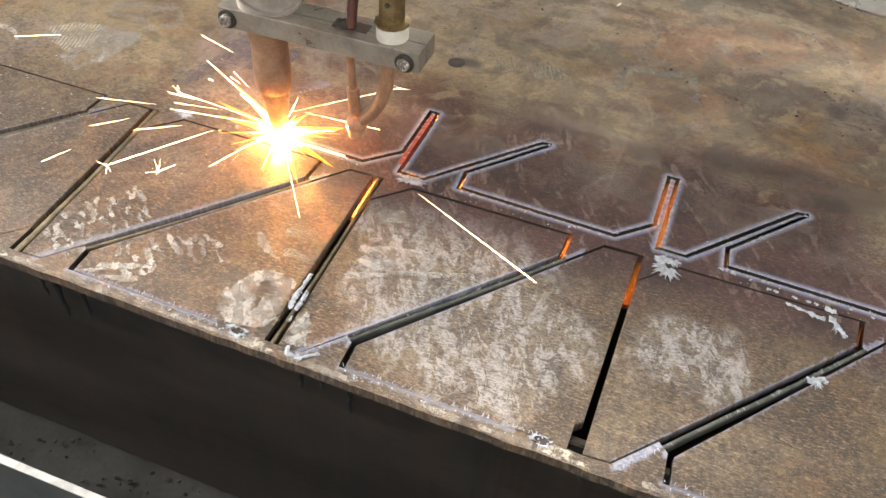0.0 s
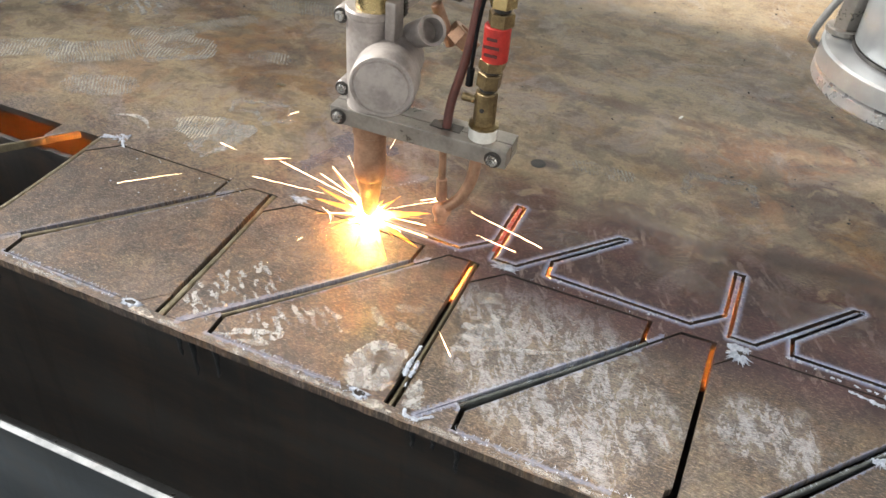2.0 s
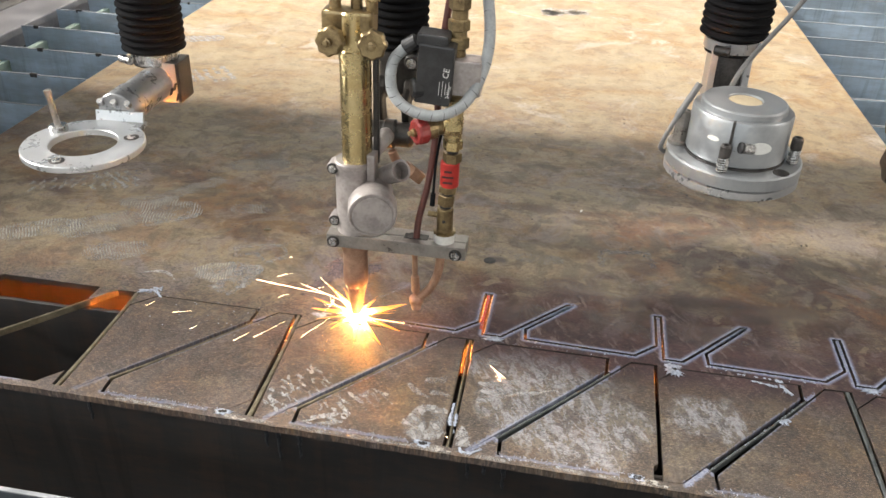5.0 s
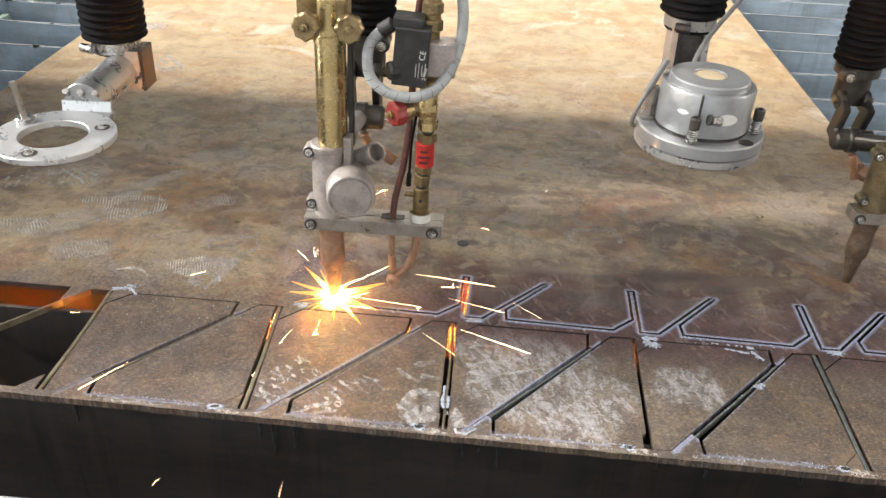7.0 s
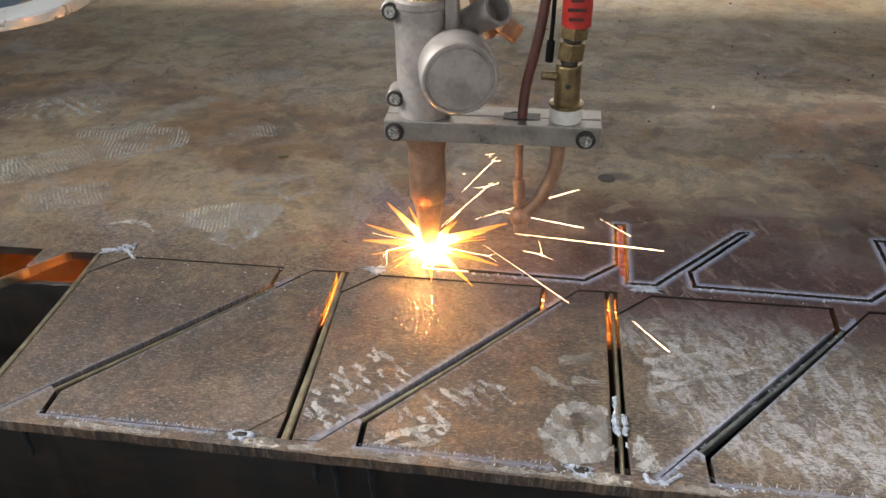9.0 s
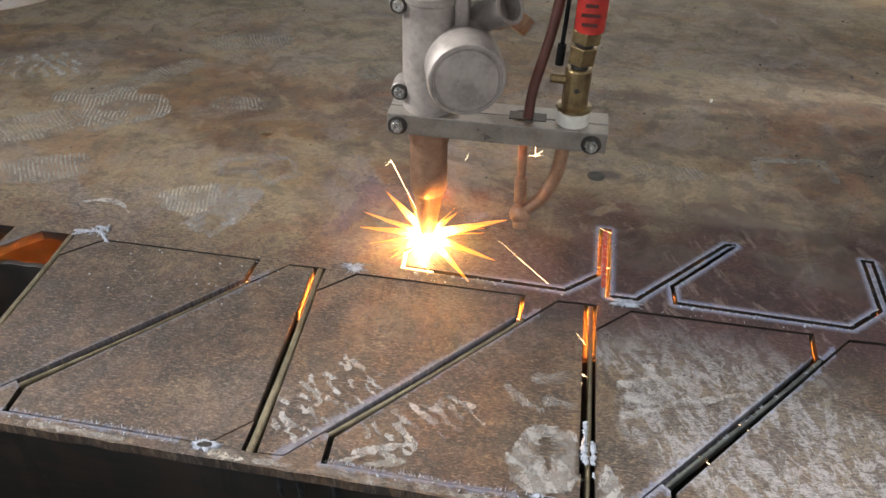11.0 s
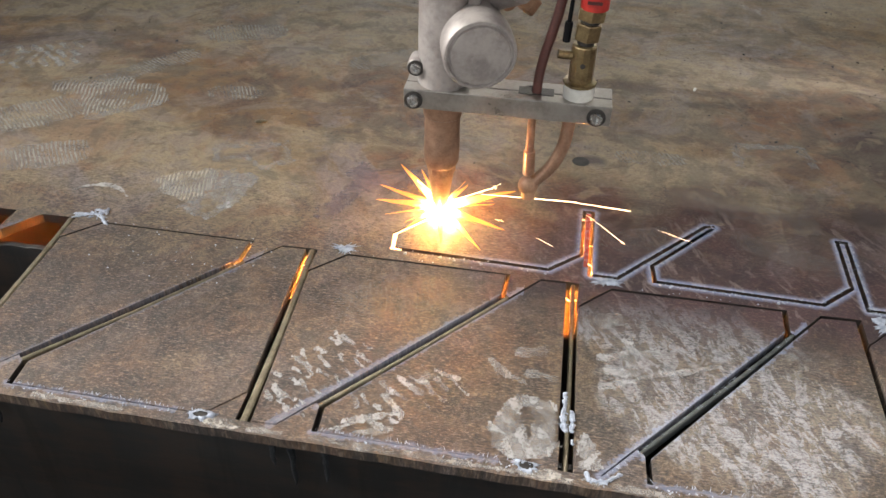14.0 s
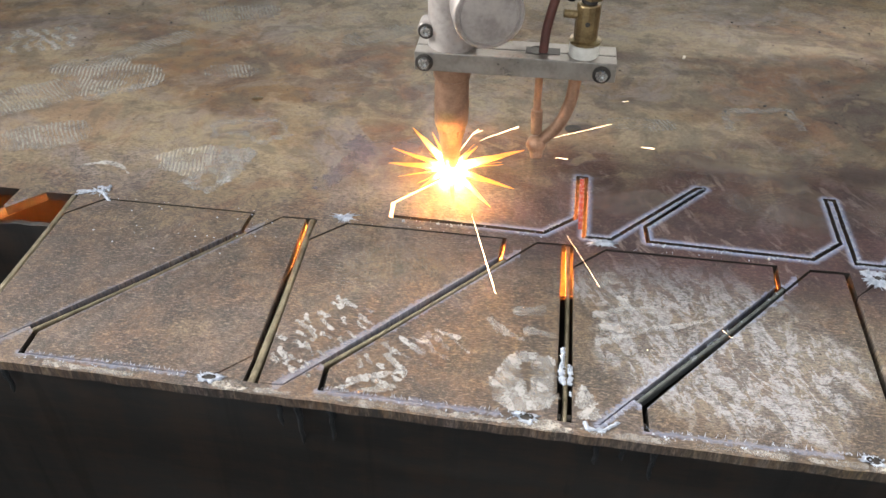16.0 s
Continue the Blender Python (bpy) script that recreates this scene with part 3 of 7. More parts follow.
def add_rod(bm, r, a, b, seg=20, chamfer=0.0, r2=None):
    m, l = along(a, b)
    r2 = r if r2 is None else r2
    c = chamfer
    prof = [(0, 0), (r - c, 0), (r, c), (r2, l - c), (r2 - c, l), (0, l)] if c else [(0, 0), (r, 0), (r2, l), (0, l)]
    lathe(bm, prof, m, seg)


def smooth_line(points, steps=8):
    """A Catmull-Rom line through points."""
    p = [Vector(q) for q in points]
    p = [2 * p[0] - p[1], *p, 2 * p[-1] - p[-2]]
    out = []
    for a, b, c, d in zip(p, p[1:], p[2:], p[3:]):
        for k in range(steps):
            t = k / steps
            out.append(0.5 * (2 * b + (c - a) * t + (2 * a - 5 * b + 4 * c - d) * t * t + (3 * b - a - 3 * c + d) * t ** 3))
    return out + [p[-2]]


def sweep(line, radius, seg=12):
    """A round tube along a line; radius is a number or a function of 0..1."""
    bm = bmesh.new()
    rings, up = [], Vector((0.13, 0.31, 0.94)).normalized()
    for k, p in enumerate(line):
        way = (line[min(k + 1, len(line) - 1)] - line[max(k - 1, 0)]).normalized()
        up = (up - up.dot(way) * way).normalized()
        side = way.cross(up)
        r = radius(k / (len(line) - 1)) if callable(radius) else radius
        rings.append([bm.verts.new(p + r * (math.cos(a) * up + math.sin(a) * side)) for a in (2 * math.pi * j / seg for j in range(seg))])
    for a, b in zip(rings, rings[1:]):
        for k in range(seg):
            bm.faces.new((a[k], a[(k + 1) % seg], b[(k + 1) % seg], b[k]))
    bm.faces.new(rings[0])
    bm.faces.new(rings[-1])
    return bm


def prism(loop, top, bottom):
    """A plate piece from a flat outline, with a small worn top edge."""
    bm = bmesh.new()
    c = Vector((sum(p[0] for p in loop) / len(loop), sum(p[1] for p in loop) / len(loop)))
    rows = []
    for z, inset in ((bottom, 0.0), (top - 0.0005, 0.0), (top, 0.0006)):
        row = []
        for p in loop:
            q = Vector((p[0], p[1]))
            q -= (q - c).normalized() * inset
            row.append(bm.verts.new((q.x, q.y, z)))
        rows.append(row)
    n = len(loop)
    for a, b in zip(rows, rows[1:]):
        for k in range(n):
            bm.faces.new((a[k], a[(k + 1) % n], b[(k + 1) % n], b[k]))
    bm.faces.new(rows[-1])
    bm.faces.new(rows[0][::-1])
    return bm


def inset_loop(loop, d):
    """A convex outline drawn in by d metres."""
    area = sum(a[0] * b[1] - b[0] * a[1] for a, b in zip(loop, loop[1:] + loop[:1]))
    s = 1 if area > 0 else -1
    lines = []
    for a, b in zip(loop, loop[1:] + loop[:1]):
        w = Vector((b[0] - a[0], b[1] - a[1])).normalized()
        lines.append((Vector(a[:2]) + s * d * Vector((-w.y, w.x)), w))
    out = []
    for (p, w), (q, x) in zip([lines[-1]] + lines[:-1], lines):
        k = (q - p).cross(x) / w.cross(x)
        r = p + k * w
        out.append((r.x, r.y))
    return out


def widened(line, w):
    """The outline of a slot of width w along an open line."""
    def side(pts):
        out = []
        for k, p in enumerate(pts):
            a = Vector(pts[max(k - 1, 0)])
            b = Vector(pts[min(k + 1, len(pts) - 1)])
            p = Vector(p)
            if 0 < k < len(pts) - 1:
                w1, w2 = (p - a).normalized(), (b - p).normalized()
                n1, n2 = Vector((-w1.y, w1.x)), Vector((-w2.y, w2.x))
                m = (n1 + n2).normalized()
                off = m * min(w / 2 / max(m.dot(n1), 0.2), 1.6 * w)
            else:
                way = (b - a).normalized()
                off = Vector((-way.y, way.x)) * w / 2
            q = p + off
            out.append((q.x, q.y))
        return out
    return side(line) + side(line[::-1])
from mathutils.geometry import tessellate_polygon


# ---- the hall round the table ----
def hall():
    tagged(part("floor", boxed(((20, 21, 0.2), (0, 1.5, -0.95))), CONCRETE), "grey concrete workshop floor", "floor", kind="structure")
    # Unseen roof; its front opening goes with the added fill lamp.
    tagged(part("ceiling", boxed(((20, 5.4, 0.2), (0, -6.3, 6.6)), ((20, 3.4, 0.2), (0, 0.5, 6.6)), ((20, 7.4, 0.2), (0, 8.3, 6.6)), ((8, 2.4, 0.2), (-6, -2.4, 6.6)), ((8, 2.4, 0.2), (6, -2.4, 6.6)), ((7.4, 2.4, 0.2), (-6.3, 3.4, 6.6)), ((8.6, 2.4, 0.2), (5.7, 3.4, 6.6))), WALL),
           "pale sheet roof with two skylight openings", "ceiling", kind="structure")
    # Unseen wall; the band was opened to suit the left fill lamp.
    tagged(part("wall_west", boxed(((0.2, 21, 5.3), (-10, 1.5, 1.7)), ((0.2, 21, 0.25), (-10, 1.5, 6.475)), ((0.2, 7.0, 2.0), (-10, -5.5, 5.35)), ((0.2, 7.6, 2.0), (-10, 8.2, 5.35))), WALL),
           "unseen pale workshop wall with a high opening for added fill", "wall", kind="structure")
    # Unseen wall, opened to match the right fill lamp.
    tagged(part("wall_east", boxed(((0.2, 21, 4.3), (10, 1.5, 1.2)), ((0.2, 21, 1.3), (10, 1.5, 6.0)), ((0.2, 7.0, 2.0), (10, -5.5, 4.35)), ((0.2, 7.6, 2.0), (10, 8.2, 4.35))), WALL),
           "unseen pale painted workshop wall with an opening for added fill", "wall", kind="structure")
    tagged(part("wall_north", boxed(((20, 0.2, 2.9), (0, 12, 0.5)), ((20, 0.2, 1.3), (0, 12, 5.95)), ((5.5, 0.2, 3.35), (-7.2, 12, 3.625)), ((5.5, 0.2, 3.35), (7.2, 12, 3.625))), WALL),
           "pale workshop wall with a window band", "wall", kind="structure")
    tagged(part("wall_south", boxed(((20, 0.2, 1.7), (0, -9, 5.75)), ((4.8, 0.2, 5.8), (-7.6, -9, 2.0)), ((9.0, 0.2, 5.8), (5.5, -9, 2.0))), WALL),
           "pale workshop wall with a wide doorway", "wall", kind="structure")


# ---- the slatted table ----
SLAT_STEP, SLAT_FIRST = 0.140, -0.307


def slat_bm(x0, x1, height, thick, top, seed, notches=()):
    """A slat standing on edge, its top edge worn wavy."""
    rng = random.Random(seed)
    bm = bmesh.new()
    n = 240 if notches else 60
    rows = []
    for k in range(n + 1):
        x = x0 + (x1 - x0) * k / n
        z = top - rng.random() ** 3 * 0.0016 - max([0.026 * max(0.0, 1 - (abs(x - c) / 0.030) ** 2) for c in notches] + [0.0])
        b = 0.0012 * math.sin(k * 0.35 + seed) + 0.0006 * math.sin(k * 0.9 + 2 * seed)
        rows.append([bm.verts.new((x, y + b, zz)) for y, zz in ((-thick / 2, top - height), (-thick / 2, z - 0.0006), (-thick / 2 + 0.0006, z), (thick / 2, z), (thick / 2, top - height))])
    for a, b in zip(rows, rows[1:]):
        for k in range(4):
            bm.faces.new((a[k], b[k], b[k + 1], a[k + 1]))
    bm.faces.new(rows[0])
    bm.faces.new(rows[-1])
    return bm


def table():
    desk = thing("cutting_table", "slatted steel cutting table with burnt slats and a slag pit", "cutting table")
    for k in range(20):
        y = SLAT_FIRST + SLAT_STEP * k + 0.007 * max(k - 5, 0)
        top = -0.0015 if k == 0 else -0.0092
        near = 0 < k < 5
        x0, x1 = -1.215, 1.45
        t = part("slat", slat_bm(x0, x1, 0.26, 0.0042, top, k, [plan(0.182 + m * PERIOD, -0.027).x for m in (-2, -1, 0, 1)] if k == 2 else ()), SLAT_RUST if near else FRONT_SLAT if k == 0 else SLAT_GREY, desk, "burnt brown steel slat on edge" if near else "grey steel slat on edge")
        t.matrix_local = pose(0, y, 0, 0, 0, -0.5)
        if k == 2:
            continue
        edge = bmesh.new()
        box(edge, (x1 - x0, 0.0046, 0.0012), ((x0 + x1) / 2, 0, top + 0.0001), bevel=0.0004)
        part("worn_edge", edge, SLAT_EDGE if not near else KERF, t, "bright worn top edge" if not near else "")
        if k > 4:
            burnt = random.Random(60 + k)
            for m in range(3):
                l = burnt.uniform(0.006, 0.016)
                part("burn_mark", boxed(((l, 0.0054, 0.004 + 0.3 * l), (-1.19 + 0.14 * m + burnt.uniform(0, 0.12), 0, top - 0.0010)), bevel=0.0012), DARK, t, "black burnt nick in the edge")
    bm = bmesh.new()
    bmesh.ops.create_grid(bm, x_segments=150, y_segments=130, size=1.0, matrix=pose(0.05, 0.95, -0.279) @ Matrix.Diagonal((1.5, 1.75, 1, 1)))
    for v in bm.verts:
        v.co.z += 0.010 * noise.noise(v.co * 9) + 0.006 * noise.noise(v.co * 31)
    tagged(part("pit_floor", bm, PIT, smooth=True), "dark slag-covered floor of the cutting table", "floor", kind="structure")
    rng = random.Random(4)
    bm = bmesh.new()
    for _ in range(420):
        s = rng.uniform(0.001, 0.0035)
        m = pose(rng.uniform(-0.75, 0.25), rng.uniform(-0.30, -0.16), -0.273 + rng.uniform(-0.002, 0.004), rng.uniform(0, 90), rng.uniform(0, 90), rng.uniform(0, 90))
        bmesh.ops.create_icosphere(bm, subdivisions=1, radius=s, matrix=m @ Matrix.Diagonal((1, rng.uniform(0.5, 1), rng.uniform(0.4, 0.9), 1)))
    tagged(part("slag_crumbs", bm, GRIT), "loose dark slag crumbs in the pit", "slag", kind="stuff")
    # side frame with its rail and the machine's blue end carriage
    part("side_plate", boxed(((0.02, 4.4, 0.75), (-1.30, 1.10, -0.47)), bevel=0.003), DARK, desk)
    part("side_plate", boxed(((0.02, 4.0, 0.75), (1.47, 1.10, -0.46)), bevel=0.003), DARK, desk)
    part("rail", boxed(((0.12, 4.4, 0.02), (-1.297, 1.1, -0.030)), ((0.03, 4.4, 0.05), (-1.297, 1.1, -0.065)), bevel=0.004), RAIL, desk, "ground steel rail")
    part("cross_bar", boxed(((0.016, 2.6, 0.045), (-1.165, 1.35, -0.062)), bevel=0.002), CROSS, desk, "pale green cross bar under the slats")
    for k in range(10):
        part("rail_bracket", boxed(((0.10, 0.03, 0.05), (-1.32, -0.6 + 0.27 * k, -0.10)), bevel=0.003), DARK, desk)
    HOUSE_TOP = 0.36
    carriage = thing("machine_carriage", "blue painted end carriage of the cutting machine", "machine", at=(-1.51, 0.30, 0.0))
    part("housing", boxed(((0.42, 1.16, HOUSE_TOP), (0.0, -0.01, 0.006 + HOUSE_TOP / 2)), bevel=0.008), BLUE, carriage)
    part("skirt", boxed(((0.36, 1.12, 0.03), (-0.01, -0.01, -0.008)), bevel=0.004), DARK, carriage)
    part("rear_beam", boxed(((0.30, 0.90, 0.20), (-0.03, 1.02, 0.075)), ((0.36, 0.90, 0.012), (-0.03, 1.02, -0.024)), bevel=0.004), LEAD, carriage, "grey steel beam behind the housing")
    for y in (0.325, 0.455):
        part("guide_shoe", boxed(((0.050, 0.070, 0.028), (0.186, y, -0.006)), ((0.030, 0.050, 0.010), (0.186, y, -0.014)), bevel=0.003), DARK, carriage, "black guide shoe riding on the rail")
    for k in range(5):
        part("bolt", rod(0.008, (0.208, -0.45 + 0.25 * k, 0.10), (0.215, -0.45 + 0.25 * k, 0.10), 6), BOLT, carriage)


    for y, l, turn in ((0.605, 0.075, 4), (0.735, 0.060, -6)):
        bm = bmesh.new()
        bmesh.ops.create_grid(bm, x_segments=4, y_segments=24, size=0.5, matrix=pose(-1.2485, y, -0.0175, 0, 0, turn) @ Matrix.Diagonal((0.012, l, 1, 1)))
        for v in bm.verts:
            v.co += 0.0035 * Vector((noise.noise(v.co * 160), noise.noise(v.co * 140 + Vector((4, 1, 0))), 0.5 * abs(noise.noise(v.co * 210))))
        bmesh.ops.solidify(bm, geom=bm.faces[:], thickness=0.0012)
        tagged(part("metal_offcut", bm, BOLT), "crumpled bright metal strip lying on the rail", "offcut", "offcuts on the rail")


# ---- the plate ----
PLATE_T = 0.008
XL, XR, YB = -0.868, 0.632, 2.7
CELLS = range(-4, 3)


def shift(p, n):
    return (p[0] + n * PERIOD, p[1])


LOW_SHIFT = {-1: 0.0045, 0: 0.0010, 1: -0.0030, 2: 0.0010}


def cell(n):
    """The corners of one cell: the two pieces, each node where the flame left it."""
    here, there = LOW_SHIFT.get(n, 0.0), LOW_SHIFT.get(n + 1, 0.0)
    low = lambda p, d: (p[0] + d, p[1])
    a = [A1, A2, A3, A4, low(A5, here), low(A6, here)]
    b = [B3, B4, low(B5, there), low(BF, 0.7 * there), B6, B1]
    return [shift(p, n) for p in a], [shift(p, n) for p in b]


def onto(p, a, b):
    """The foot of p on the line a b."""
    p, a, b = Vector(p), Vector(a), Vector(b)
    w = (b - a).normalized()
    q = a + w * (p - a).dot(w)
    return (q.x, q.y)


def row_hole():
    """The outline of all that is cut from the first row."""
    top, low = [], []
    for n in CELLS:
        (a1, a2, a3, a4, a5, a6), (b3, b4, b5, bf, b6, b1) = cell(n)
        top += [a1, a2, a3, a4, onto(a4, b1, b3), b3, b4]
        if n != CELLS[-1]:
            top.append((cell(n + 1)[0][0][0], b4[1] - 0.0005))
        if n != CELLS[0]:
            low.append((cell(n - 1)[1][2][0], a6[1] + 0.0005))
        low += [a6, a5, onto(b1, a5, a4), b1, b6, bf, b5]
    return top + low[::-1]


def second_row(n):
    line = [shift(p, n) for p in (E1, E0, C0, C1, C2, C3, D1, D0, D2, D3)]
    line = line + [(line[-1][0] + 0.008, line[-1][1] + 0.001)] if n < 3 else line[:6]
    return line


def plate():
    t = thing("steel_plate", "brown rusty steel plate with truss pattern cut along one edge", "steel plate")
    # the front edge follows the pattern, a little uneven
    rng = random.Random(2)
    front = []
    for k in range(121):
        u = XL + (XR - XL) * k / 120
        front.append(plan(u, FRONT_V + rng.uniform(-0.0006, 0.0006)))
    outer = [(p.x, p.y) for p in front] + [(XR, YB), (XL, YB)]
    loops = [outer, [tuple(plan(*p).xy) for p in row_hole()]]
    for n in range(0, 4):
        loops.append([tuple(plan(*p).xy) for p in widened(second_row(n), 0.0036)])
    me = bpy.data.meshes.new("plate_body")
    flat = [p for lp in loops for p in lp]
    tris = tessellate_polygon([[Vector((x, y, 0)) for x, y in lp] for lp in loops])
    verts, faces, mats = [], [], []
    total = len(flat)
    for z in (0.0, -PLATE_T):
        verts += [(x, y, z) for x, y in flat]
    for tri in tris:
        faces.append(tuple(tri))
        mats.append(0)
        faces.append(tuple(total + i for i in tri[::-1]))
        mats.append(1)
    base = 0
    for number, lp in enumerate(loops):
        k = len(lp)
        for i in range(k):
            a, b = base + i, base + (i + 1) % k
            faces.append((a, b, total + b, total + a))
            mats.append(0 if number == 0 else 1)
        base += k
    me.from_pydata(verts, [], faces)
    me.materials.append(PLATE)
    me.materials.append(KERF)
    for f, m in zip(me.polygons, mats):
        f.material_index = m
    bm = bmesh.new()
    bm.from_mesh(me)
    bmesh.ops.recalc_face_normals(bm, faces=bm.faces)
    bm.to_mesh(me)
    bm.free()
    body = new("plate_body", me)
    body.parent = t
    # the thin webs left between the pieces
    for n in CELLS:
        sunk = 0.0007 if n < 0 else 0.0004
        rng = random.Random(n + 40)
        (a1, a2, a3, a4, a5, a6), (b3, b4, b5, bf, b6, b1) = cell(n)
        a = (Vector(a4) + Vector(onto(a4, b1, b3))) / 2
        b = (Vector(b1) + Vector(onto(b1, a5, a4))) / 2
        web(t, a, b, 0.0030 if n < 0 else 0.0024, sunk, rng)
        if n != CELLS[-1] and n != 0:
            nxt = cell(n + 1)[0]
            c = Vector(((b4[0] + nxt[0][0]) / 2, b4[1] - 0.004))
            d = Vector(((b5[0] + nxt[5][0]) / 2, a6[1] + 0.004))
            web(t, c, d, 0.0044 if n > 0 else 0.0029 if n == -1 else 0.0048, 0.0016 if n == -1 else sunk, rng)
    return t


def web(parent, a, b, w, sunk, rng):
    way = (b - a).normalized()
    a, b = a - way * 0.006, b + way * 0.006
    side = Vector((-way.y, way.x)) * w / 2
    bm = bmesh.new()
    rows = []
    for k in range(9):
        f = k / 8
        dip = sunk + sunk * 1.0 * math.sin(math.pi * f) + rng.uniform(0, 0.0003)
        c = a.lerp(b, f) + side * 0.5 * (math.sin(math.pi * f) if sunk > 0.0005 else 0.9 * math.sin(1.7 * math.pi * f))
        row = []
        for s, z in ((-1, -PLATE_T), (-1, -0.0008), (-0.5, 0), (0.5, 0), (1, -0.0008), (1, -PLATE_T)):
            q = c + side * s
            row.append(bm.verts.new(plan(q.x, q.y, z - dip)))
        rows.append(row)
    for p, q in zip(rows, rows[1:]):
        for k in range(6):
            bm.faces.new((p[k], p[(k + 1) % 6], q[(k + 1) % 6], q[k]))
    bm.faces.new(rows[0])
    bm.faces.new(rows[-1])
    part("web", bm, WEB if sunk > 0.0005 else WEB_DARK, parent)


def pieces():
    for n in CELLS:
        if n < -2:
            continue
        (a1, a2, a3, a4, a5, a6), (b3, b4, b5, bf, b6, b1) = cell(n)
        inner = lambda p, d, e=0.0: (p[0] + d, p[1] + e)
        for k, loop in enumerate(((a1, a2, inner(a3, -0.0022), inner(a4, -0.0022), a5, a6), (b3, b4, b5, bf, inner(b6, 0.0028), inner(b1, 0.0028, 0.0004)))):
            rng = random.Random(100 + 2 * n + k)
            lp = inset_loop([tuple(plan(*p).xy) for p in loop], 0.0009)
            if n == 0 and k == 1:
                lp = [(x + (0.0055 if x > 0.165 else 0), y) for x, y in lp]
            dx, dy = rng.uniform(-0.0005, 0.0005), rng.uniform(-0.0006, 0.0004)
            lp = [(x + dx, y + dy) for x, y in lp]
            drop = rng.uniform(0.0002, 0.0009)
            bm = prism(lp, -drop, -drop - PLATE_T)
            ob = part("cut_piece", bm, PLATE)
            tagged(ob, "brown steel truss piece cut loose, resting in the plate", "steel piece", "cut pieces of the row")


def slag_clump(at, size, seed, spread=1.0, bore=0.0):
    """A frozen splash of slag: a thin ragged crust with short points, round a bore or closed."""
    rng = random.Random(seed)
    bm = bmesh.new()
    seg, rings = 72, 5
    turn = rng.uniform(0, 6.283)
    edge = []
    for k in range(seg):
        a = 6.283185 * k / seg
        w = 0.62 + 0.45 * noise.noise(Vector((1.6 * math.cos(a) + seed, 1.6 * math.sin(a), 0.3)))
        edge.append(max(w, 0.3) * (1 + ((0.40 if bore else 0.95) * rng.random() ** 1.5 if k % 2 == 0 else -0.22 * rng.random())))
    rows = []
    for r in range(rings + 1):
        f = r / rings
        row = []
        for k in range(seg):
            a = 6.283185 * k / seg + turn
            d = bore + (size * edge[k] - bore) * (0.08 + 0.92 * f) if bore else size * edge[k] * (0.10 + 0.90 * f)
            x, y = d * math.cos(a) * spread, 0.8 * d * math.sin(a)
            z = 0.0010 * (1 - f) ** 0.6 * (1 + 1.1 * noise.noise(Vector((x, y, 0.001 * seed)) * 420)) + 0.00005
            row.append(bm.verts.new((x, y, max(z, 0.00005))))
        rows.append(row)
    for p, q in zip(rows, rows[1:]):
        for k in range(seg):
            bm.faces.new((p[k], p[(k + 1) % seg], q[(k + 1) % seg], q[k]))
    if not bore:
        bm.faces.new(rows[0])
    for k in range(7):
        a, d = rng.uniform(0, 6.283), size * rng.uniform(0.25, 0.8)
        s = size * rng.uniform(0.06, 0.15)
        bmesh.ops.create_icosphere(bm, subdivisions=2, radius=s, matrix=pose(d * math.cos(a) * spread, 0.8 * d * math.sin(a), 0.0005, 0, 0, rng.uniform(0, 180)) @ Matrix.Diagonal((1, rng.uniform(0.5, 0.9), 0.45, 1)))
    t = thing("slag_splash", "frozen blue-grey slag crust at a piercing on the plate", "slag", "slag splashes")
    t.location = at
    part("crust", bm, SLAG, t, smooth=True)
    if bore:
        # A dark disc on the plate paints the shade of a pierced hole.
        part("hole_disc", turned([(0, 0.0001), (bore * 1.25, 0.0001), (bore * 1.25, 0.0002), (0, 0.0002)], Matrix.Diagonal((spread, 0.8, 1, 1)), 24), KERF, t, "dark disc drawn for the pierced hole")
    return t


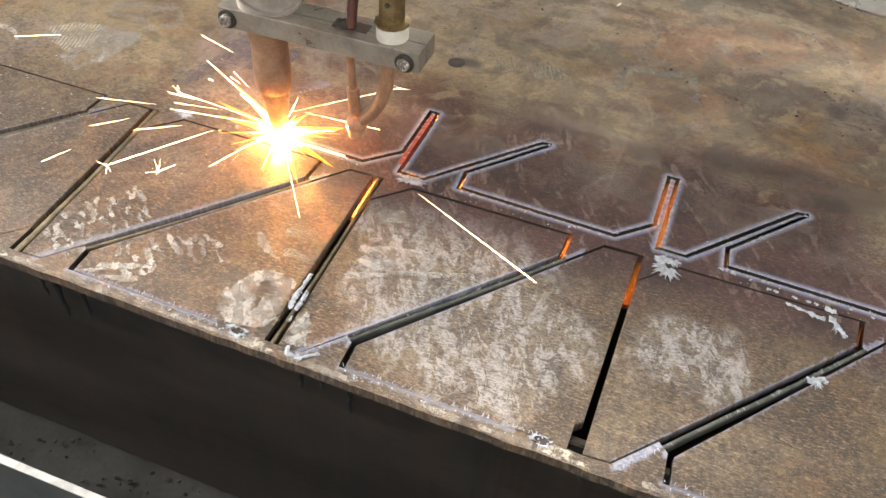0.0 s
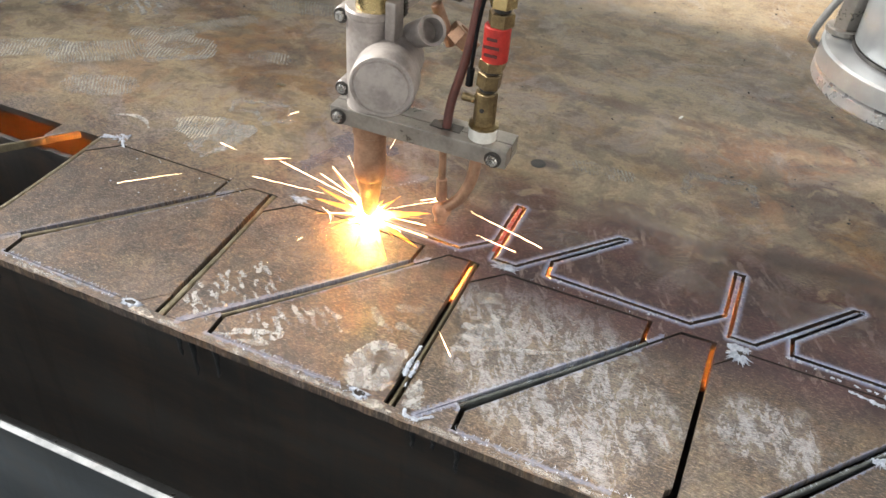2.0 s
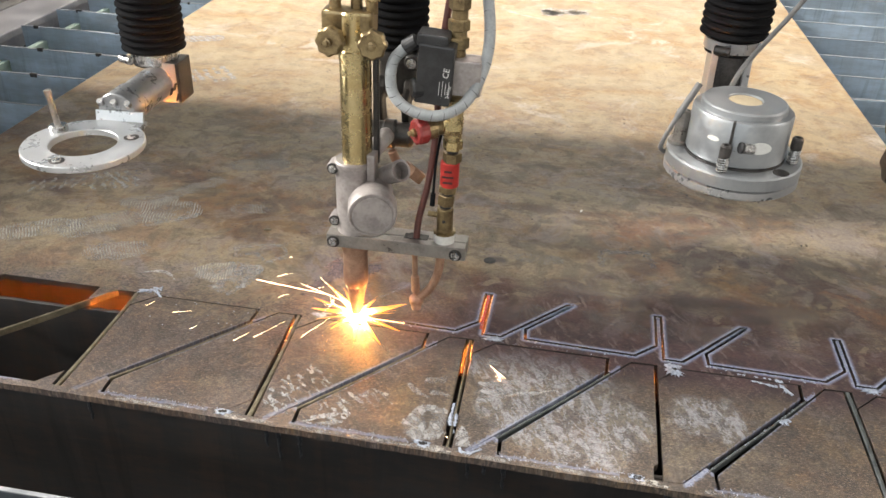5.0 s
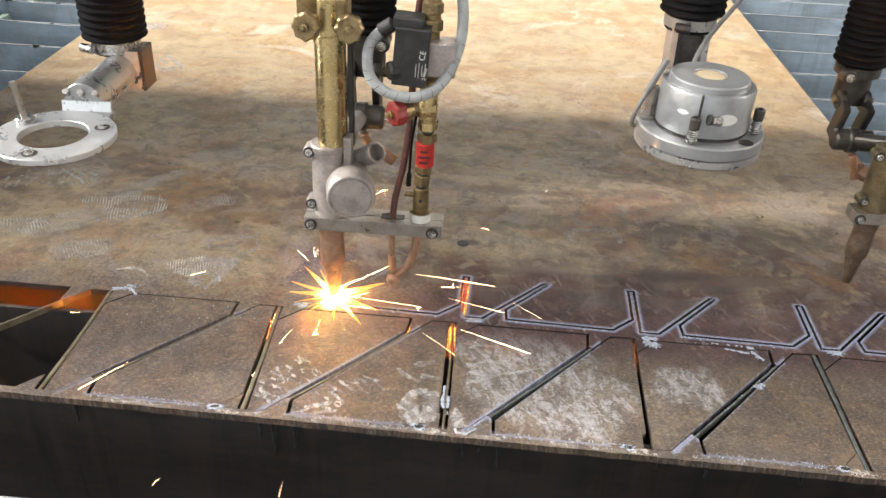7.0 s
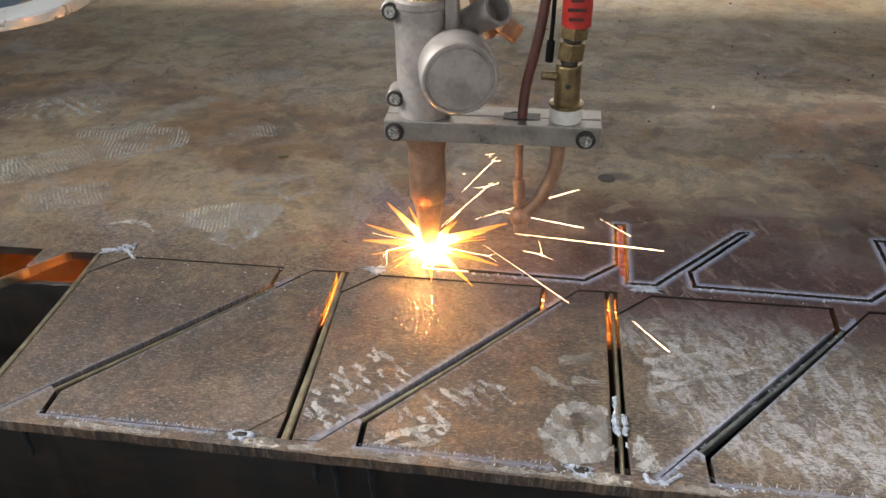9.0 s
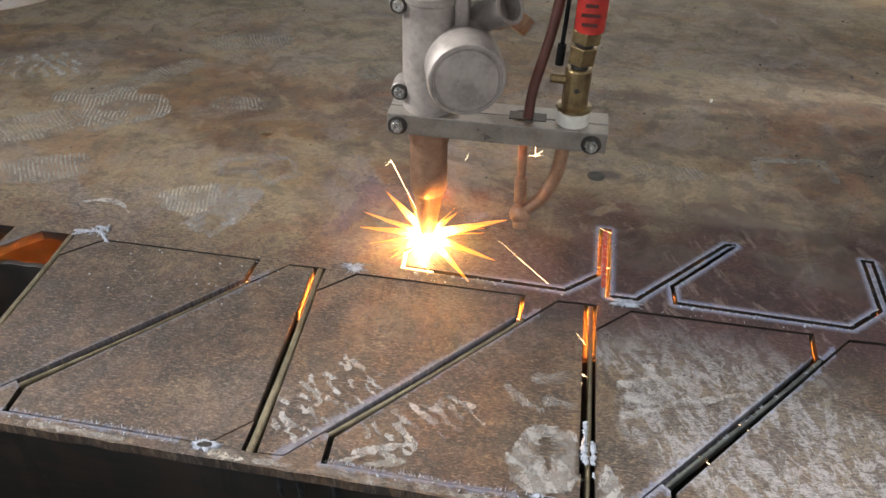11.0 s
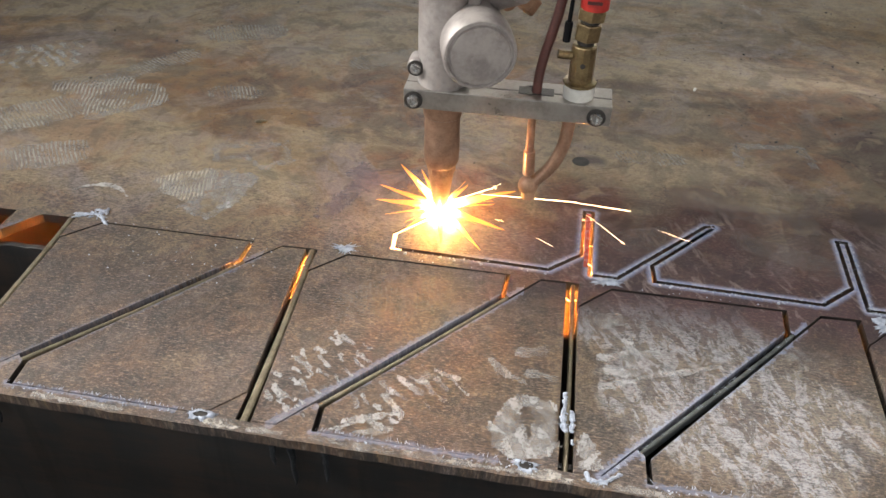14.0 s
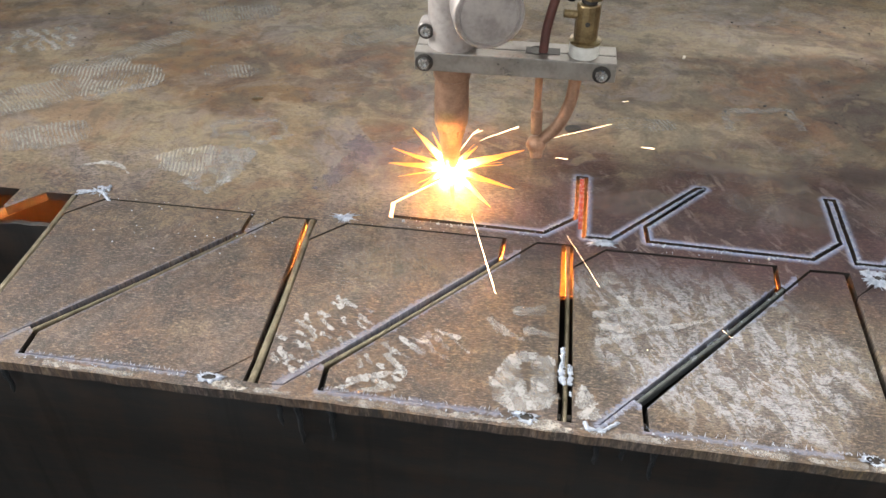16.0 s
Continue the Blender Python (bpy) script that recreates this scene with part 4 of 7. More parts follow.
def crust(strokes, seed, heart, fan, hole=None):
    """Slag frozen in strokes (x, y, x, y, radius) with a fan of needles (from, to, count, length) round its heart."""
    rng = random.Random(seed)
    bm, grid, step = bmesh.new(), {}, 0.0007

    def inside(x, y):
        best = -1.0
        for ax, ay, bx, by, r in strokes:
            l2 = (bx - ax) ** 2 + (by - ay) ** 2
            f = min(max(((x - ax) * (bx - ax) + (y - ay) * (by - ay)) / l2, 0), 1)
            best = max(best, 1 - math.hypot(x - ax - f * (bx - ax), y - ay - f * (by - ay)) / r)
        return best + 0.75 * noise.noise(Vector((x, y, 0.01 * seed)) * 520)

    def corner(i, k):
        if (i, k) not in grid:
            x, y = i * step, k * step
            z = 0.0011 * max(inside(x, y), 0.0) ** 0.6 * (1 + 0.8 * noise.noise(Vector((x, y, 0.3)) * 900))
            grid[i, k] = bm.verts.new((x - heart[0], y - heart[1], 0.0001 + max(z, 0)))
        return grid[i, k]
    x0, x1 = min(min(q[0], q[2]) - q[4] * 1.6 for q in strokes), max(max(q[0], q[2]) + q[4] * 1.6 for q in strokes)
    y0, y1 = min(min(q[1], q[3]) - q[4] * 1.6 for q in strokes), max(max(q[1], q[3]) + q[4] * 1.6 for q in strokes)
    for i in range(int(x0 / step) - 1, int(x1 / step) + 1):
        for k in range(int(y0 / step) - 1, int(y1 / step) + 1):
            if inside((i + 0.5) * step, (k + 0.5) * step) > 0:
                bm.faces.new((corner(i, k), corner(i + 1, k), corner(i + 1, k + 1), corner(i, k + 1)))
    first, last, count, reach = fan
    for _ in range(count):
        a = radians(rng.uniform(first, last))
        way = Vector((math.cos(a), math.sin(a), 0))
        near = reach * rng.uniform(0.10, 0.45)
        tip = min(near + reach * rng.uniform(0.15, 0.5), reach * rng.uniform(0.75, 1.0))
        add_rod(bm, reach * rng.uniform(0.030, 0.060), way * near + Vector((0, 0, 0.0004)), way * max(tip, near + 0.0008) + Vector((0, 0, 0.0002)), 5, 0, 0.00008)
    t = thing("slag_splash", "frozen pale blue-grey slag crust with needles beside a cut", "slag", "slag splashes")
    t.location = (heart[0], heart[1], 0.0002)
    part("crust", bm, SLAG, t)
    if hole:
        # The hole's darkness is a flat dark button; nothing is cut.
        part("hole_disc", turned([(0, 0.0012), (0.0019, 0.0012), (0.0021, 0.0002), (0, 0.0002)], Matrix.Translation((hole[0] - heart[0], hole[1] - heart[1], 0)), 20), KERF, t, "dark disc drawn for the pierced hole")
    return t


def slag():
    for n in range(-2, 3):
        if n not in (-2, 1):
            slag_clump(plan(A2[0] - 0.004 + n * PERIOD, 0.003, 0.0002), 0.0085, 10 + n, 1.5)
        slag_clump(plan(BF[0] + 0.002 + n * PERIOD, -0.1785, 0.0002), 0.0074 if n < 0 else 0.0058, 30 + n, 1.5, 0.0030)
    crust(((0.197, -0.006, 0.209, -0.0065, 0.0034), (0.199, -0.010, 0.203, -0.018, 0.0030), (0.206, -0.014, 0.208, -0.020, 0.0018)),
          51, (0.2035, -0.012), (185, 345, 34, 0.017), (0.2045, -0.0118))
    crust(((0.287, -0.0150, 0.300, -0.0175, 0.0011), (0.303, -0.0185, 0.311, -0.0200, 0.0021), (0.314, -0.0095, 0.318, -0.0100, 0.0022), (0.317, -0.0175, 0.325, -0.0290, 0.0023)),
          52, (0.3215, -0.024), (200, 320, 14, 0.009))
    crust(((0.305, -0.0765, 0.314, -0.0725, 0.0024),), 57, (0.3095, -0.075), (190, 360, 26, 0.0095))
    for k, (x, y) in enumerate(((0.274, -0.0060), (0.279, -0.0062), (0.292, -0.0070), (0.301, -0.0072), (0.306, -0.0074), (0.240, 0.0010), (0.249, -0.0005))):
        crust(((x - 0.001, y, x + 0.001, y - 0.0004, 0.0009),), 60 + k, (x, y), (180, 360, 6, 0.0032))
    crust(((-0.432, 0.013, -0.412, 0.016, 0.0019), (-0.418, 0.021, -0.411, 0.020, 0.0019), (-0.412, 0.014, -0.402, 0.004, 0.0013), (-0.433, 0.008, -0.424, 0.012, 0.0010), (-0.410, 0.024, -0.408, 0.017, 0.0011)),
          53, (-0.415, 0.015), (0, 360, 22, 0.0125))
    # slag hanging on the warped web and on the rim below it
    crust(((-0.0262, -0.115, -0.0268, -0.132, 0.0014), (-0.0268, -0.132, -0.0262, -0.146, 0.0021)), 54, (-0.0265, -0.140), (200, 340, 7, 0.006))
    crust(((-0.0212, -0.131, -0.0212, -0.146, 0.0017), (-0.0210, -0.154, -0.0210, -0.156, 0.0010)), 55, (-0.0212, -0.140), (200, 340, 6, 0.006))
    crust(((-0.012, -0.1765, -0.010, -0.1815, 0.0014), (-0.010, -0.1815, 0.000, -0.1815, 0.0015), (0.000, -0.1808, 0.008, -0.1745, 0.0013)), 56, (-0.003, -0.1815), (190, 350, 12, 0.0065))
    # beads and spatter along the cuts
    rng = random.Random(8)
    bm = bmesh.new()

    def beads(a, b, count, off, lo, hi, side):
        a, b = Vector(a), Vector(b)
        w = (b - a).normalized()
        nrm = Vector((-w.y, w.x))
        for _ in range(count):
            q = a.lerp(b, rng.random()) + nrm * side * abs(rng.gauss(off, off * 0.4))
            s = rng.uniform(lo, hi)
            m = Matrix.Translation(plan(q.x, q.y, s * 0.25)) @ pose(0, 0, 0, 0, 0, rng.uniform(0, 180)) @ Matrix.Diagonal((1, rng.uniform(0.4, 1), 0.55, 1))
            bmesh.ops.create_icosphere(bm, subdivisions=1, radius=s, matrix=m)
    for n in range(0, 3):
        for a, b, side in ((C0, C1, -1), (C3, C2, 1), (D0, D1, -1), (D2, D3, 1), (E0, E1, -1), (C2, C1, -1), (D0, D2, -1)):
            beads(shift(a, n), shift(b, n), 26, 0.0026, 0.0002, 0.00075, side)
        beads(shift(C0, n), shift(C1, n), 15, 0.0034, 0.0009, 0.0017, -1)
    def hairs(a, b, count, side):
        a, b = Vector(a), Vector(b)
        w = (b - a).normalized()
        nrm = Vector((-w.y, w.x)) * side
        for _ in range(count):
            q = a.lerp(b, rng.random()) + nrm * 0.0014
            e = q + (nrm + w * rng.uniform(-0.8, 0.8)).normalized() * rng.uniform(0.0008, 0.0036)
            add_rod(bm, 0.00022, plan(q.x, q.y, 0.0002), plan(e.x, e.y, 0.0003), 4, 0, 0.00010)
    for n in range(0, 3):
        for a, b in ((C0, C1), (C3, C2), (D0, D1), (D2, D3), (E0, E1), (D0, D2)):
            if n == 0 and a in (C0, E0):
                continue
            hairs(shift(a, n), shift(b, n), 34, 1)
            hairs(shift(a, n), shift(b, n), 34, -1)
        hairs(shift(B6, n), shift(BF, n), 40, 1)
        hairs(shift(A5, n), shift(A4, n), 40, -1)
    for n in (-2, -1):
        hairs(shift(B6, n), shift(BF, n), 60, 1)
    for n in range(-2, 3):
        beads(shift(B6, n), shift(BF, n), 30, 0.0024, 0.0003, 0.0009, -1)
        beads(shift(A2, n), shift(A3, n), 14, 0.002, 0.0002, 0.0006, 1)
    for _ in range(40):
        q = Vector((rng.uniform(-0.40, -0.25), rng.uniform(-0.06, -0.005)))
        bmesh.ops.create_icosphere(bm, subdivisions=1, radius=rng.uniform(0.0002, 0.0010), matrix=Matrix.Translation(plan(q.x, q.y, 0.0)) @ Matrix.Diagonal((1, rng.uniform(0.5, 1), 0.5, 1)))
    for u, l in ((-0.395, 0.03), (-0.203, 0.028), (-0.190, 0.045), (-0.168, 0.036), (0.002, 0.026), (0.018, 0.018), (0.037, 0.034), (0.19, 0.015), (0.24, 0.02), (0.33, 0.016)):
        line = [plan(u, -0.1815, -0.0075) + Vector((0.0006 * math.sin(2.1 * k + u * 50), 0.0004 * math.sin(1.3 * k + u * 90), -l * k / 6)) for k in range(7)]
        tagged(part("slag_drip", sweep(line, lambda f: 0.0026 * (1 - f) ** 0.8 + 0.0004 + 0.0009 * max(0.0, math.sin(9 * f)) ** 2 * f, 8), SLAG_DARK, smooth=True), "frozen slag drip hanging from the plate edge", "slag", "slag drips")
    tagged(part("slag_beads", bm, SLAG), "small grey slag beads strewn along the cuts", "slag", kind="stuff")
    # grit on the far plate
    bm = bmesh.new()
    for _ in range(700):
        x, y = rng.triangular(-0.8, 0.6, 0.35), rng.triangular(0.12, 1.3, 0.3)
        s = rng.uniform(0.0005, 0.0012) * (1 if rng.random() < 0.94 else 2)
        bmesh.ops.create_icosphere(bm, subdivisions=1, radius=s, matrix=pose(x, y, s * 0.3, 0, 0, rng.uniform(0, 180)) @ Matrix.Diagonal((1, rng.uniform(0.4, 1), 0.5, 1)))
    for x, y in ((0.165, 0.242), (0.159, 0.241), (0.125, 0.226), (0.280, 0.214), (0.302, 0.263), (0.321, 0.324), (0.262, 0.278), (0.226, 0.269), (0.227, 0.218), (0.182, 0.227), (0.319, 0.201)):
        s = rng.uniform(0.0010, 0.0021)
        bmesh.ops.create_icosphere(bm, subdivisions=1, radius=s, matrix=pose(x, y, s * 0.2, 0, 0, rng.uniform(0, 180)) @ Matrix.Diagonal((1.3, 0.8, 0.4, 1)))
    tagged(part("grit", bm, GRIT), "dark grit scattered on the plate", "grit", kind="stuff")


# ---- marks on the plate ----
def ragged_quad(bm, at, l, w, a, rng, z=0.0003, bend=0.0):
    """A flat bar with a ragged outline."""
    c, s = math.cos(a), math.sin(a)
    n = 5
    up, low = [], []
    for k in range(n + 1):
        x = l * (k / n - 0.5)
        o = bend * (1 - (2 * k / n - 1) ** 2)
        for row, y in ((up, w / 2), (low, -w / 2)):
            yy = y * (0.35 + 0.75 * math.sin(math.pi * (k + 0.35) / (n + 0.7))) * (1 + rng.uniform(-0.35, 0.35)) + o
            xx = x + rng.uniform(-0.08, 0.08) * l / n
            row.append(bm.verts.new((at[0] + c * xx - s * yy, at[1] + s * xx + c * yy, z)))
    for k in range(n):
        bm.faces.new((low[k], low[k + 1], up[k + 1], up[k]))


def off_cuts(x, y, r):
    """Whether a spot of radius r lies clear of the first row's cuts."""
    c, s = math.cos(PATTERN_TURN), math.sin(PATTERN_TURN)
    p = Vector((x * c + y * s, -x * s + y * c))
    for n in CELLS:
        (a1, a2, a3, a4, a5, a6), (b3, b4, b5, bf, b6, b1) = cell(n)
        for a, b in ((a4, a5), (b1, b3), (b4, b5), (shift(A1, n + 1), shift(A6, n + 1)), (a5, a6), (bf, b6), (b6, b1), (a1, a2), (a2, a3)):
            a, b = Vector(a), Vector(b)
            f = min(max((p - a).dot(b - a) / (b - a).length_squared, 0), 1)
            if (p - a.lerp(b, f)).length < r:
                return False
        if n >= 0 and y > -0.01:
            line = [Vector(q) for q in second_row(n)]
            for a, b in zip(line, line[1:]):
                f = min(max((p - a).dot(b - a) / (b - a).length_squared, 0), 1)
                if (p - a.lerp(b, f)).length < 0.7 * r:
                    return False
    return True


def dust_print(at, angle, length, width, material, label="pale dusty boot print trodden on the brown plate", group="boot prints"):
    """A thin sheet of dust, left out over the cuts."""
    a = radians(angle)
    c, s = math.cos(a), math.sin(a)
    bm = bmesh.new()
    nx, ny = max(int(length / 0.0025), 4), max(int(width / 0.0025), 4)
    grid = {}

    def corner(i, k):
        if (i, k) not in grid:
            grid[i, k] = bm.verts.new(((i / nx - 0.5) * length, (k / ny - 0.5) * width, 0))
        return grid[i, k]
    for i in range(nx):
        for k in range(ny):
            x, y = ((i + 0.5) / nx - 0.5) * length, ((k + 0.5) / ny - 0.5) * width
            if off_cuts(at[0] + c * x - s * y, at[1] + s * x + c * y, 0.0052):
                bm.faces.new((corner(i, k), corner(i + 1, k), corner(i + 1, k + 1), corner(i, k + 1)))
    ob = part({"boot prints": "boot_print", "heat stains": "heat_stain", "rubbed patches": "rubbed_patch"}.get(group, "scuff_mark"), bm, material)
    ob.matrix_world = pose(at[0], at[1], 0.0003, 0, 0, angle)
    return tagged(ob, label, "mark", group)


def smear(at, angle, strokes, material, label, group, name, rag=0.0022, cell=0.0015):
    """A thin film of dust in the shape of a few strokes (x, y, x, y, radius); a negative radius leaves a hole."""
    a = radians(angle)
    c, s = math.cos(a), math.sin(a)
    pad = max(abs(k[4]) for k in strokes) + 2 * rag
    x0, x1 = min(min(k[0], k[2]) for k in strokes) - pad, max(max(k[0], k[2]) for k in strokes) + pad
    y0, y1 = min(min(k[1], k[3]) for k in strokes) - pad, max(max(k[1], k[3]) for k in strokes) + pad
    bm, grid = bmesh.new(), {}

    def corner(i, k):
        if (i, k) not in grid:
            grid[i, k] = bm.verts.new((x0 + i * cell, y0 + k * cell, 0))
        return grid[i, k]

    def depth(x, y, k):
        ax, ay, bx, by, r = k
        l2 = (bx - ax) ** 2 + (by - ay) ** 2
        f = min(max(((x - ax) * (bx - ax) + (y - ay) * (by - ay)) / l2, 0), 1) if l2 else 0
        return math.hypot(x - ax - f * (bx - ax), y - ay - f * (by - ay)) - abs(r)
    for i in range(int((x1 - x0) / cell)):
        for k in range(int((y1 - y0) / cell)):
            x, y = x0 + (i + 0.5) * cell, y0 + (k + 0.5) * cell
            wx, wy = at[0] + c * x - s * y, at[1] + s * x + c * y
            edge = rag * (noise.noise(Vector((wx, wy, 0.3)) * 260) + 1.2 * noise.noise(Vector((wx, wy, 0.7)) * 90))
            d = min(depth(x, y, q) for q in strokes if q[4] > 0) + edge
            for q in strokes:
                if q[4] < 0:
                    d = max(d, -depth(x, y, q) - edge)
            if d < 0 and off_cuts(wx, wy, 0.0032):
                bm.faces.new((corner(i, k), corner(i + 1, k), corner(i + 1, k + 1), corner(i, k + 1)))
    ob = part(name, bm, material)
    ob.matrix_world = pose(at[0], at[1], SMEAR_LIFT[0], 0, 0, angle)
    SMEAR_LIFT[0] += 0.00001
    return tagged(ob, label, "mark", group)


SMEAR_LIFT = [0.00025]


def boot_print(at, angle, strokes, material, label="pale dusty boot print trodden on the brown plate"):
    return smear(at, angle, strokes, material, label, "boot prints", "boot_print", 0.0036, 0.0012)


def sole_rows(at, angle, columns, rows, pitch, gap, lean, bar, material, seed):
    """The print of a lugged sole: rows of slanting bars (half length, radius)."""
    rng = random.Random(seed)
    strokes = []
    for i in range(columns):
        for j in range(rows):
            if rng.random() < 0.14:
                continue
            x, y = (i - (columns - 1) / 2) * pitch + rng.uniform(-0.1, 0.1) * pitch, (j - (rows - 1) / 2) * gap
            l = bar[0] * rng.uniform(0.6, 1.15)
            strokes.append((x - lean * l, y - l, x + lean * l, y + l, bar[1] * rng.uniform(0.7, 1.2)))
    return smear(at, angle, strokes, material, "pale dusty lugged boot print on the brown plate", "boot prints", "boot_print", 0.0018, 0.0012)


def marks():
    # prints on the bare plate: the clear heel with its hole, the ribbed soles behind it, blocky ones by the edge
    boot_print((-0.357, 0.070), 0, ((-0.018, 0.002, 0.008, 0.014, 0.013), (-0.012, -0.006, 0.006, -0.012, 0.012), (0.000, 0.004, 0.010, 0.004, 0.010)), SOLE)
    boot_print((-0.325, 0.068), 0, ((-0.014, 0.022, 0.014, 0.020, 0.009), (0.008, -0.016, 0.010, 0.008, 0.009), (-0.004, 0.006, 0.008, 0.012, 0.008)), RUB_FAINT, "pale heel of a boot print on the brown plate")
    boot_print((-0.325, 0.068), 0, ((-0.026, -0.030, -0.002, -0.038, 0.0036), (-0.002, -0.038, 0.008, -0.022, 0.0040), (-0.022, -0.020, -0.020, -0.020, 0.0050)), RUB, "pale heel of a boot print on the brown plate")
    boot_print((-0.340, 0.066), 0, ((-0.030, -0.004, 0.024, 0.020, 0.012), (0.000, -0.020, 0.018, 0.000, 0.010), (0.004, -0.018, 0.004, -0.019, -0.0050)), RUB_FAINT, "pale heel of a boot print on the brown plate")
    boot_print((-0.500, 0.218), 10, ((-0.044, 0.012, 0.000, 0.012, 0.020), (-0.004, -0.034, 0.044, -0.016, 0.016), (-0.010, -0.010, 0.034, 0.000, 0.018)), SOLE_FINE)
    boot_print((-0.480, 0.190), 30, ((-0.024, -0.014, 0.036, -0.008, 0.0060),), RUB_FAINT)
    boot_print((-0.490, 0.272), 38, ((-0.046, -0.012, 0.050, 0.012, 0.015),), SOLE_FAINT)
    boot_print((-0.240, 0.345), 30, ((-0.026, 0.0, 0.026, 0.004, 0.016),), SOLE_FAINT)
    sole_rows((-0.606, 0.282), 22, 5, 3, 0.0150, 0.020, -0.5, (0.0075, 0.0034), LUG, 4)
    boot_print((-0.505, 0.090), 15, ((-0.020, 0.000, 0.020, 0.004, 0.022),), SOLE_FAINT)
    boot_print((-0.560, 0.150), 30, ((-0.030, 0.000, 0.030, 0.006, 0.026),), SOLE_FAINT)
    boot_print((-0.323, 0.134), 14, ((-0.030, -0.012, -0.004, -0.012, 0.0034), (-0.030, 0.010, 0.030, 0.010, 0.0034), (-0.031, -0.012, -0.031, 0.010, 0.0030), (-0.004, -0.012, 0.012, -0.030, 0.0034), (0.012, -0.030, 0.034, -0.018, 0.0040), (0.034, -0.018, 0.030, 0.010, 0.0034)), RUB_FAINT, "pale outline of a boot heel on the brown plate")
    boot_print((-0.377, 0.238), 5, ((-0.014, 0.0, 0.014, 0.0, 0.014),), SOLE_FAINT)
    boot_print((-0.412, 0.378), 10, ((-0.024, 0.0, 0.024, 0.006, 0.022),), SOLE_FAINT)
    boot_print((0.042, 0.190), 4, ((-0.022, 0.0, 0.022, 0.0, 0.011),), SOLE_FAINT)
    boot_print((0.156, 0.218), 8, ((-0.034, -0.020, -0.030, 0.014, 0.004), (-0.030, 0.014, 0.030, 0.014, 0.004), (0.030, 0.014, 0.034, -0.020, 0.005)), RUB_FAINT, "pale outline of a boot heel on the brown plate")
    sole_rows((-0.800, 0.168), 22, 4, 1, 0.013, 0.020, -0.55, (0.017, 0.0030), LUG, 1)
    sole_rows((-0.762, 0.190), 22, 2, 2, 0.017, 0.024, 0.1, (0.008, 0.0062), LUG, 2)
    sole_rows((-0.662, 0.262), 27, 9, 2, 0.0145, 0.020, 0.45, (0.0065, 0.0026), LUG_FAINT, 3)
    boot_print((-0.630, 0.122), 25, ((-0.035, 0.0, 0.020, 0.006, 0.022), (0.020, -0.006, 0.040, 0.0, 0.014)), SOLE_FINE)
    sole_rows((-0.660, 0.748), 40, 6, 4, 0.0180, 0.022, 0.15, (0.0070, 0.0052), LUG, 5)
    boot_print((-0.775, 0.975), 20, ((-0.040, 0.0, 0.040, 0.0, 0.022),), RUB)
    smear((-0.200, 0.100), 0, ((-0.032, -0.050, -0.022, -0.030, 0.008), (-0.022, -0.028, -0.004, 0.010, 0.010), (-0.016, 0.014, 0.032, 0.018, 0.011), (-0.004, -0.008, 0.020, 0.002, 0.010), (-0.020, 0.018, -0.018, 0.028, 0.006)), VIOLET, "bluish violet heat stain on the brown plate", "heat stains", "heat_stain", 0.004)
    # strokes wiped beside the second row's cuts
    wiped = "pale strokes wiped on the heat-darkened plate"
    for at, angle, strokes in (((0.030, 0.062), 20, ((-0.020, 0.0, 0.016, 0.0, 0.014),)), ((0.115, 0.118), -14, ((-0.050, 0.004, 0.050, 0.0, 0.016),)), ((0.150, 0.060), -20, ((-0.040, 0.0, 0.040, 0.0, 0.012),)), ((0.260, 0.060), 15, ((-0.024, 0.0, 0.024, 0.0, 0.020),)), ((0.330, 0.120), 10, ((-0.040, 0.0, 0.040, 0.0, 0.018),))):
        smear(at, angle, strokes, SOLE_DASH, wiped, "scuff marks", "scuff_mark")
    # the sole's bars on the pieces under the flame
    scuffed = "whitish scuffed bars of a sole on a steel piece"
    rng = random.Random(31)
    for start, end, side, rows, count, size, bars in (((-0.226, -0.148), (-0.180, -0.080), 0.0105, 4, 9, 0.0016, ()),
                                                      ((-0.160, -0.147), (-0.106, -0.102), 0.0110, 3, 8, 0.0020, ((-0.164, -0.163, -0.134, -0.151, 0.0030), (-0.170, -0.172, -0.160, -0.164, 0.0020)))):
        start, end = Vector(start), Vector(end)
        along = (end - start).normalized()
        across = Vector((along.y, -along.x))
        middle = (start + end) / 2
        strokes = [tuple(Vector(k[:2]) - middle) + tuple(Vector(k[2:4]) - middle) + (k[4],) for k in bars]
        for j in range(rows):
            for i in range(count):
                if rng.random() < 0.16:
                    continue
                c = start.lerp(end, (i + rng.uniform(-0.3, 0.3) + 0.3 * j) / count) + across * side * (j + rng.uniform(-0.28, 0.28)) - middle
                way = Vector((0.76, -0.65)) @ Matrix.Rotation(rng.uniform(-0.35, 0.35), 2) * rng.uniform(0.0026, 0.0066)
                strokes.append((*(c - way), *(c + way), size * rng.uniform(0.55, 1.25)))
        smear(middle, 0, strokes, RUB, scuffed, "scuff marks", "scuff_mark", 0.0016, 0.0008)
    dust_print((-0.160, -0.045), 10, 0.110, 0.060, RIPPLE, "faint ripples rubbed on a steel piece", "scuff marks")
    rubbed = "whitish rubbed scuff mark on a steel piece"
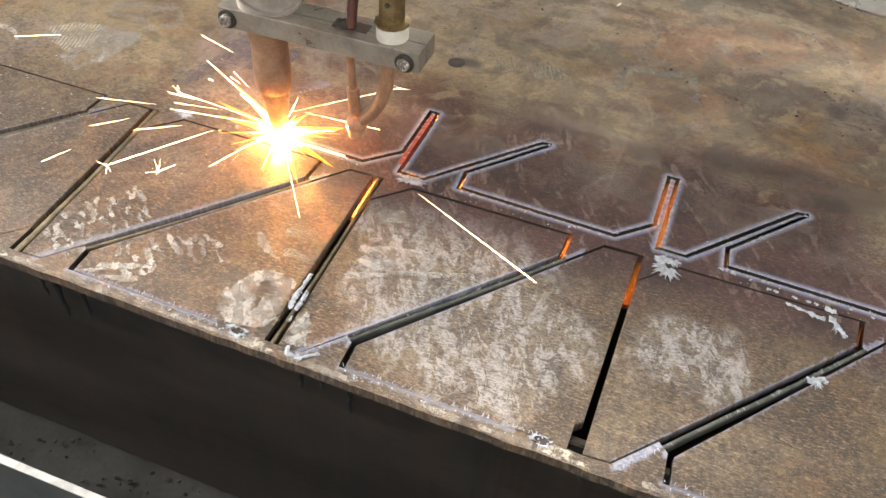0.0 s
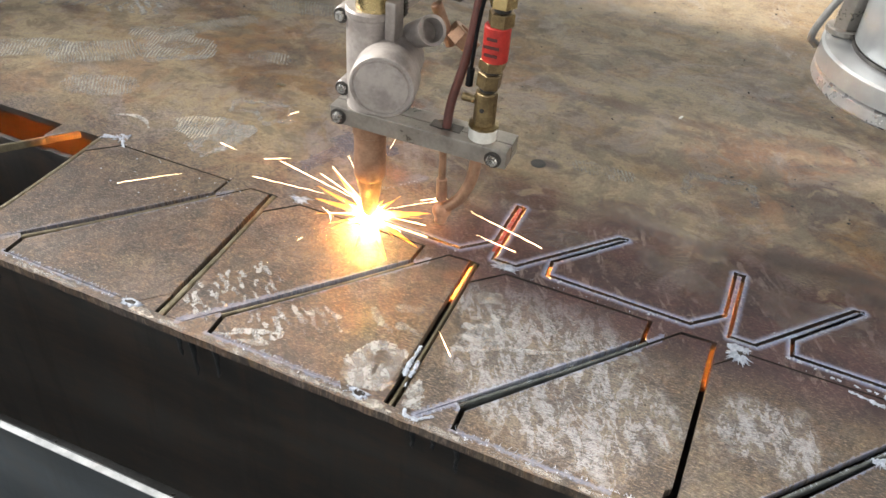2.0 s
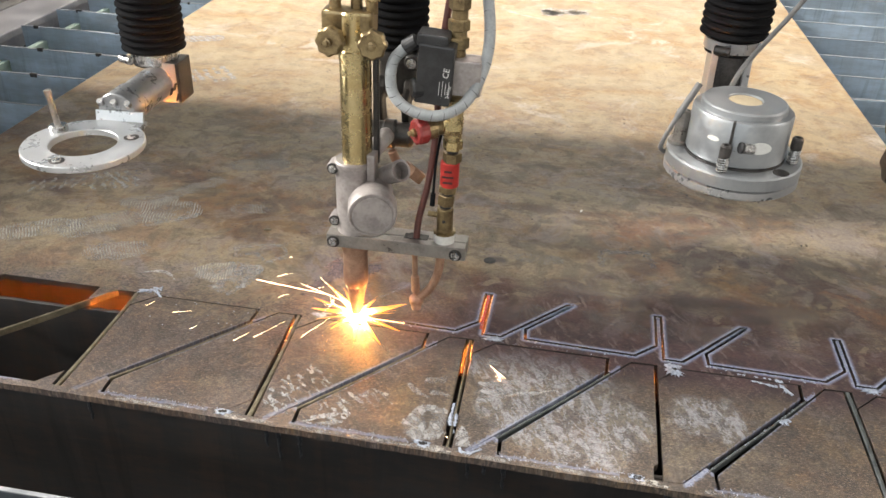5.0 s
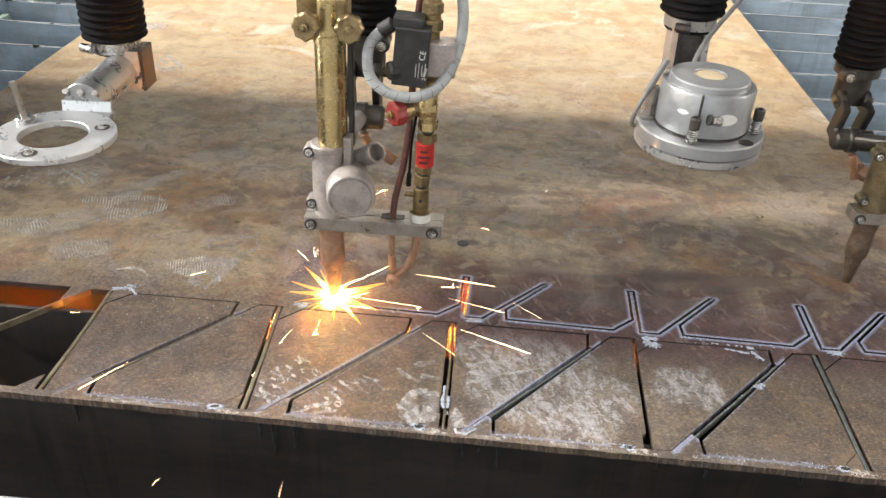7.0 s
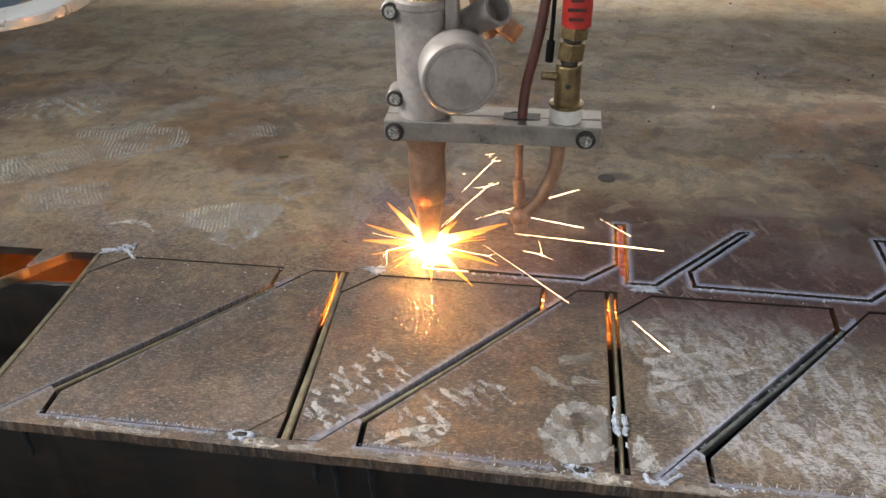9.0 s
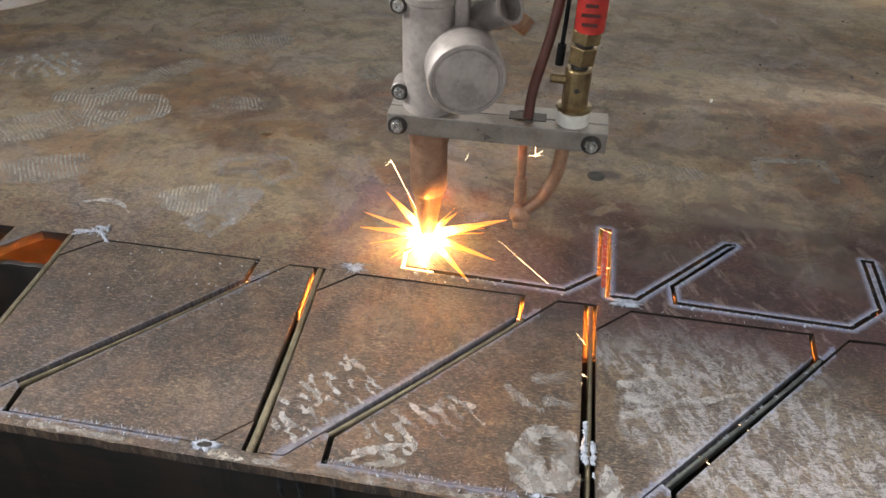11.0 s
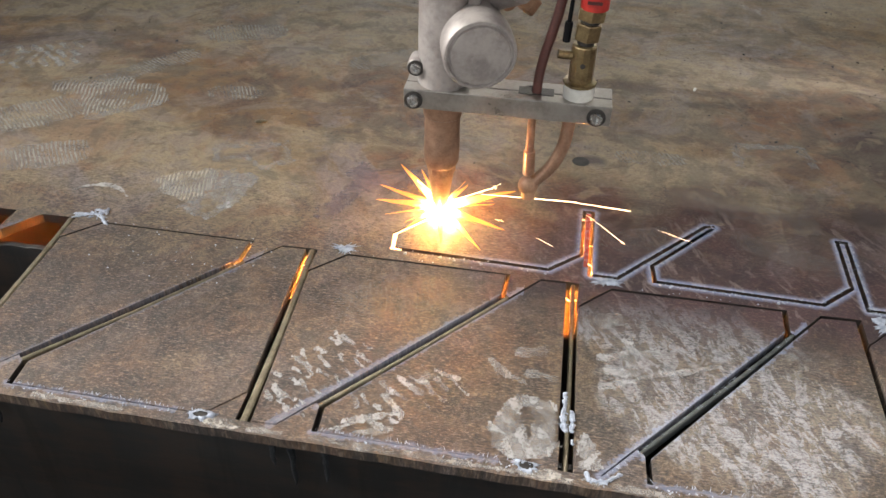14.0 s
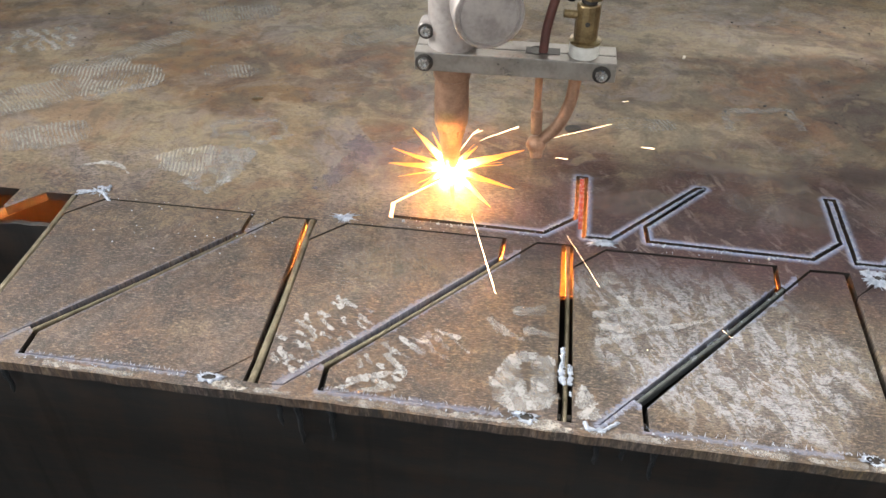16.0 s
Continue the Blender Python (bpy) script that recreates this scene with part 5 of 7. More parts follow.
    for at, angle, strokes in (((-0.150, -0.170), 20, ((-0.018, 0.0, 0.016, 0.0, 0.0030),)), ((-0.068, -0.100), -25, ((-0.010, 0.002, -0.002, -0.002, 0.0036), (0.006, -0.004, 0.014, -0.004, 0.0030))), ((-0.042, -0.103), -8, ((-0.009, 0.0, 0.009, 0.0, 0.0032),)), ((-0.050, -0.082), 10, ((-0.006, 0.0, 0.006, 0.0, 0.0050),))):
        smear(at, angle, strokes, RUB_FAINT, rubbed, "scuff marks", "scuff_mark")
    smear((-0.049, -0.146), 8, ((-0.012, 0.004, 0.000, 0.016, 0.009), (0.000, 0.016, 0.012, 0.012, 0.009), (0.012, 0.010, 0.010, -0.012, 0.009), (0.008, -0.016, -0.010, -0.020, 0.008), (-0.008, -0.014, -0.012, 0.002, 0.009), (0.001, 0.004, 0.000, 0.010, -0.0040), (-0.022, 0.000, -0.019, -0.018, 0.0032)), RUB, "whitish rubbed smear shaped like a ring on a steel piece", "scuff marks", "scuff_mark")
    smear((-0.011, -0.166), -65, ((-0.012, 0.002, 0.010, 0.000, 0.0058), (0.004, -0.004, 0.010, -0.006, 0.0050)), RUB, rubbed, "scuff marks", "scuff_mark")
    smear((0.012, -0.100), 24, ((-0.014, 0.0, 0.030, 0.001, 0.0028), (0.030, 0.001, 0.070, -0.003, 0.0018)), RUB, rubbed, "scuff marks", "scuff_mark")
    smear((0.020, -0.075), 40, ((-0.020, 0.012, 0.016, -0.004, 0.0036), (-0.012, -0.010, 0.006, 0.014, 0.0040), (-0.024, 0.000, -0.010, -0.012, 0.0040)), RUB, rubbed, "scuff marks", "scuff_mark")
    smear((0.002, -0.040), 15, ((-0.006, 0.0, 0.006, 0.0, 0.0070),), RUB_FAINT, rubbed, "scuff marks", "scuff_mark")
    flaked = "pale flaked scale on the plate's rim"
    for u, l in ((-0.330, 0.060), (-0.205, 0.020), (-0.150, 0.050), (-0.090, 0.060), (-0.045, 0.030), (0.020, 0.045), (0.085, 0.050), (0.140, 0.030), (0.250, 0.050)):
        q = plan(u, -0.1838)
        smear((q.x, q.y), -2, ((-l / 2, 0.0, l / 2, 0.0, 0.0020),), RUB_FAINT, flaked, "scuff marks", "scuff_mark", 0.0016, 0.0010)
    for m in (-2, -1, 0, 1):
        q = plan(BF[0] + 0.016 + m * PERIOD, -0.1825)
        dust_print((q.x, q.y), -2, 0.036, 0.011, BLOTCH, "pale flaked scale on the plate's rim", "scuff marks")
    rng = random.Random(77)
    arc = [(-0.024 + 0.048 * k / 8, 0.0125 * math.sin(math.pi * k / 8) ** 0.8) for k in range(9)]
    smear((-0.427, 0.0445), -2, [(*p, *q, 0.0008 + 0.0018 * math.sin(math.pi * (k + 0.5) / 8)) for k, (p, q) in enumerate(zip(arc, arc[1:]))], CRESCENT, "white crescent scuff mark on the plate", "scuff marks", "white_arc_mark", 0.0008, 0.0008)
    for x, y in ((-0.009, 1.425), (0.063, 1.447), (0.02, 1.43)):
        bm = bmesh.new()
        for k in range(5):
            ragged_quad(bm, (x + rng.uniform(-0.02, 0.02), y + rng.uniform(-0.02, 0.02)), 0.05, 0.03, rng.uniform(0, 3), rng)
        tagged(part("grey_stain", bm, SCUFF), "grey oil stain on the far plate", "mark", "stains")
    # a burnt blister, and a chip of white
    bm = turned([(0, 0.0005), (0.0035, 0.0005), (0.0062, 0.0003), (0.0078, 0.0002), (0.0080, 0.0)], Matrix.Translation((-0.0215, 0.1720, 0)), 28)
    tagged(part("burn_blister", bm, GRIT, smooth=True), "dark round burnt blister on the plate", "mark")
    bm = bmesh.new()
    bmesh.ops.create_icosphere(bm, subdivisions=2, radius=0.0032, matrix=pose(0.096, 0.337, 0.001, 0, 0, 70) @ Matrix.Diagonal((1.3, 0.5, 0.3, 1)))
    for v in bm.verts:
        v.co += 0.001 * Vector((noise.noise(v.co * 400), noise.noise(v.co * 410 + Vector((1, 2, 3))), 0))
    tagged(part("white_chip", bm, WHITE), "small white chip lying on the plate", "debris")
    bm = bmesh.new()
    bmesh.ops.create_icosphere(bm, subdivisions=2, radius=0.0042, matrix=pose(-0.332, 0.186, 0.001, 0, 0, 15) @ Matrix.Diagonal((1.4, 0.5, 0.5, 1)))
    tagged(part("rust_flake", bm, WEB), "small grey-brown scale flake on the plate", "debris")

# ---- the machine's heads ----
def bellows_bm(at, r, z0, z1, step=0.0085):
    prof, z, k = [(0, z0), (r * 0.86, z0)], z0, 0
    while z < z1:
        prof += [(r, z + step * 0.35), (r * 1.01, z + step * 0.5), (r, z + step * 0.65), (r * 0.90, z + step)]
        z += step
    prof += [(0, z)]
    bm = turned(prof, Matrix.Translation((at[0], at[1], 0)), 36)
    return bm


def hex_nut(r, a, b):
    return rod(r, a, b, 6, r * 0.12)


def socket_bolt(parent, at, r=0.0046, way=(0, -1, 0)):
    """A socket head bolt with a dark recess."""
    m, _ = along(at, Vector(at) + Vector(way))
    b = part("bolt", turned([(0, 0), (r, 0), (r, r * 0.7), (r * 0.85, r), (r * 0.52, r), (r * 0.50, r * 0.4), (0, r * 0.4)], m, 24), BOLT, parent, "bright socket head bolt", True)
    part("washer", turned([(r * 1.02, 0), (r * 1.5, 0), (r * 1.5, 0.0012), (r * 1.02, 0.0012)], m, 24, True), DARK, parent)
    return b


def valve_wheel(parent, at, way=(0, -1, 0), r=0.0135, name="valve_wheel", material=None):
    m, _ = along(at, Vector(at) + Vector(way))
    bm = bmesh.new()
    seg = 56
    rings = []
    for z, f in ((0, 0.9), (0.002, 1.0), (0.010, 1.0), (0.012, 0.86)):
        rings.append([bm.verts.new(m @ Vector((r * f * (1 + 0.06 * math.cos(8 * a)) * math.cos(a), r * f * (1 + 0.06 * math.cos(8 * a)) * math.sin(a), z))) for a in (2 * math.pi * k / seg for k in range(seg))])
    for a, b in zip(rings, rings[1:]):
        for k in range(seg):
            bm.faces.new((a[k], a[(k + 1) % seg], b[(k + 1) % seg], b[k]))
    bm.faces.new(rings[0])
    bm.faces.new(rings[-1])
    w = part(name, bm, material or BRASS_OLD, parent, smooth=True)
    part("spindle", turned([(0, 0.012), (0.0042, 0.012), (0.0042, 0.015), (0.0026, 0.0155), (0.0024, 0.019), (0, 0.0195)], m, 16), BRASS_OLD, w, smooth=True)
    return w


def nozzle(parent, top, metal, told):
    """The holder and the tapered cutting nozzle under the clamp bar."""
    part("nozzle_holder", turned([(0, top), (0.0150, top), (0.0150, top - 0.012), (0.0138, top - 0.013), (0.0138, top - 0.034), (0.0142, top - 0.035), (0.0140, top - 0.054), (0.0122, top - 0.058), (0, top - 0.058)], None, 32), metal, parent, told + " nozzle holder", True)
    part("nozzle_nut", rod(0.0118, (0, 0, top - 0.066), (0, 0, top - 0.055), 6, 0.002), metal, parent)
    part("nozzle", turned([(0, top - 0.058), (0.0108, top - 0.058), (0.0105, top - 0.066), (0.0062, top - 0.098), (0.0040, top - 0.0985), (0.0030, top - 0.096), (0, top - 0.096)], None, 28), metal, parent, "tapered " + told + " cutting nozzle", True)


def clamp_bar(parent, x0, x1, z0=0.107, z1=0.1225):
    y0, y1 = -0.019, 0.010
    mid = (y0 + y1) / 2
    part("front_jaw", boxed(((x1 - x0, 0.0125, z1 - z0), ((x0 + x1) / 2, y0 + 0.00625, (z0 + z1) / 2)), bevel=0.0008), BAR, parent, "milled steel clamp bar")
    part("rear_jaw", boxed(((x1 - x0, y1 - mid + 0.0015, z1 - z0), ((x0 + x1) / 2, (y1 + mid) / 2 - 0.0002, (z0 + z1) / 2)), bevel=0.0008), BAR, parent)
    return z0, z1


def torch_body(parent, cast):
    """The cast lower body with its hand wheel, the same on both torches."""
    part("cast_body", turned([(0, 0.1225), (0.0190, 0.1225), (0.0190, 0.1995), (0.0200, 0.2010), (0.0200, 0.2050), (0.0184, 0.2065), (0, 0.2065)], None, 40), cast, parent, "sooty grey cast body", True)
    for z, y in ((0.1365, -0.008), (0.1985, -0.008)):
        lug = bmesh.new()
        add_rod(lug, 0.0068, (-0.019, y + 0.012, z), (-0.019, y - 0.004, z), 20, 0.001)
        box(lug, (0.012, 0.012, 0.012), (-0.0145, y + 0.004, z), bevel=0.001)
        l = part("clamp_lug", lug, cast, parent, smooth=True)
        socket_bolt(l, (-0.019, y - 0.004, z), 0.0040)
    m, _ = along((0.030, -0.049, 0.165), (0.030 + 0.05, -0.20, 0.167))
    hub = bmesh.new()
    m2, l = along((0.022, -0.008, 0.165), (0.0305, -0.0435, 0.165))
    lathe(hub, [(0, -0.018), (0.0225, -0.018), (0.0225, 0.010), (0.0250, 0.012), (0.0256, 0.014), (0.0256, l - 0.002), (0.0244, l), (0.0228, l + 0.0002), (0.0221, l - 0.0012), (0.0210, l - 0.0012), (0.0202, l + 0.0004), (0, l + 0.0010)], m2, 48)
    part("gear_housing", hub, cast, parent, "round cast gear housing with a ribbed cover", True)
    m3, l3 = along((0.030, 0.014, 0.183), (0.052, -0.002, 0.199))
    tube_bm = turned([(0.0100, 0), (0.0110, l3 * 0.6), (0.0118, l3), (0.0092, l3), (0.0088, l3 - 0.012), (0, l3 - 0.012)], m3, 28)
    part("pinion_sleeve", tube_bm, cast, parent, "open pinion sleeve", True)


def torch_head(name, label, bellows_at, full):
    t = thing(name, label, "cutting torch", "heads of the machine")
    nozzle(t, 0.107, COPPER if full else SOOTY, "heat-stained copper" if full else "sooty brown")
    clamp_bar(t, -0.027, 0.1255 if full else 0.11)
    socket_bolt(t, (-0.0195, -0.019, 0.1140))
    socket_bolt(t, (0.1150 if full else 0.1, -0.019, 0.1135))
    torch_body(t, CAST if full else BRONZE)
    part("barrel", turned([(0, 0.2065), (0.0158, 0.2065), (0.0158, 0.3150), (0.0165, 0.3155), (0.0165, 0.3240), (0.0158, 0.3250), (0.0158, 0.36), (0.0145, 0.362), (0, 0.362)], Matrix.Translation((0.0045, 0, 0)), 44), BRASS, t, "worn polished brass torch barrel", True)
    # rack beside the barrel
    rack = boxed(((0.0040, 0.0060, 0.125), (0.0232, 0.006, 0.262)), bevel=0.0005)
    for k in range(48):
        box(rack, (0.0022, 0.0058, 0.0012), (0.0260, 0.006, 0.203 + 0.0025 * k))
    part("rack", rack, DARK, t, "dark toothed steel rack")
    part("rack_guide", boxed(((0.0085, 0.016, 0.036), (0.0215, -0.004, 0.199)), bevel=0.0012), CAST, t)
    head = bmesh.new()
    box(head, (0.050, 0.026, 0.022), (0.0, 0.0, 0.352), bevel=0.003)
    part("valve_block", head, BRASS_OLD, t, "tarnished brass valve block")
    for x in (-0.0105, 0.0285):
        part("valve_stem", rod(0.0062, (x, -0.012, 0.339), (x, -0.024, 0.339), 18, 0.0008), BRASS_OLD, t)
        valve_wheel(t, (x, -0.024, 0.339), (0.12 if x > 0 else -0.15, -1, 0.05))
    for x, y in ((-0.014, 0.0), (0.006, 0.004), (0.022, 0.0)):
        part("inlet_pipe", rod(0.0058, (x, y, 0.360), (x, y, 0.46), 16), BRASS_OLD, t)
        part("union_nut", hex_nut(0.0085, (x, y, 0.372), (x, y, 0.386)), BRASS, t)
    # carriage behind, with its rubber bellows
    bx, by, bz = bellows_at
    part("bellows", bellows_bm((bx, by), 0.033, bz, 0.62), RUBBER, t, "black corrugated rubber bellows", True)
    part("hose_clamp", turned([(0.0272, bz - 0.013), (0.0285, bz - 0.013), (0.0285, bz - 0.001), (0.0272, bz - 0.001)], Matrix.Translation((bx, by, 0)), 32, True), DARK, t, "dark band clamp", True)
    ear = 1 if full else -1
    lug = part("clamp_ear", rod(0.0088, (bx + ear * 0.021, by - 0.034, bz - 0.009), (bx + ear * 0.021, by - 0.018, bz - 0.009), 20, 0.0015), KNUCKLE, t, "oily lug of the band clamp", True)
    part("ear_bolt", turned([(0, 0), (0.0052, 0), (0.0056, 0.0010), (0.0054, 0.0034), (0.0030, 0.0038), (0.0028, 0.0020), (0, 0.0020)], along((bx + ear * 0.021, by - 0.034, bz - 0.009), (bx + ear * 0.021, by - 0.044, bz - 0.009))[0], 20), BOLT, lug)
    part("lift_tube", rod(0.0215, (bx, by, bz - 0.052), (bx, by, bz + 0.01), 28, 0.0015), KNUCKLE, t, "oily black lift tube", True)
    for s in (-1, 1):
        cheek = part("fork_cheek", boxed(((0.009, 0.026, 0.056), (bx + s * 0.0150, by - 0.026, bz - 0.070), (18, 0, 0)), bevel=0.004), KNUCKLE, t, "oily cheek of the fork")
        part("cheek_eye", rod(0.0140, (bx + s * 0.0105, by - 0.014, bz - 0.046), (bx + s * 0.0200, by - 0.014, bz - 0.046), 22, 0.002), KNUCKLE, cheek, "", True)
        part("cheek_bolt", rod(0.0060, (bx + s * 0.0198, by - 0.014, bz - 0.046), (bx + s * 0.0250, by - 0.014, bz - 0.046), 6, 0.0008), BRONZE, cheek, "greasy hexagon bolt")
    part("swivel", rod(0.0140, (bx - 0.024, by - 0.046, bz - 0.088), (bx + 0.026, by - 0.046, bz - 0.088), 24, 0.003), KNUCKLE, t, "oily swivel barrel", True)
    part("swivel_collar", rod(0.0165, (bx - 0.008, by - 0.046, bz - 0.088), (bx + 0.008, by - 0.046, bz - 0.088), 24, 0.003), KNUCKLE, t, "", True)
    part("link", rod(0.0095, (bx, by - 0.05, bz - 0.085), (0.012, 0.012, 0.205), 20, 0.001), CAST if full else KNUCKLE, t)
    part("pivot_bolt", rod(0.0062, (bx + 0.026, by - 0.046, bz - 0.088), (bx + 0.034, by - 0.046, bz - 0.088), 6, 0.0008), BOLT, t)
    # The copper colour here paints the flame's orange onto screw and nut.
    a, b = Vector((bx + 0.004, by - 0.055, bz - 0.105)), Vector((bx + 0.018, by - 0.050, bz - 0.140))
    part("clamp_screw", rod(0.0052, a, b, 16, 0.0006), COPPER, t, "clamp screw, copper-coloured for the flame's orange light")
    m, _ = along(b + Vector((0.009, 0.003, 0.007)), b + Vector((-0.003, -0.006, -0.010)))
    nut = turned([(0.0088, -0.0065), (0.0140, -0.0065), (0.0146, -0.0055), (0.0146, 0.0055), (0.0140, 0.0065), (0.0088, 0.0065)], m, 10, True)
    part("clamp_nut", nut, COPPER, t, "hollow clamp nut, copper-coloured for the flame's orange light")
    return t


def torch():
    t = torch_head("cutting_torch", "brass cutting torch with gas valves, burning over the plate", (0.024, 0.118, 0.295), True)
    # sensor and igniter column on the bar's other end
    x, y = 0.1005, -0.0055
    part("ceramic_cap", turned([(0, 0.1225), (0.0112, 0.1225), (0.0112, 0.1315), (0.0100, 0.1330), (0, 0.1330)], Matrix.Translation((x, y, 0)), 32), WHITE, t, "white ceramic collar", True)
    part("stem", turned([(0, 0.133), (0.0122, 0.133), (0.0122, 0.1350), (0.0088, 0.1358), (0.0088, 0.1620), (0.0080, 0.1630), (0, 0.1630)], Matrix.Translation((x, y, 0)), 12), BRASS_OLD, t, "tarnished brass stem")
    part("side_screw", rod(0.0032, (x - 0.008, y - 0.003, 0.155), (x - 0.018, y - 0.004, 0.156), 14), BRASS_OLD, t)
    part("set_screw", rod(0.0018, (x, y - 0.0080, 0.150), (x, y - 0.0093, 0.150), 10), DARK, t)
    dx = 0.0040
    z = 0.163
    for name, r, h, mat_, seg in (("neck", 0.0060, 0.004, DARK, 20), ("hex_nut", 0.0095, 0.012, BRASS_OLD, 6), ("neck", 0.0066, 0.003, DARK, 20), ("hex_nut", 0.0103, 0.008, BRASS_OLD, 6)):
        part(name, rod(r, (x + dx * (z - 0.163) / 0.05, y, z), (x + dx * (z + h - 0.163) / 0.05, y, z + h), seg, 0.0006), mat_, t)
        z += h
    xa = x + 0.0030
    label_part = part("flashback_arrestor", turned([(0, 0.190), (0.0098, 0.190), (0.0098, 0.216), (0.0088, 0.217), (0, 0.217)], Matrix.Translation((xa, y, 0)), 32), RED, t, "red flashback arrestor with dark lettering", True)
    for k, w in enumerate((0.010, 0.012, 0.008)):
        part("printed_line", boxed(((w, 0.0006, 0.0022), (xa - 0.0005, y - 0.0099, 0.1965 + 0.0062 * k), (0, 0, 0))), DARKINK, label_part)
    z = 0.217
    xt = x + 0.005
    for name, r, h, mat_, seg in (("hex_nut", 0.0098, 0.010, BRASS_OLD, 6), ("neck", 0.0062, 0.004, DARK, 20), ("hex_nut", 0.0102, 0.010, BRASS, 6)):
        part(name, rod(r, (xt, y, z), (xt, y, z + h), seg, 0.0006), mat_, t)
        z += h
    part("tee", sweep([Vector((xt, y, 0.241)), Vector((xt, y, 0.262)), Vector((xt, y, 0.284))], lambda f: 0.0085 + 0.0015 * math.sin(math.pi * f), 20), BRASS, t, "brass tee fitting", True)
    part("tee_arm", rod(0.0072, (xt, y, 0.2555), (xt - 0.018, y - 0.008, 0.2545), 18, 0.0008), BRASS_OLD, t)
    part("tee_nut", hex_nut(0.0105, (xt + 0.006, y, 0.2545), (xt - 0.010, y - 0.005, 0.2545)), BRASS, t)
    kb = (xt - 0.018, y - 0.008, 0.2545)
    part("knob_body", rod(0.0105, kb, (kb[0] - 0.010, kb[1] - 0.008, kb[2]), 20, 0.001), BRASS_OLD, t)
    valve_wheel(t, (kb[0] - 0.008, kb[1] - 0.007, kb[2]), (-0.75, -0.65, 0.0), 0.0125, "red_valve_wheel", REDKNOB)
    part("upper_pipe", rod(0.0078, (xt, y, 0.284), (xt + 0.002, y + 0.002, 0.40), 18), BRASS_OLD, t)
    for z in (0.286, 0.335, 0.352, 0.372):
        part("hex_nut", hex_nut(0.0105, (xt + 0.001, y, z), (xt + 0.001, y, z + 0.011)), BRASS_OLD, t)
    # solenoid valve
    part("valve_body", boxed(((0.028, 0.026, 0.034), (xt + 0.012, y - 0.004, 0.3105)), bevel=0.0015), CAST, t, "grey metal valve body")
    coil = part("solenoid_coil", boxed(((0.034, 0.030, 0.058), (xt - 0.017, y - 0.012, 0.315), (0, 4, 0)), ((0.030, 0.026, 0.012), (xt - 0.020, y - 0.010, 0.346), (0, 4, 0)), bevel=0.002), PLASTIC, t, "black plastic solenoid coil with white print")
    part("coil_knob", turned([(0, 0), (0.0095, 0), (0.0095, 0.008), (0.008, 0.010), (0, 0.010)], along((xt - 0.030, y - 0.020, 0.300), (xt - 0.052, y - 0.030, 0.300))[0], 14), PLASTIC, t)
    for k, (w, h) in enumerate(((0.0005, 0.013), (0.0004, 0.016), (0.0005, 0.011), (0.0004, 0.015))):
        part("printed_line", boxed(((w, 0.0005, h), (xt - 0.012 + 0.0030 * k, y - 0.0273, 0.303), (0, 4, 0))), INK, coil)
    mark = bpy.data.curves.new("approval_mark", "FONT")
    mark.body, mark.size, mark.extrude, mark.align_x = "CE", 0.008, 0.0002, "CENTER"
    mo = new("approval_mark", mark)
    mo.data.materials.append(INK)
    mo.parent = coil
    mo.matrix_local = pose(xt - 0.003, y - 0.0275, 0.318, 90, -80, 0)
    note = bpy.data.curves.new("type_note", "FONT")
    note.body, note.size, note.extrude, note.align_x = "2 Way", 0.0048, 0.0002, "CENTER"
    no = new("type_note", note)
    no.data.materials.append(INK)
    no.parent = coil
    no.matrix_local = pose(xt - 0.0015, y - 0.0275, 0.300, 90, -80, 0)
    part("cable_gland", rod(0.0075, (xt - 0.036, y - 0.012, 0.343), (xt - 0.048, y - 0.012, 0.335), 16, 0.001), PLASTIC, t)
    loop = smooth_line([(xt - 0.046, y - 0.012, 0.337), (xt - 0.058, y - 0.020, 0.322), (xt - 0.057, y - 0.026, 0.296), (xt - 0.040, y - 0.030, 0.281), (xt - 0.012, y - 0.030, 0.277), (xt + 0.012, y - 0.020, 0.288), (xt + 0.027, y - 0.008, 0.318), (xt + 0.030, y + 0.004, 0.352), (xt + 0.022, y + 0.020, 0.40), (xt + 0.01, y + 0.05, 0.47)], 10)
    hose = part("spiral_hose", sweep(loop, 0.0054, 14), GREYHOSE, t, "grey spiral-wrapped cable loop", True)
    for k in range(6, len(loop) - 4, 4):
        m, _ = along(loop[k], loop[k + 1])
        tilt = m @ pose(0, 0, 0, 18, 0, 0)
        part("wrap_gap", turned([(0.00535, -0.0004), (0.00552, -0.0004), (0.00552, 0.0004), (0.00535, 0.0004)], tilt, 14, True), LEAD, hose)
    red_hose = smooth_line([(0.0700, -0.006, 0.118), (0.0720, -0.004, 0.145), (0.081, 0.000, 0.19), (0.087, 0.003, 0.25), (0.088, 0.006, 0.31), (0.094, 0.010, 0.37), (0.104, 0.014, 0.44)], 8)
    part("gas_hose", sweep(red_hose, 0.0036, 12), HOSE, t, "dark red gas hose", True)
    wire = smooth_line([(0.087, -0.010, 0.172), (0.088, -0.009, 0.190), (0.089, -0.006, 0.215), (0.093, -0.004, 0.245)], 6)
    part("igniter_wire", sweep(wire, 0.0015, 8), RUBBER, t)
    part("wire_sleeve", rod(0.0028, (0.087, -0.010, 0.166), (0.0875, -0.0095, 0.180), 10), RUBBER, t)
    # igniter tubes under the bar
    # Thin dark box on the bar's top stands for an opening's shade.
    part("slot_patch", boxed(((0.026, 0.011, 0.0006), (0.070, -0.0045, 0.1226)), bevel=0.0002), DARK, t, "flat dark patch drawn as a slot in the bar")
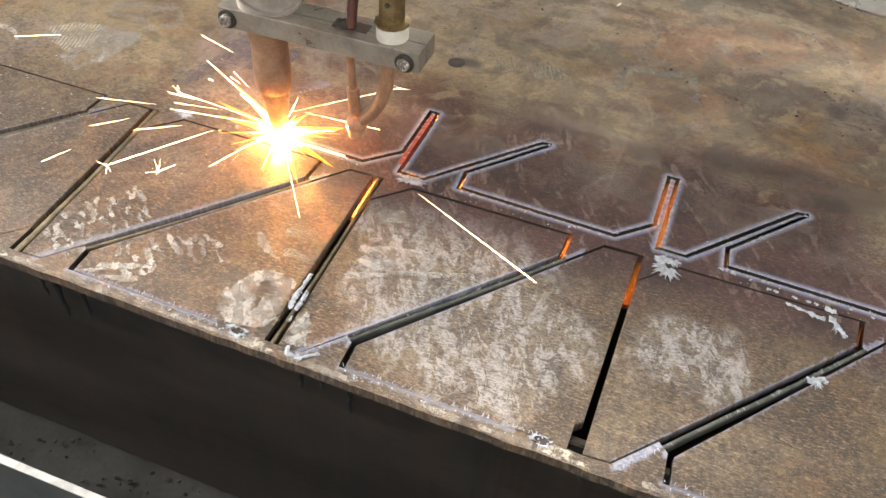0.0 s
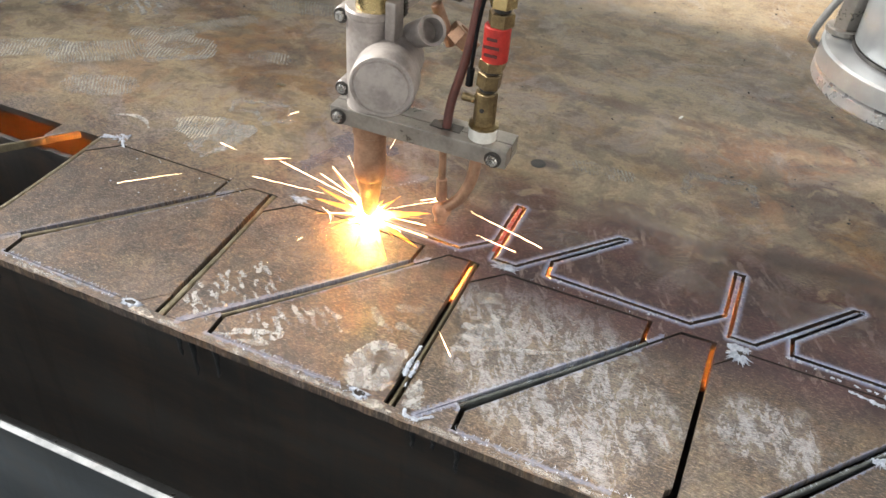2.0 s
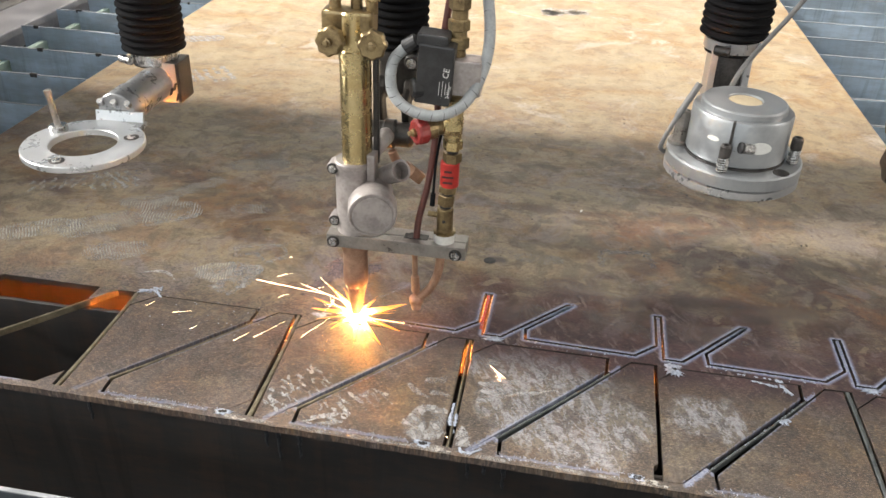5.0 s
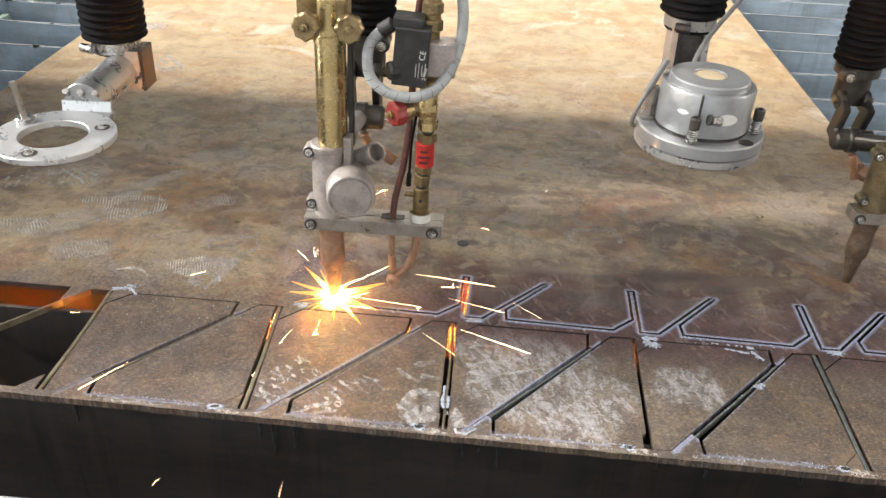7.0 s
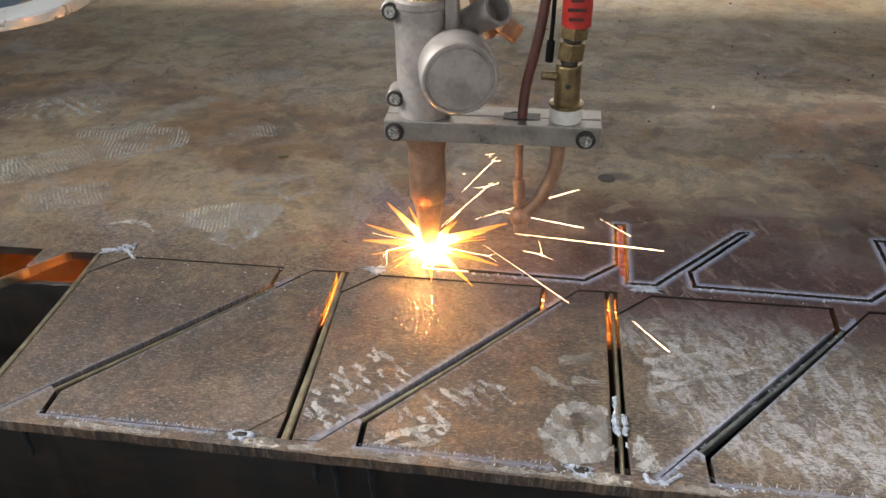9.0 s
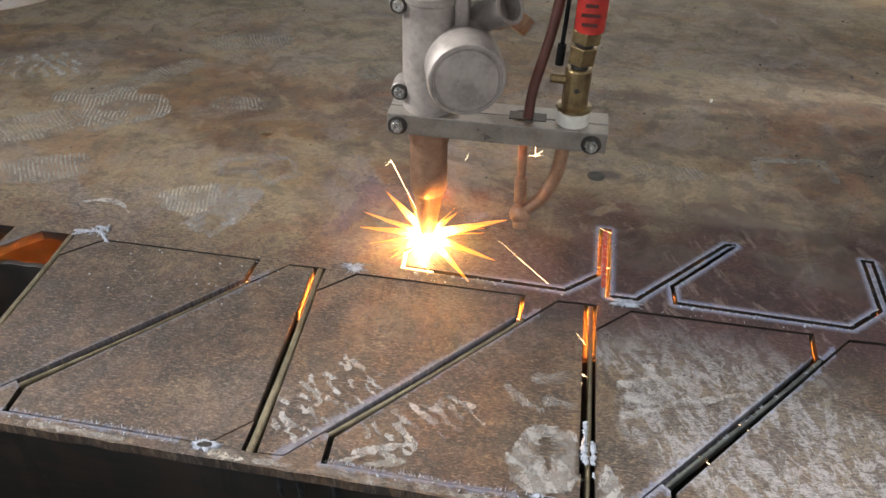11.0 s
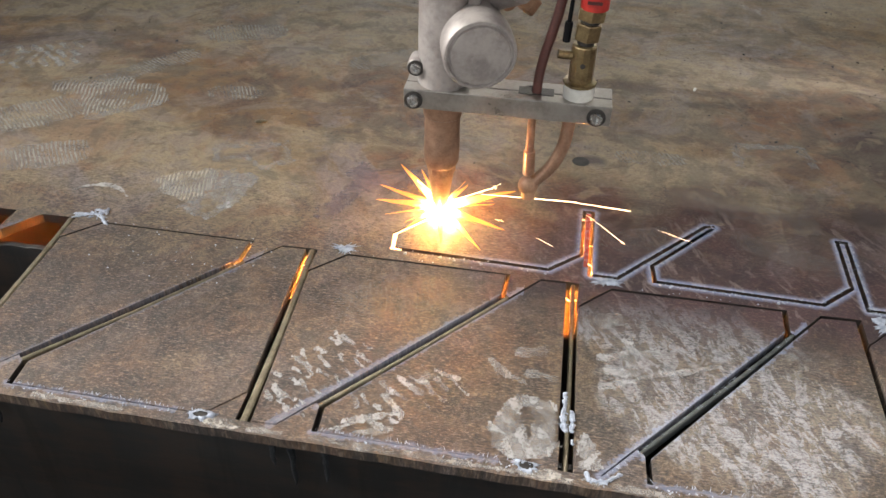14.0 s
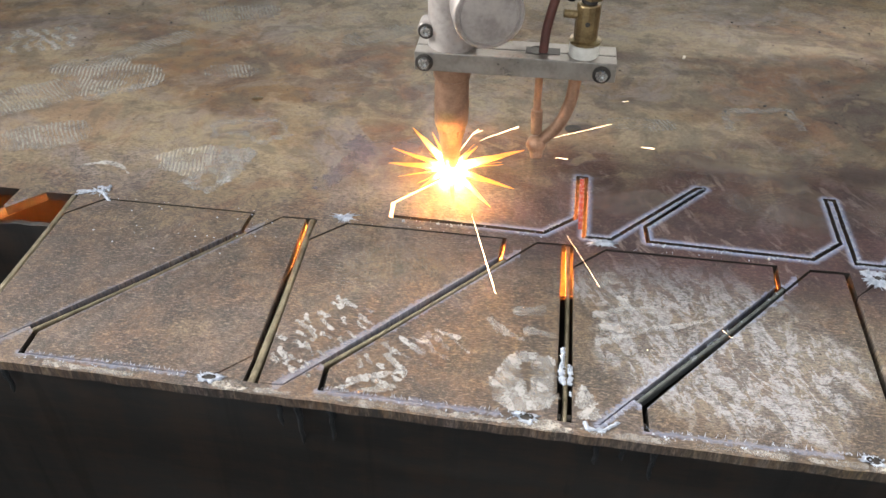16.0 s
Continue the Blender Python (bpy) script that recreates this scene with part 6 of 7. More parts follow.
    part("bar_hole", turned([(0.0058, 0), (0.0070, 0), (0.0070, 0.0006), (0.0058, 0.0006)], Matrix.Translation((0.066, -0.004, 0.1225)), 20, True), DARK, t)
    part("thin_tube", sweep(smooth_line([(0.0688, -0.007, 0.108), (0.0690, -0.006, 0.091), (0.0695, -0.006, 0.070)], 5), 0.0031, 12), COPPER, t, "brown burnt igniter tube", True)
    part("tube_coupling", rod(0.0047, (0.0694, -0.0060, 0.073), (0.0704, -0.0058, 0.051), 16, 0.0008), COPPER, t)
    part("bent_tube", sweep(smooth_line([(0.0965, -0.003, 0.110), (0.0965, -0.0035, 0.094), (0.0940, -0.005, 0.076), (0.0865, -0.005, 0.0575), (0.0745, -0.005, 0.0435)], 7), 0.0050, 14), COPPER, t, "brown bent gas tube", True)
    ball = bmesh.new()
    bmesh.ops.create_icosphere(ball, subdivisions=3, radius=0.0082, matrix=Matrix.Translation((0.0712, -0.0055, 0.0402)))
    add_rod(ball, 0.0062, (0.0712, -0.0055, 0.0422), (0.0722, -0.0102, 0.0297), 16, 0.001, 0.0052)
    part("igniter_tip", ball, COPPER, t, "burnt igniter tip", True)
    # the flame
    flame(t)
    return t


def flame(t):
    rng = random.Random(5)
    core = bmesh.new()
    bmesh.ops.create_uvsphere(core, u_segments=32, v_segments=12, radius=0.0072, matrix=Matrix.Translation((0, -0.001, 0.0016)) @ Matrix.Diagonal((1.1, 0.95, 0.10, 1)))
    f = part("flame", core, FLAME_CORE, t, "white-hot cutting flame", True)
    heart = bmesh.new()
    lathe(heart, [(0, 0.0004), (0.0078, 0.0006), (0.0090, 0.0012), (0.0098, 0.0010), (0.0086, 0.0003), (0, 0.0001)], None, 40)
    for k in range(9):
        a, r = 0.7 * k, 0.0052 + 0.0012 * (k % 3)
        bmesh.ops.create_icosphere(heart, subdivisions=2, radius=0.0034, matrix=Matrix.Translation((r * math.cos(a), r * math.sin(a), 0.0022 + 0.0008 * (k % 2))))
    part("flame_heart", heart, HEART, f, smooth=True)
    tip = Vector((0, 0, 0.006))
    spikes = [((0.062, -0.010, 0.036), 0.0062, FLAME_YELLOW), ((-0.026, -0.004, 0.042), 0.0054, FLAME_YELLOW), ((-0.040, -0.006, 0.024), 0.0040, FLAME), ((-0.044, -0.003, 0.008), 0.0052, FLAME),
              ((0.032, -0.038, 0.0015), 0.0046, FLAME_YELLOW), ((0.006, -0.036, 0.0015), 0.0044, FLAME), ((-0.020, -0.024, 0.0015), 0.0036, FLAME), ((0.046, -0.016, 0.003), 0.0046, FLAME),
              ((-0.014, 0.006, 0.032), 0.0038, FLAME), ((0.018, 0.004, 0.024), 0.0042, FLAME), ((0.036, 0.012, 0.010), 0.0036, FLAME)]
    for k in range(13):
        a, l = 2 * math.pi * (k + rng.uniform(-0.4, 0.4)) / 13, rng.uniform(0.016, 0.044)
        spikes.append(((l * math.cos(a), 0.75 * l * math.sin(a), rng.uniform(0.002, 0.014)), rng.uniform(0.0008, 0.0018), FLAME))
    for way, r, m_ in spikes:
        end = Vector((way[0] * 1.22, way[1] * 1.22, way[2] * 1.12)) if way[0] < 0.06 else Vector(way)
        line = [tip.lerp(end, k / 8) + (0.00025 * Vector((rng.uniform(-1, 1), rng.uniform(-1, 1), rng.uniform(-1, 1))) if 0 < k < 8 else Vector()) for k in range(9)]
        part("flame_tongue", sweep(line, lambda q, r=r: max(0.72 * r * (1 - q) ** 0.7, 0.00015), 10), m_, f, smooth=True)
    # Two faint glowing shells, added as the flame's bloom.
    for r, h, m_ in ((0.0210, 0.0180, BLOOM), (0.0310, 0.0300, BLOOM)):
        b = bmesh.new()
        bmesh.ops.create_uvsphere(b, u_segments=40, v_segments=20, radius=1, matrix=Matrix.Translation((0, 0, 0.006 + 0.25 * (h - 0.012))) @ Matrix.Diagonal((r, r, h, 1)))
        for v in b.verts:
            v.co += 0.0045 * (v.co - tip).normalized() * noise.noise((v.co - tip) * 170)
        part("bloom_shell", b, m_, f, smooth=True)
    jet = bmesh.new()
    lathe(jet, [(0, -0.011), (0.0022, -0.012), (0.0030, -0.05), (0.0042, -0.12), (0.0060, -0.235), (0, -0.240)], None, 14)
    part("slag_jet", jet, JET, t, "glowing slag jet under the plate", True)


def ring_head():
    """The spare ring holder on its swivel arm."""
    t = thing("ring_holder", "bare aluminium torch ring on a swivel arm under rubber bellows", "torch holder", "heads of the machine")
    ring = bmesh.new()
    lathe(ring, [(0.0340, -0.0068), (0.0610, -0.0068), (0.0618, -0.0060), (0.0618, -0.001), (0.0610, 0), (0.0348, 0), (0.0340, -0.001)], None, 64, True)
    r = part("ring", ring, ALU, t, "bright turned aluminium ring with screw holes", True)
    for a in (-92, 28):
        p = (0.0475 * math.cos(radians(a)), 0.0475 * math.sin(radians(a)), 0)
        part("counterbore", turned([(0.0, 0.0002), (0.0078, 0.0002), (0.0078, 0.0006), (0.0, 0.0006)], Matrix.Translation(p), 24), DARK, r)
        part("screw", turned([(0, 0.0006), (0.0048, 0.0006), (0.0044, 0.0022), (0.002, 0.0026), (0.0018, 0.0012), (0, 0.0012)], Matrix.Translation(p), 20), BOLT, r, "", True)
    p = (0.0475 * math.cos(radians(150)), 0.0475 * math.sin(radians(150)), 0)
    part("collar", turned([(0, 0), (0.0098, 0), (0.0098, 0.005), (0.0085, 0.0062), (0, 0.0062)], Matrix.Translation(p), 28), BOLT, t, "zinc-plated collar", True)
    part("stud", turned([(0, 0.006), (0.0034, 0.006), (0.0030, 0.038), (0.0040, 0.040), (0.0036, 0.0445), (0, 0.046)], Matrix.Translation(p) @ pose(0, 0, 0, 0, -5, 0), 18), BAR, t, "upright zinc-plated stud", True)
    # arm: a foot on the ring, a bent flange, the swivel barrel and its post
    part("arm_foot", boxed(((0.056, 0.030, 0.005), (0.010, 0.052, -0.003), (0, 0, 4)), bevel=0.0012), ALU_DARK, t, "aluminium arm foot")
    part("bent_flange", boxed(((0.054, 0.0035, 0.015), (0.008, 0.064, 0.003), (-14, 0, 4)), bevel=0.001), ALU, t)
    m, l = along((0.004, 0.066, 0.008), (0.006, 0.163, 0.010))
    barrel = bmesh.new()
    lathe(barrel, [(0, 0), (0.0205, 0), (0.0215, 0.001), (0.0215, 0.034), (0.0200, 0.036), (0.0200, l), (0, l)], m, 40)
    part("swivel_barrel", barrel, ALU_DARK, t, "stained aluminium swivel barrel", True)
    for x in (-0.012, 0.004, 0.020):
        part("screw", rod(0.0038, (x, 0.0655, 0.010 + 0.006), (x, 0.062, 0.022), 14, 0.0006), BOLT, t)
    for z, x in ((0.012, 0.041), (0.000, 0.043), (0.006, 0.036)):
        part("slot", boxed(((0.0012, 0.004, 0.009), (x + 0.003, 0.130, z + 0.006), (0, 20, -10))), DARK, t)
    post = part("post", boxed(((0.040, 0.036, 0.050), (0.014, 0.180, 0.010)), bevel=0.002), DARK, t, "dark square post")
    part("tinted_strip", boxed(((0.021, 0.0022, 0.048), (0.0205, 0.1608, 0.010)), bevel=0.0006), FLAME_TINTED, post, "flat metal strip tinted with the flame's orange light")
    part("hose_clamp", turned([(0.0268, 0.030), (0.0285, 0.030), (0.0285, 0.043), (0.0268, 0.043)], Matrix.Translation((-0.002, 0.182, 0)), 36, True), BOLT, t, "steel band clamp", True)
    part("clamp_screw", rod(0.0052, (-0.034, 0.158, 0.037), (-0.018, 0.153, 0.036), 14, 0.0008), BOLT, t)
    part("neck", rod(0.027, (-0.002, 0.182, 0.028), (-0.002, 0.182, 0.05), 30), RUBBER, t)
    part("bellows", bellows_bm((-0.002, 0.182), 0.0370, 0.044, 0.36), RUBBER, t, "black corrugated rubber bellows", True)
    return t


def flange_head():
    """The round height-sensing head, a drum on a double flange."""
    t = thing("flanged_drum_head", "silver aluminium flanged drum with spring bolts, hung from bellows", "sensor head", "heads of the machine")
    part("lower_flange", turned([(0.020, 0.0028), (0.0595, 0.0028), (0.0615, 0.0048), (0.0615, 0.0115), (0.060, 0.0122), (0.020, 0.0122)], None, 64, True), ALU_DARK, t, "aluminium flange with burn marks", True)
    part("upper_flange", turned([(0.020, 0.0128), (0.060, 0.0128), (0.0615, 0.0136), (0.0615, 0.0250), (0.0600, 0.0262), (0.020, 0.0262)], None, 64, True), ALU_GREY, t, "bright turned aluminium flange", True)
    part("gap_ring", turned([(0.020, 0.0262), (0.0455, 0.0262), (0.0455, 0.0285), (0.020, 0.0285)], None, 48, True), DARK, t)
    part("drum", turned([(0.0345, 0.0285), (0.0440, 0.0285), (0.0448, 0.0295), (0.0448, 0.071), (0.0435, 0.0735), (0.0385, 0.0738), (0.0380, 0.0790), (0.0365, 0.0805), (0.0160, 0.0812), (0.0150, 0.0800), (0.0150, 0.072), (0.034, 0.068), (0.034, 0.0285)], None, 64, True), ALU_GREY, t, "turned aluminium drum with a centre bore", True)
    part("bore_plug", turned([(0, 0.070), (0.0149, 0.070), (0.0149, 0.0795), (0, 0.0797)], None, 36), PLUG, t, "tan disc in the drum's bore", True)
    part("drum_slit", boxed(((0.0022, 0.004, 0.026), (-0.014, -0.0435, 0.062), (0, 0, -18))), DARK, t)
    for a, springy in ((-110, True), (-18, True), (75, True)):
        p = Vector((0.052 * math.cos(radians(a)), 0.052 * math.sin(radians(a)), 0.0262))
        coil = [p + Vector((0.0046 * math.cos(k * 0.7), 0.0046 * math.sin(k * 0.7), 0.0008 + 0.00026 * k)) for k in range(58)]
        s = part("spring", sweep(coil, 0.0009, 6), BOLT, t, "", True)
        part("spring_bolt", turned([(0, 0.0), (0.003, 0.0), (0.003, 0.0155), (0.0050, 0.0158), (0.0052, 0.026), (0.0040, 0.0275), (0.0022, 0.0275), (0.0020, 0.0255), (0, 0.0255)], Matrix.Translation(p), 18), DARK, t, "dark spring-loaded bolt", True)
    p = (0.0535 * math.cos(radians(-48)), 0.0535 * math.sin(radians(-48)), 0.0262)
    part("flange_hole", turned([(0, 0.0), (0.0072, 0.0), (0.0072, 0.0005), (0, 0.0005)], Matrix.Translation(p), 24), DARK, t)
    # side nozzle on the drum
    facing = along((0.0115, -0.0435, 0.051), (0.0150, -0.060, 0.051))[0]
    part("drum_pocket", turned([(0, 0), (0.0082, 0), (0.0082, 0.0006), (0, 0.0006)], Matrix.Translation((0, -0.0010, 0)) @ facing @ Matrix.Diagonal((1.25, 0.72, 1, 1)), 28), INK, t, "pale milled pocket in the drum")
    # The white disc paints the highlight in a small hole of the drum.
    part("drum_notch", turned([(0, 0), (0.0048, 0), (0.0048, 0.0006), (0, 0.0006)], along((-0.0275, -0.0352, 0.0535), (-0.0345, -0.0442, 0.0535))[0] @ Matrix.Diagonal((1.2, 0.5, 1, 1)), 20), INK, t, "small notch, its highlight drawn as a white disc")
    screw = part("drum_screw", rod(0.0050, (0.0062, -0.0475, 0.0505), (-0.0040, -0.0490, 0.0520), 20, 0.0008), BOLT, t, "chromed screw lying across the drum", True)
    part("screw_collar", rod(0.0054, (-0.0036, -0.0489, 0.0519), (-0.0066, -0.0494, 0.0524), 20, 0.0006), PLASTIC, screw, "black collar")
    # terminal with its cable
    q = Vector((0.0515 * math.cos(radians(168)), 0.0515 * math.sin(radians(168)), 0.0262))
    part("terminal", rod(0.0078, q, q + Vector((0.001, 0, 0.034)), 6, 0.0008), BAR, t, "hexagonal terminal post")
    part("terminal_base", rod(0.0105, q, q + Vector((0, 0, 0.004)), 20, 0.0006), BAR, t)
    cable = smooth_line([tuple(q + Vector((0.010, 0.003, 0.062))), tuple(q + Vector((-0.001, -0.004, 0.040))), tuple(q + Vector((-0.012, -0.010, 0.016))), tuple(q + Vector((-0.0165, -0.010, -0.002))), tuple(q + Vector((-0.012, -0.004, -0.010)))], 8)
    part("cable", sweep(cable, lambda f: 0.0032 if f < 0.35 else 0.0022, 10), LEAD, t, "bent grey lead", True)
    lead = smooth_line([(-0.010, 0.043, 0.060), (0.010, 0.085, 0.085), (0.050, 0.115, 0.135), (0.085, 0.12, 0.20)], 8)
    part("lead", sweep(lead, 0.0026, 10), LEAD, t, "thin grey cable", True)
    # the post and bellows
    part("arm", boxed(((0.028, 0.10, 0.016), (0.006, 0.085, 0.036)), bevel=0.002), DARK, t)
    part("post", boxed(((0.028, 0.030, 0.085), (0.006, 0.145, 0.045), (-6, 0, 0)), bevel=0.003), DARK, t, "dark steel post")
    for s in (-1, 1):
        # Only the left strip, towards the flame, takes the tint of its light.
        part("side_strip", boxed(((0.007, 0.034, 0.062), (0.006 + s * 0.0175, 0.145, 0.058), (-6, 0, 0)), bevel=0.001), FLAME_TINTED if s < 0 else ALU_DARK, t)
    part("hose_clamp", turned([(0.0268, 0.084), (0.0285, 0.084), (0.0285, 0.096), (0.0268, 0.096)], Matrix.Translation((0.006, 0.150, 0)), 36, True), ALU_DARK, t, "steel band clamp", True)
    part("clamp_screw", rod(0.0050, (-0.016, 0.119, 0.090), (0.0, 0.115, 0.089), 14, 0.0008), DARK, t)
    part("neck", rod(0.0266, (0.006, 0.150, 0.080), (0.006, 0.150, 0.105), 30), RUBBER, t)
    part("bellows", bellows_bm((0.006, 0.150), 0.0350, 0.098, 0.36), RUBBER, t, "black corrugated rubber bellows", True)
    return t


def gantry():
    t = thing("gantry_beam", "dark blue machine beam that carries the heads over the table", "machine beam")
    # Out of view; the beam's edges are set by the shadow edge on the plate.
    part("beam", boxed(((3.0, 0.150, 0.17), (-0.1, 0.7655, 0.545)), bevel=0.01), BLUE, t)
    part("beam_foot", boxed(((0.30, 0.36, 0.10), (-1.50, 0.66, 0.415)), bevel=0.006), BLUE, t)
    # Slab and box are added to shade the plate, save a lit strip.
    part("shade_slab", boxed(((3.0, 0.350, 0.09), (-0.1, 0.355, 0.507)), bevel=0.006), BLUE, t, "unseen blue slab over the heads, added to shade the plate")
    part("gap_blocker", boxed(((1.66, 0.164, 0.14), (-0.77, 0.611, 0.530)), bevel=0.006), BLUE, t, "unseen blue box added to block the light gap's left part")
    part("head_rail", boxed(((2.9, 0.012, 0.05), (-0.1, 0.173, 0.515)), bevel=0.003), RAIL, t)
    # Unseen boxes added to cast shade behind the heads.
    for x in (-0.449, -0.144, 0.202, 0.413):
        part("shade_box", boxed(((0.110, 0.100, 0.150), (x, 0.119, 0.628)), bevel=0.006), BLUE, t, "unseen blue box added over a head for its shade")
    return t


# ---- motions ----
AXIS = Vector((-0.168, 0.023, 0.0))
TRAVEL = [(0, 0.0520, -0.0125), (1, 0.0441, -0.0130), (2, 0.0355, -0.0135), (3, 0.0262, -0.0130), (4, 0.0165, -0.0128), (5, 0.0072, -0.0125), (5.8, 0.0010, -0.0118), (6.3, -0.0008, -0.0070), (7, -0.0005, 0.0010),
          (8, -0.0004, 0.0088), (8.5, -0.0001, 0.0119), (9, 0.0017, 0.0152), (9.5, 0.0049, 0.0186), (11, 0.0134, 0.0281), (12, 0.0192, 0.0344), (13, 0.0247, 0.0403), (14, 0.0303, 0.0466), (15, 0.0357, 0.0525), (16, 0.0412, 0.0588)]


def travel_at(t):
    for (a, x0, y0), (b, x1, y1) in zip(TRAVEL, TRAVEL[1:]):
        if t <= b:
            f = (t - a) / (b - a)
            return Vector((x0 + f * (x1 - x0), y0 + f * (y1 - y0), 0))
    return Vector((TRAVEL[-1][1], TRAVEL[-1][2], 0))


def spark(k, rng):
    """A flying streak of burning steel; every fourth one bursts at its head."""
    l, r = 0.010 + 0.100 * rng.random() ** 1.6, rng.uniform(0.00009, 0.00024)
    bm = sweep([Vector((0, 0, l * (k / 8 - 0.5))) for k in range(9)], lambda f: r * (0.15 + 1.0 * f ** 0.7) * (1.0 if f < 0.93 else 0.5), 6)
    if k % 4 == 0:
        for _ in range(rng.randint(3, 6)):
            way = Vector((rng.gauss(0, 0.5), rng.gauss(0, 0.5), rng.uniform(-0.2, 1.0))).normalized()
            start = Vector((0, 0, l * 0.48))
            add_rod(bm, 0.00013, start, start + way * rng.uniform(0.003, 0.012), 4, 0, 0.00004)
    ob = part("spark", bm, SPARK)
    return tagged(ob, "short glowing orange spark flying off the cut", "spark", "sparks")


def spark_rows(rng, drift):
    """Flight after flight: out of the flame over the plate, down into it, and back below."""
    rows, t = [], -rng.uniform(0.0, 0.6)
    last = None
    while t < 16.6:
        at = AXIS + travel_at(max(min(t, 16), 0)) + Vector((0, 0, 0.006))
        left = t < 6.5
        a = rng.gauss(170, 35) if left and rng.random() < 0.75 else rng.gauss(20, 60)
        speed = rng.uniform(0.25, 0.9)
        rise = rng.uniform(0.05, 0.6) * speed
        way = Vector((speed * math.cos(radians(a)), speed * math.sin(radians(a)), rise))
        life = rng.uniform(0.22, 0.42)
        fall = (at.z + rise * life + 0.004) / life ** 2
        steps = 4
        for k in range(steps + 1):
            s = life * k / steps
            p = at + way * s - Vector((0, 0, fall * s * s))
            v = way - Vector((0, 0, 2 * fall * s))
            m = Matrix.Translation(p) @ v.to_track_quat("Z", "Y").to_matrix().to_4x4()
            rows.append((t + s, m))
        # return under the plate's skin
        rest = rng.uniform(0.1, 0.9) * (4.0 if t > 9.3 else 1.3)
        p = rows[-1][1].translation.copy()
        q = m.to_quaternion()
        flat = Vector((math.cos(radians(a)), math.sin(radians(a)), 0)).to_track_quat("Z", "Y").to_matrix().to_4x4()
        rows.append((t + life + 0.06, Matrix.Translation((p.x, p.y, -0.0105)) @ flat))
        home = AXIS + travel_at(max(min(t + life + 0.06 + rest, 16), 0))
        rows.append((t + life + 0.06 + rest, Matrix.Translation((home.x, home.y, -0.0105)) @ flat))
        t += life + 0.10 + rest
    inside = [(s, m) for s, m in rows if 0 <= s <= 16]
    before = [m for s, m in rows if s < 0]
    after = [m for s, m in rows if s > 16]
    out, used = [], set()
    for s, m in ([(0.0, before[-1] if before else inside[0][1])] + inside + [(16.0, after[0] if after else inside[-1][1])]):
        f = frame(s)
        if f not in used:
            used.add(f)
            out.append((s, m))
    return out


def pit_spark_rows(rng):
    """Sparks that the jet throws along the slat in the open cell of the table, early on."""
    home = Matrix.Translation((-0.47, 0.06, -0.20))
    rows, t = [(0.0, home)], 1.2 + rng.uniform(0, 0.9)
    while t < 4.2:
        at = Vector((rng.uniform(-0.46, -0.39), rng.uniform(-0.02, 0.03), rng.uniform(-0.05, -0.02)))
        a = rng.gauss(165, 22)
        way = Vector((math.cos(radians(a)), math.sin(radians(a)), rng.uniform(0.05, 0.45))) * rng.uniform(0.15, 0.45)
        life = rng.uniform(0.20, 0.40)
        q = way.to_track_quat("Z", "Y").to_matrix().to_4x4()
        rows.append((t, Matrix.Translation(at - Vector((0, 0, 0.10))) @ q))
        for k in range(3):
            s = 0.10 + life * k / 2
            rows.append((t + s, Matrix.Translation(at + way * (s - 0.10) - Vector((0, 0, 0.8 * (s - 0.10) ** 2))) @ q))
        rows.append((t + life + 0.20, Matrix.Translation(at + way * life - Vector((0, 0, 0.16))) @ q))
        t += life + 0.30 + rng.uniform(0.0, 0.5)
    return rows + [(16.0, rows[-1][1])]


def filler(name, label, a, b, w, material, top, base=-0.0078):
    """A bar that lies in a cut from a to b."""
    a, b = Vector(a), Vector(b)
    side = Vector((-(b - a).y, (b - a).x)).normalized() * w / 2
    loop = [tuple(plan(*(p)).xy) for p in ((a - side), (b - side), (b + side), (a + side))]
    bm = bmesh.new()
    low = [bm.verts.new((x, y, base)) for x, y in loop]
    up = [bm.verts.new((x, y, top)) for x, y in loop]
    bm.faces.new(low[::-1])
    bm.faces.new(up)
    for k in range(4):
        bm.faces.new((low[k], low[(k + 1) % 4], up[(k + 1) % 4], up[k]))
    return tagged(part(name, bm, material), label, "steel strip")


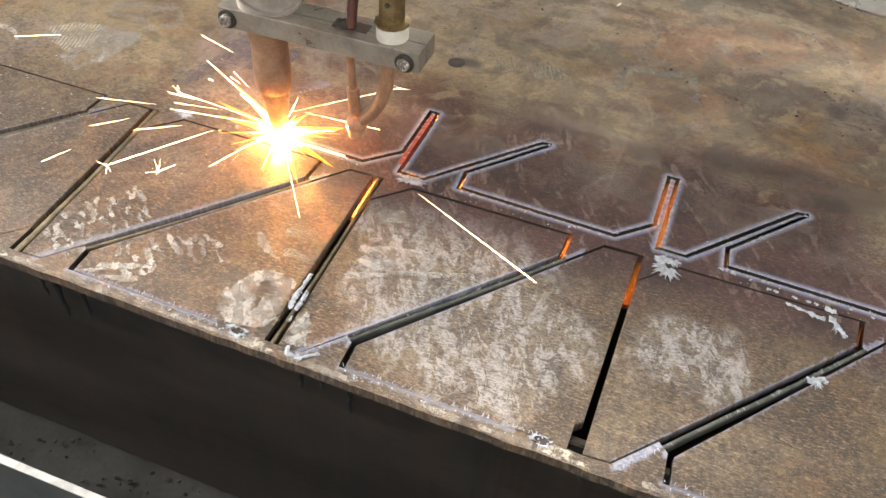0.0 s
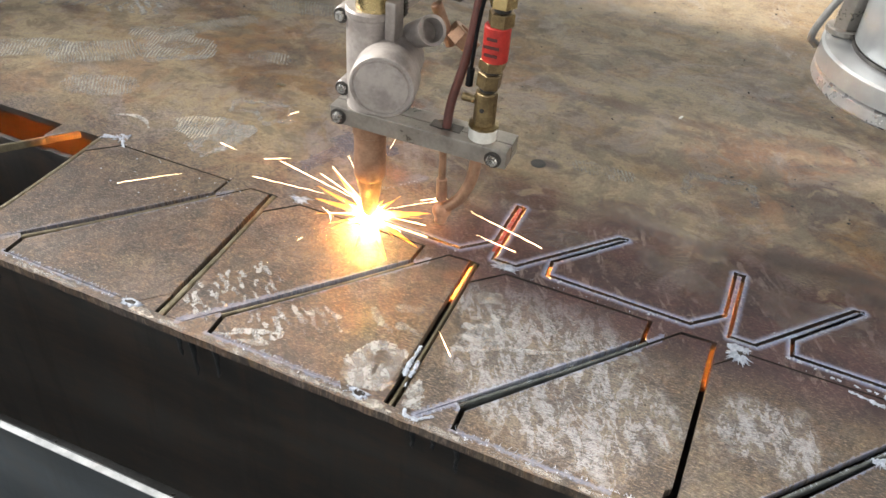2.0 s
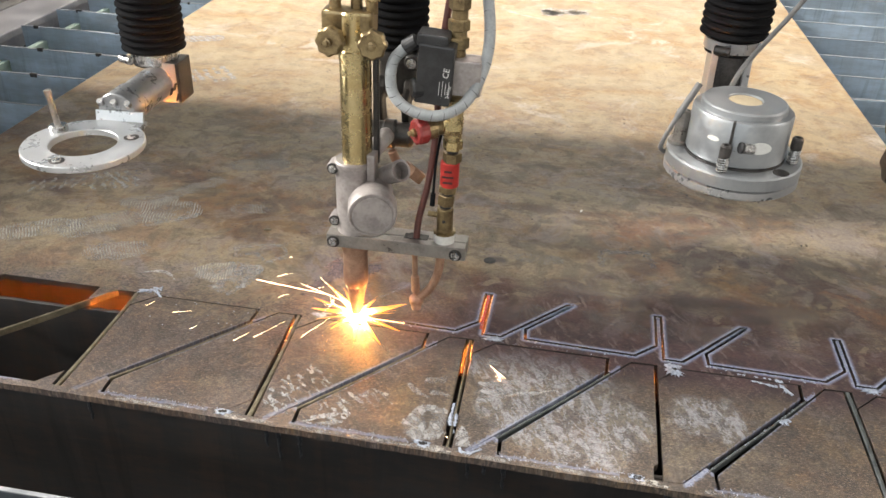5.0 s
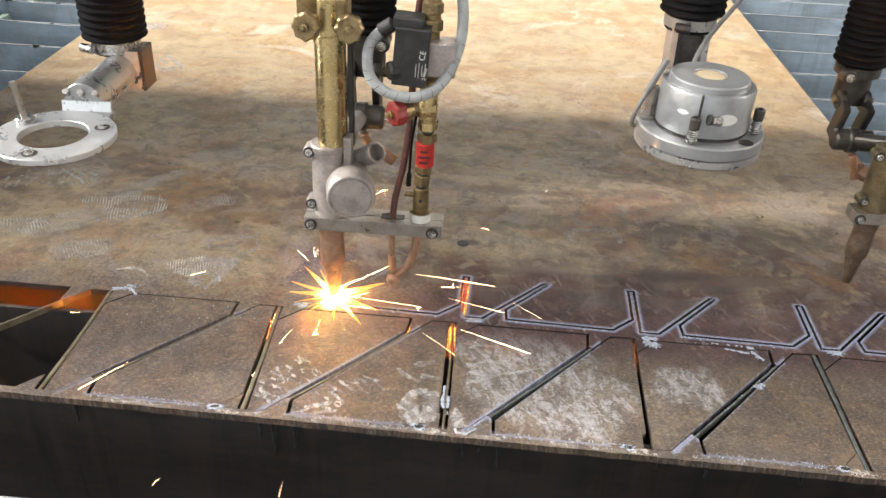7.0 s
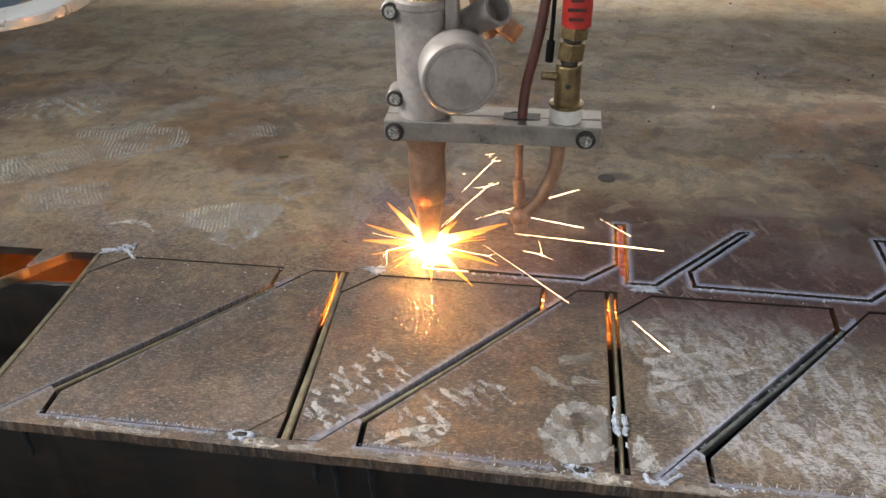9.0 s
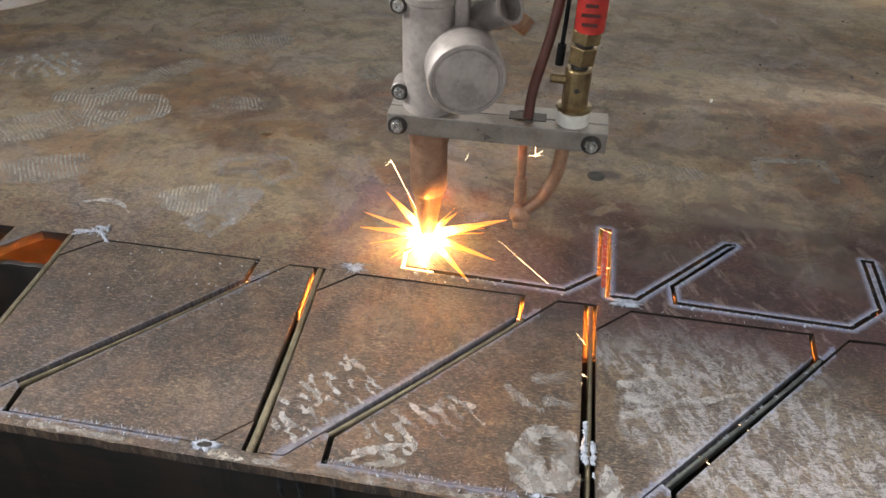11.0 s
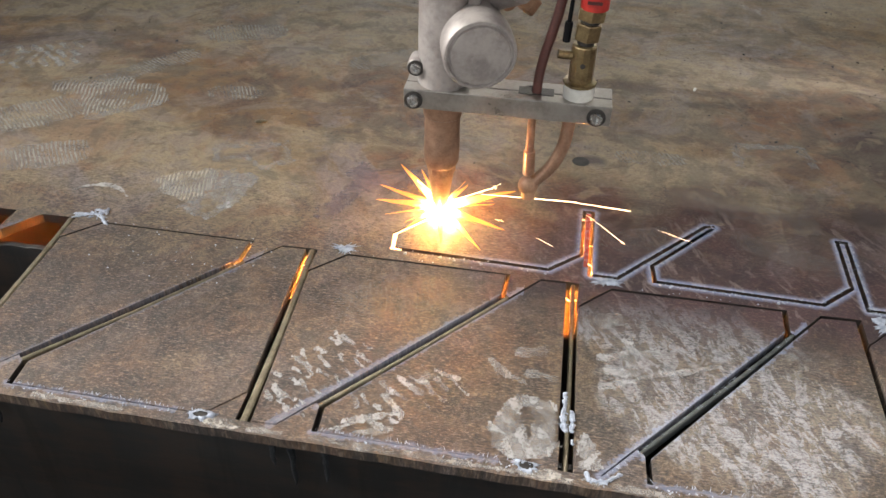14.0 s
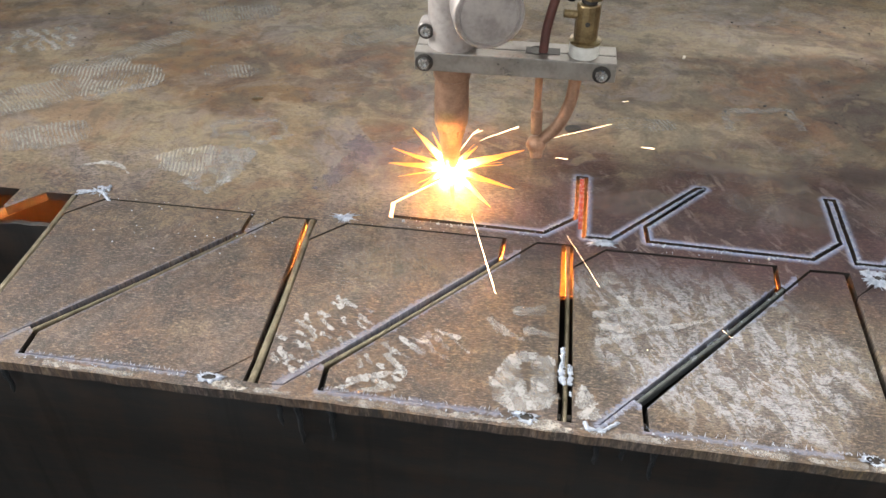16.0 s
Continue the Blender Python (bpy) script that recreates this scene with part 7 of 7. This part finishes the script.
def motions():
    """Keys the heads, the strips of plate not yet cut, the glow in the cut, and the sparks."""
    HEADS[2][0].scale = (0.94, 0.94, 0.88)
    HEADS[3][0].scale = (0.84, 0.84, 0.84)
    for ob, base in HEADS:
        walk(ob, [(t, Matrix.Translation(Vector(base) + Vector((x, y, 0)))) for t, x, y in TRAVEL])
    # the plate ahead of the flame, given up as the flame comes on
    for ob, a, b, t0, t1, gap in STRIPS:
        way = (plan(*b) - plan(*a))
        l = way.length
        way.normalize()
        rows = []
        for t in (0, 1, 2, 3, 4, 5, 5.8, 6.3, 7, 8, 9, 10, 11, 12, 13, 14, 15, 16):
            on = (AXIS + travel_at(t) - plan(*a)).dot(way)
            on = min(max(on, 0.0), l + 0.01) if t0 <= t <= t1 else (0.0 if t < t0 else l + 0.01)
            rows.append((t, Matrix.Translation(way * (on + gap))))
        walk(ob, rows)
    # the glow that follows the flame along the cut
    times = (0, 1, 2, 3, 4, 5, 5.8, 6.3, 7, 8, 9, 10, 11, 12, 13, 14, 15, 16)
    for ob, a, b, l, lag, last in GLOWS:
        way = plan(*b) - plan(*a)
        whole = way.length
        way.normalize()
        rows = []
        for t in times:
            on = (AXIS + travel_at(t) - plan(*a)).dot(way) - lag
            if a == C1 and t >= 5.8:
                on = whole + (t - 5.8) * 0.0055
            if a == C0:
                on = min(max(on, 0.0), whole) if t > 5.5 else 0.0
            if a == E0:
                on = max(on, 0.0) if t > 6.3 else 0.0
            rows.append((t, Matrix.Translation(way * (on - l))))
        walk(ob, rows)
    rng = random.Random(21)
    for k in range(SPARKS):
        walk(spark(k, rng), spark_rows(rng, k))
    for k in range(16):
        walk(spark(k, rng), pit_spark_rows(rng))


def hot_web():
    """The web between two cuts, still red-hot."""
    ob = filler("red_hot_web", "narrow web of plate glowing dull red between two cuts", (-0.0155, 0.018), (-0.0155, 0.089), 0.0034, REDKERF, 0.0003, -0.006)
    return ob


# ---- build ----
hall()
table()
plate()
pieces()
slag()
marks()
hot_web()
second = torch_head("idle_torch", "idle brass cutting torch with dark oily joints, no flame", (-0.026, 0.105, 0.276), False)
HEADS = [(torch(), AXIS), (ring_head(), (-0.4465, -0.0178, 0.2135)), (flange_head(), (0.1955, -0.0430, 0.2590)), (second, (0.418, 0.035, 0.064)), (gantry(), (0, 0, 0))]
STRIPS = []
SPARKS = 64
for a, b, t0, t1 in ((C1, C0, 0, 5.8), (C0, E0, 5.8, 7.0), (E0, E1, 7.0, 16)):
    l = (Vector(b) - Vector(a)).length
    STRIPS.append((filler("uncut_strip", "strip of brown plate not yet cut through", a, b, 0.0037, PLATE, -0.0001), a, b, t0, t1, 0.0))
GLOWS = []
for a, b, l, lag, last in ((C1, C0, 0.052, 0.004, 0), (C0, E0, 0.017, 0.0, 0), (E0, E1, 0.034, 0.004, 0), (E0, E1, 0.034, 0.036, 0)):
    way = (Vector(b) - Vector(a)).normalized()
    GLOWS.append((filler("hot_kerf", "white-hot glowing metal in the fresh cut", a, tuple(Vector(a) + way * l), 0.0028, HOTKERF, -0.0010, -0.0075), a, b, l, lag, last))
motions()
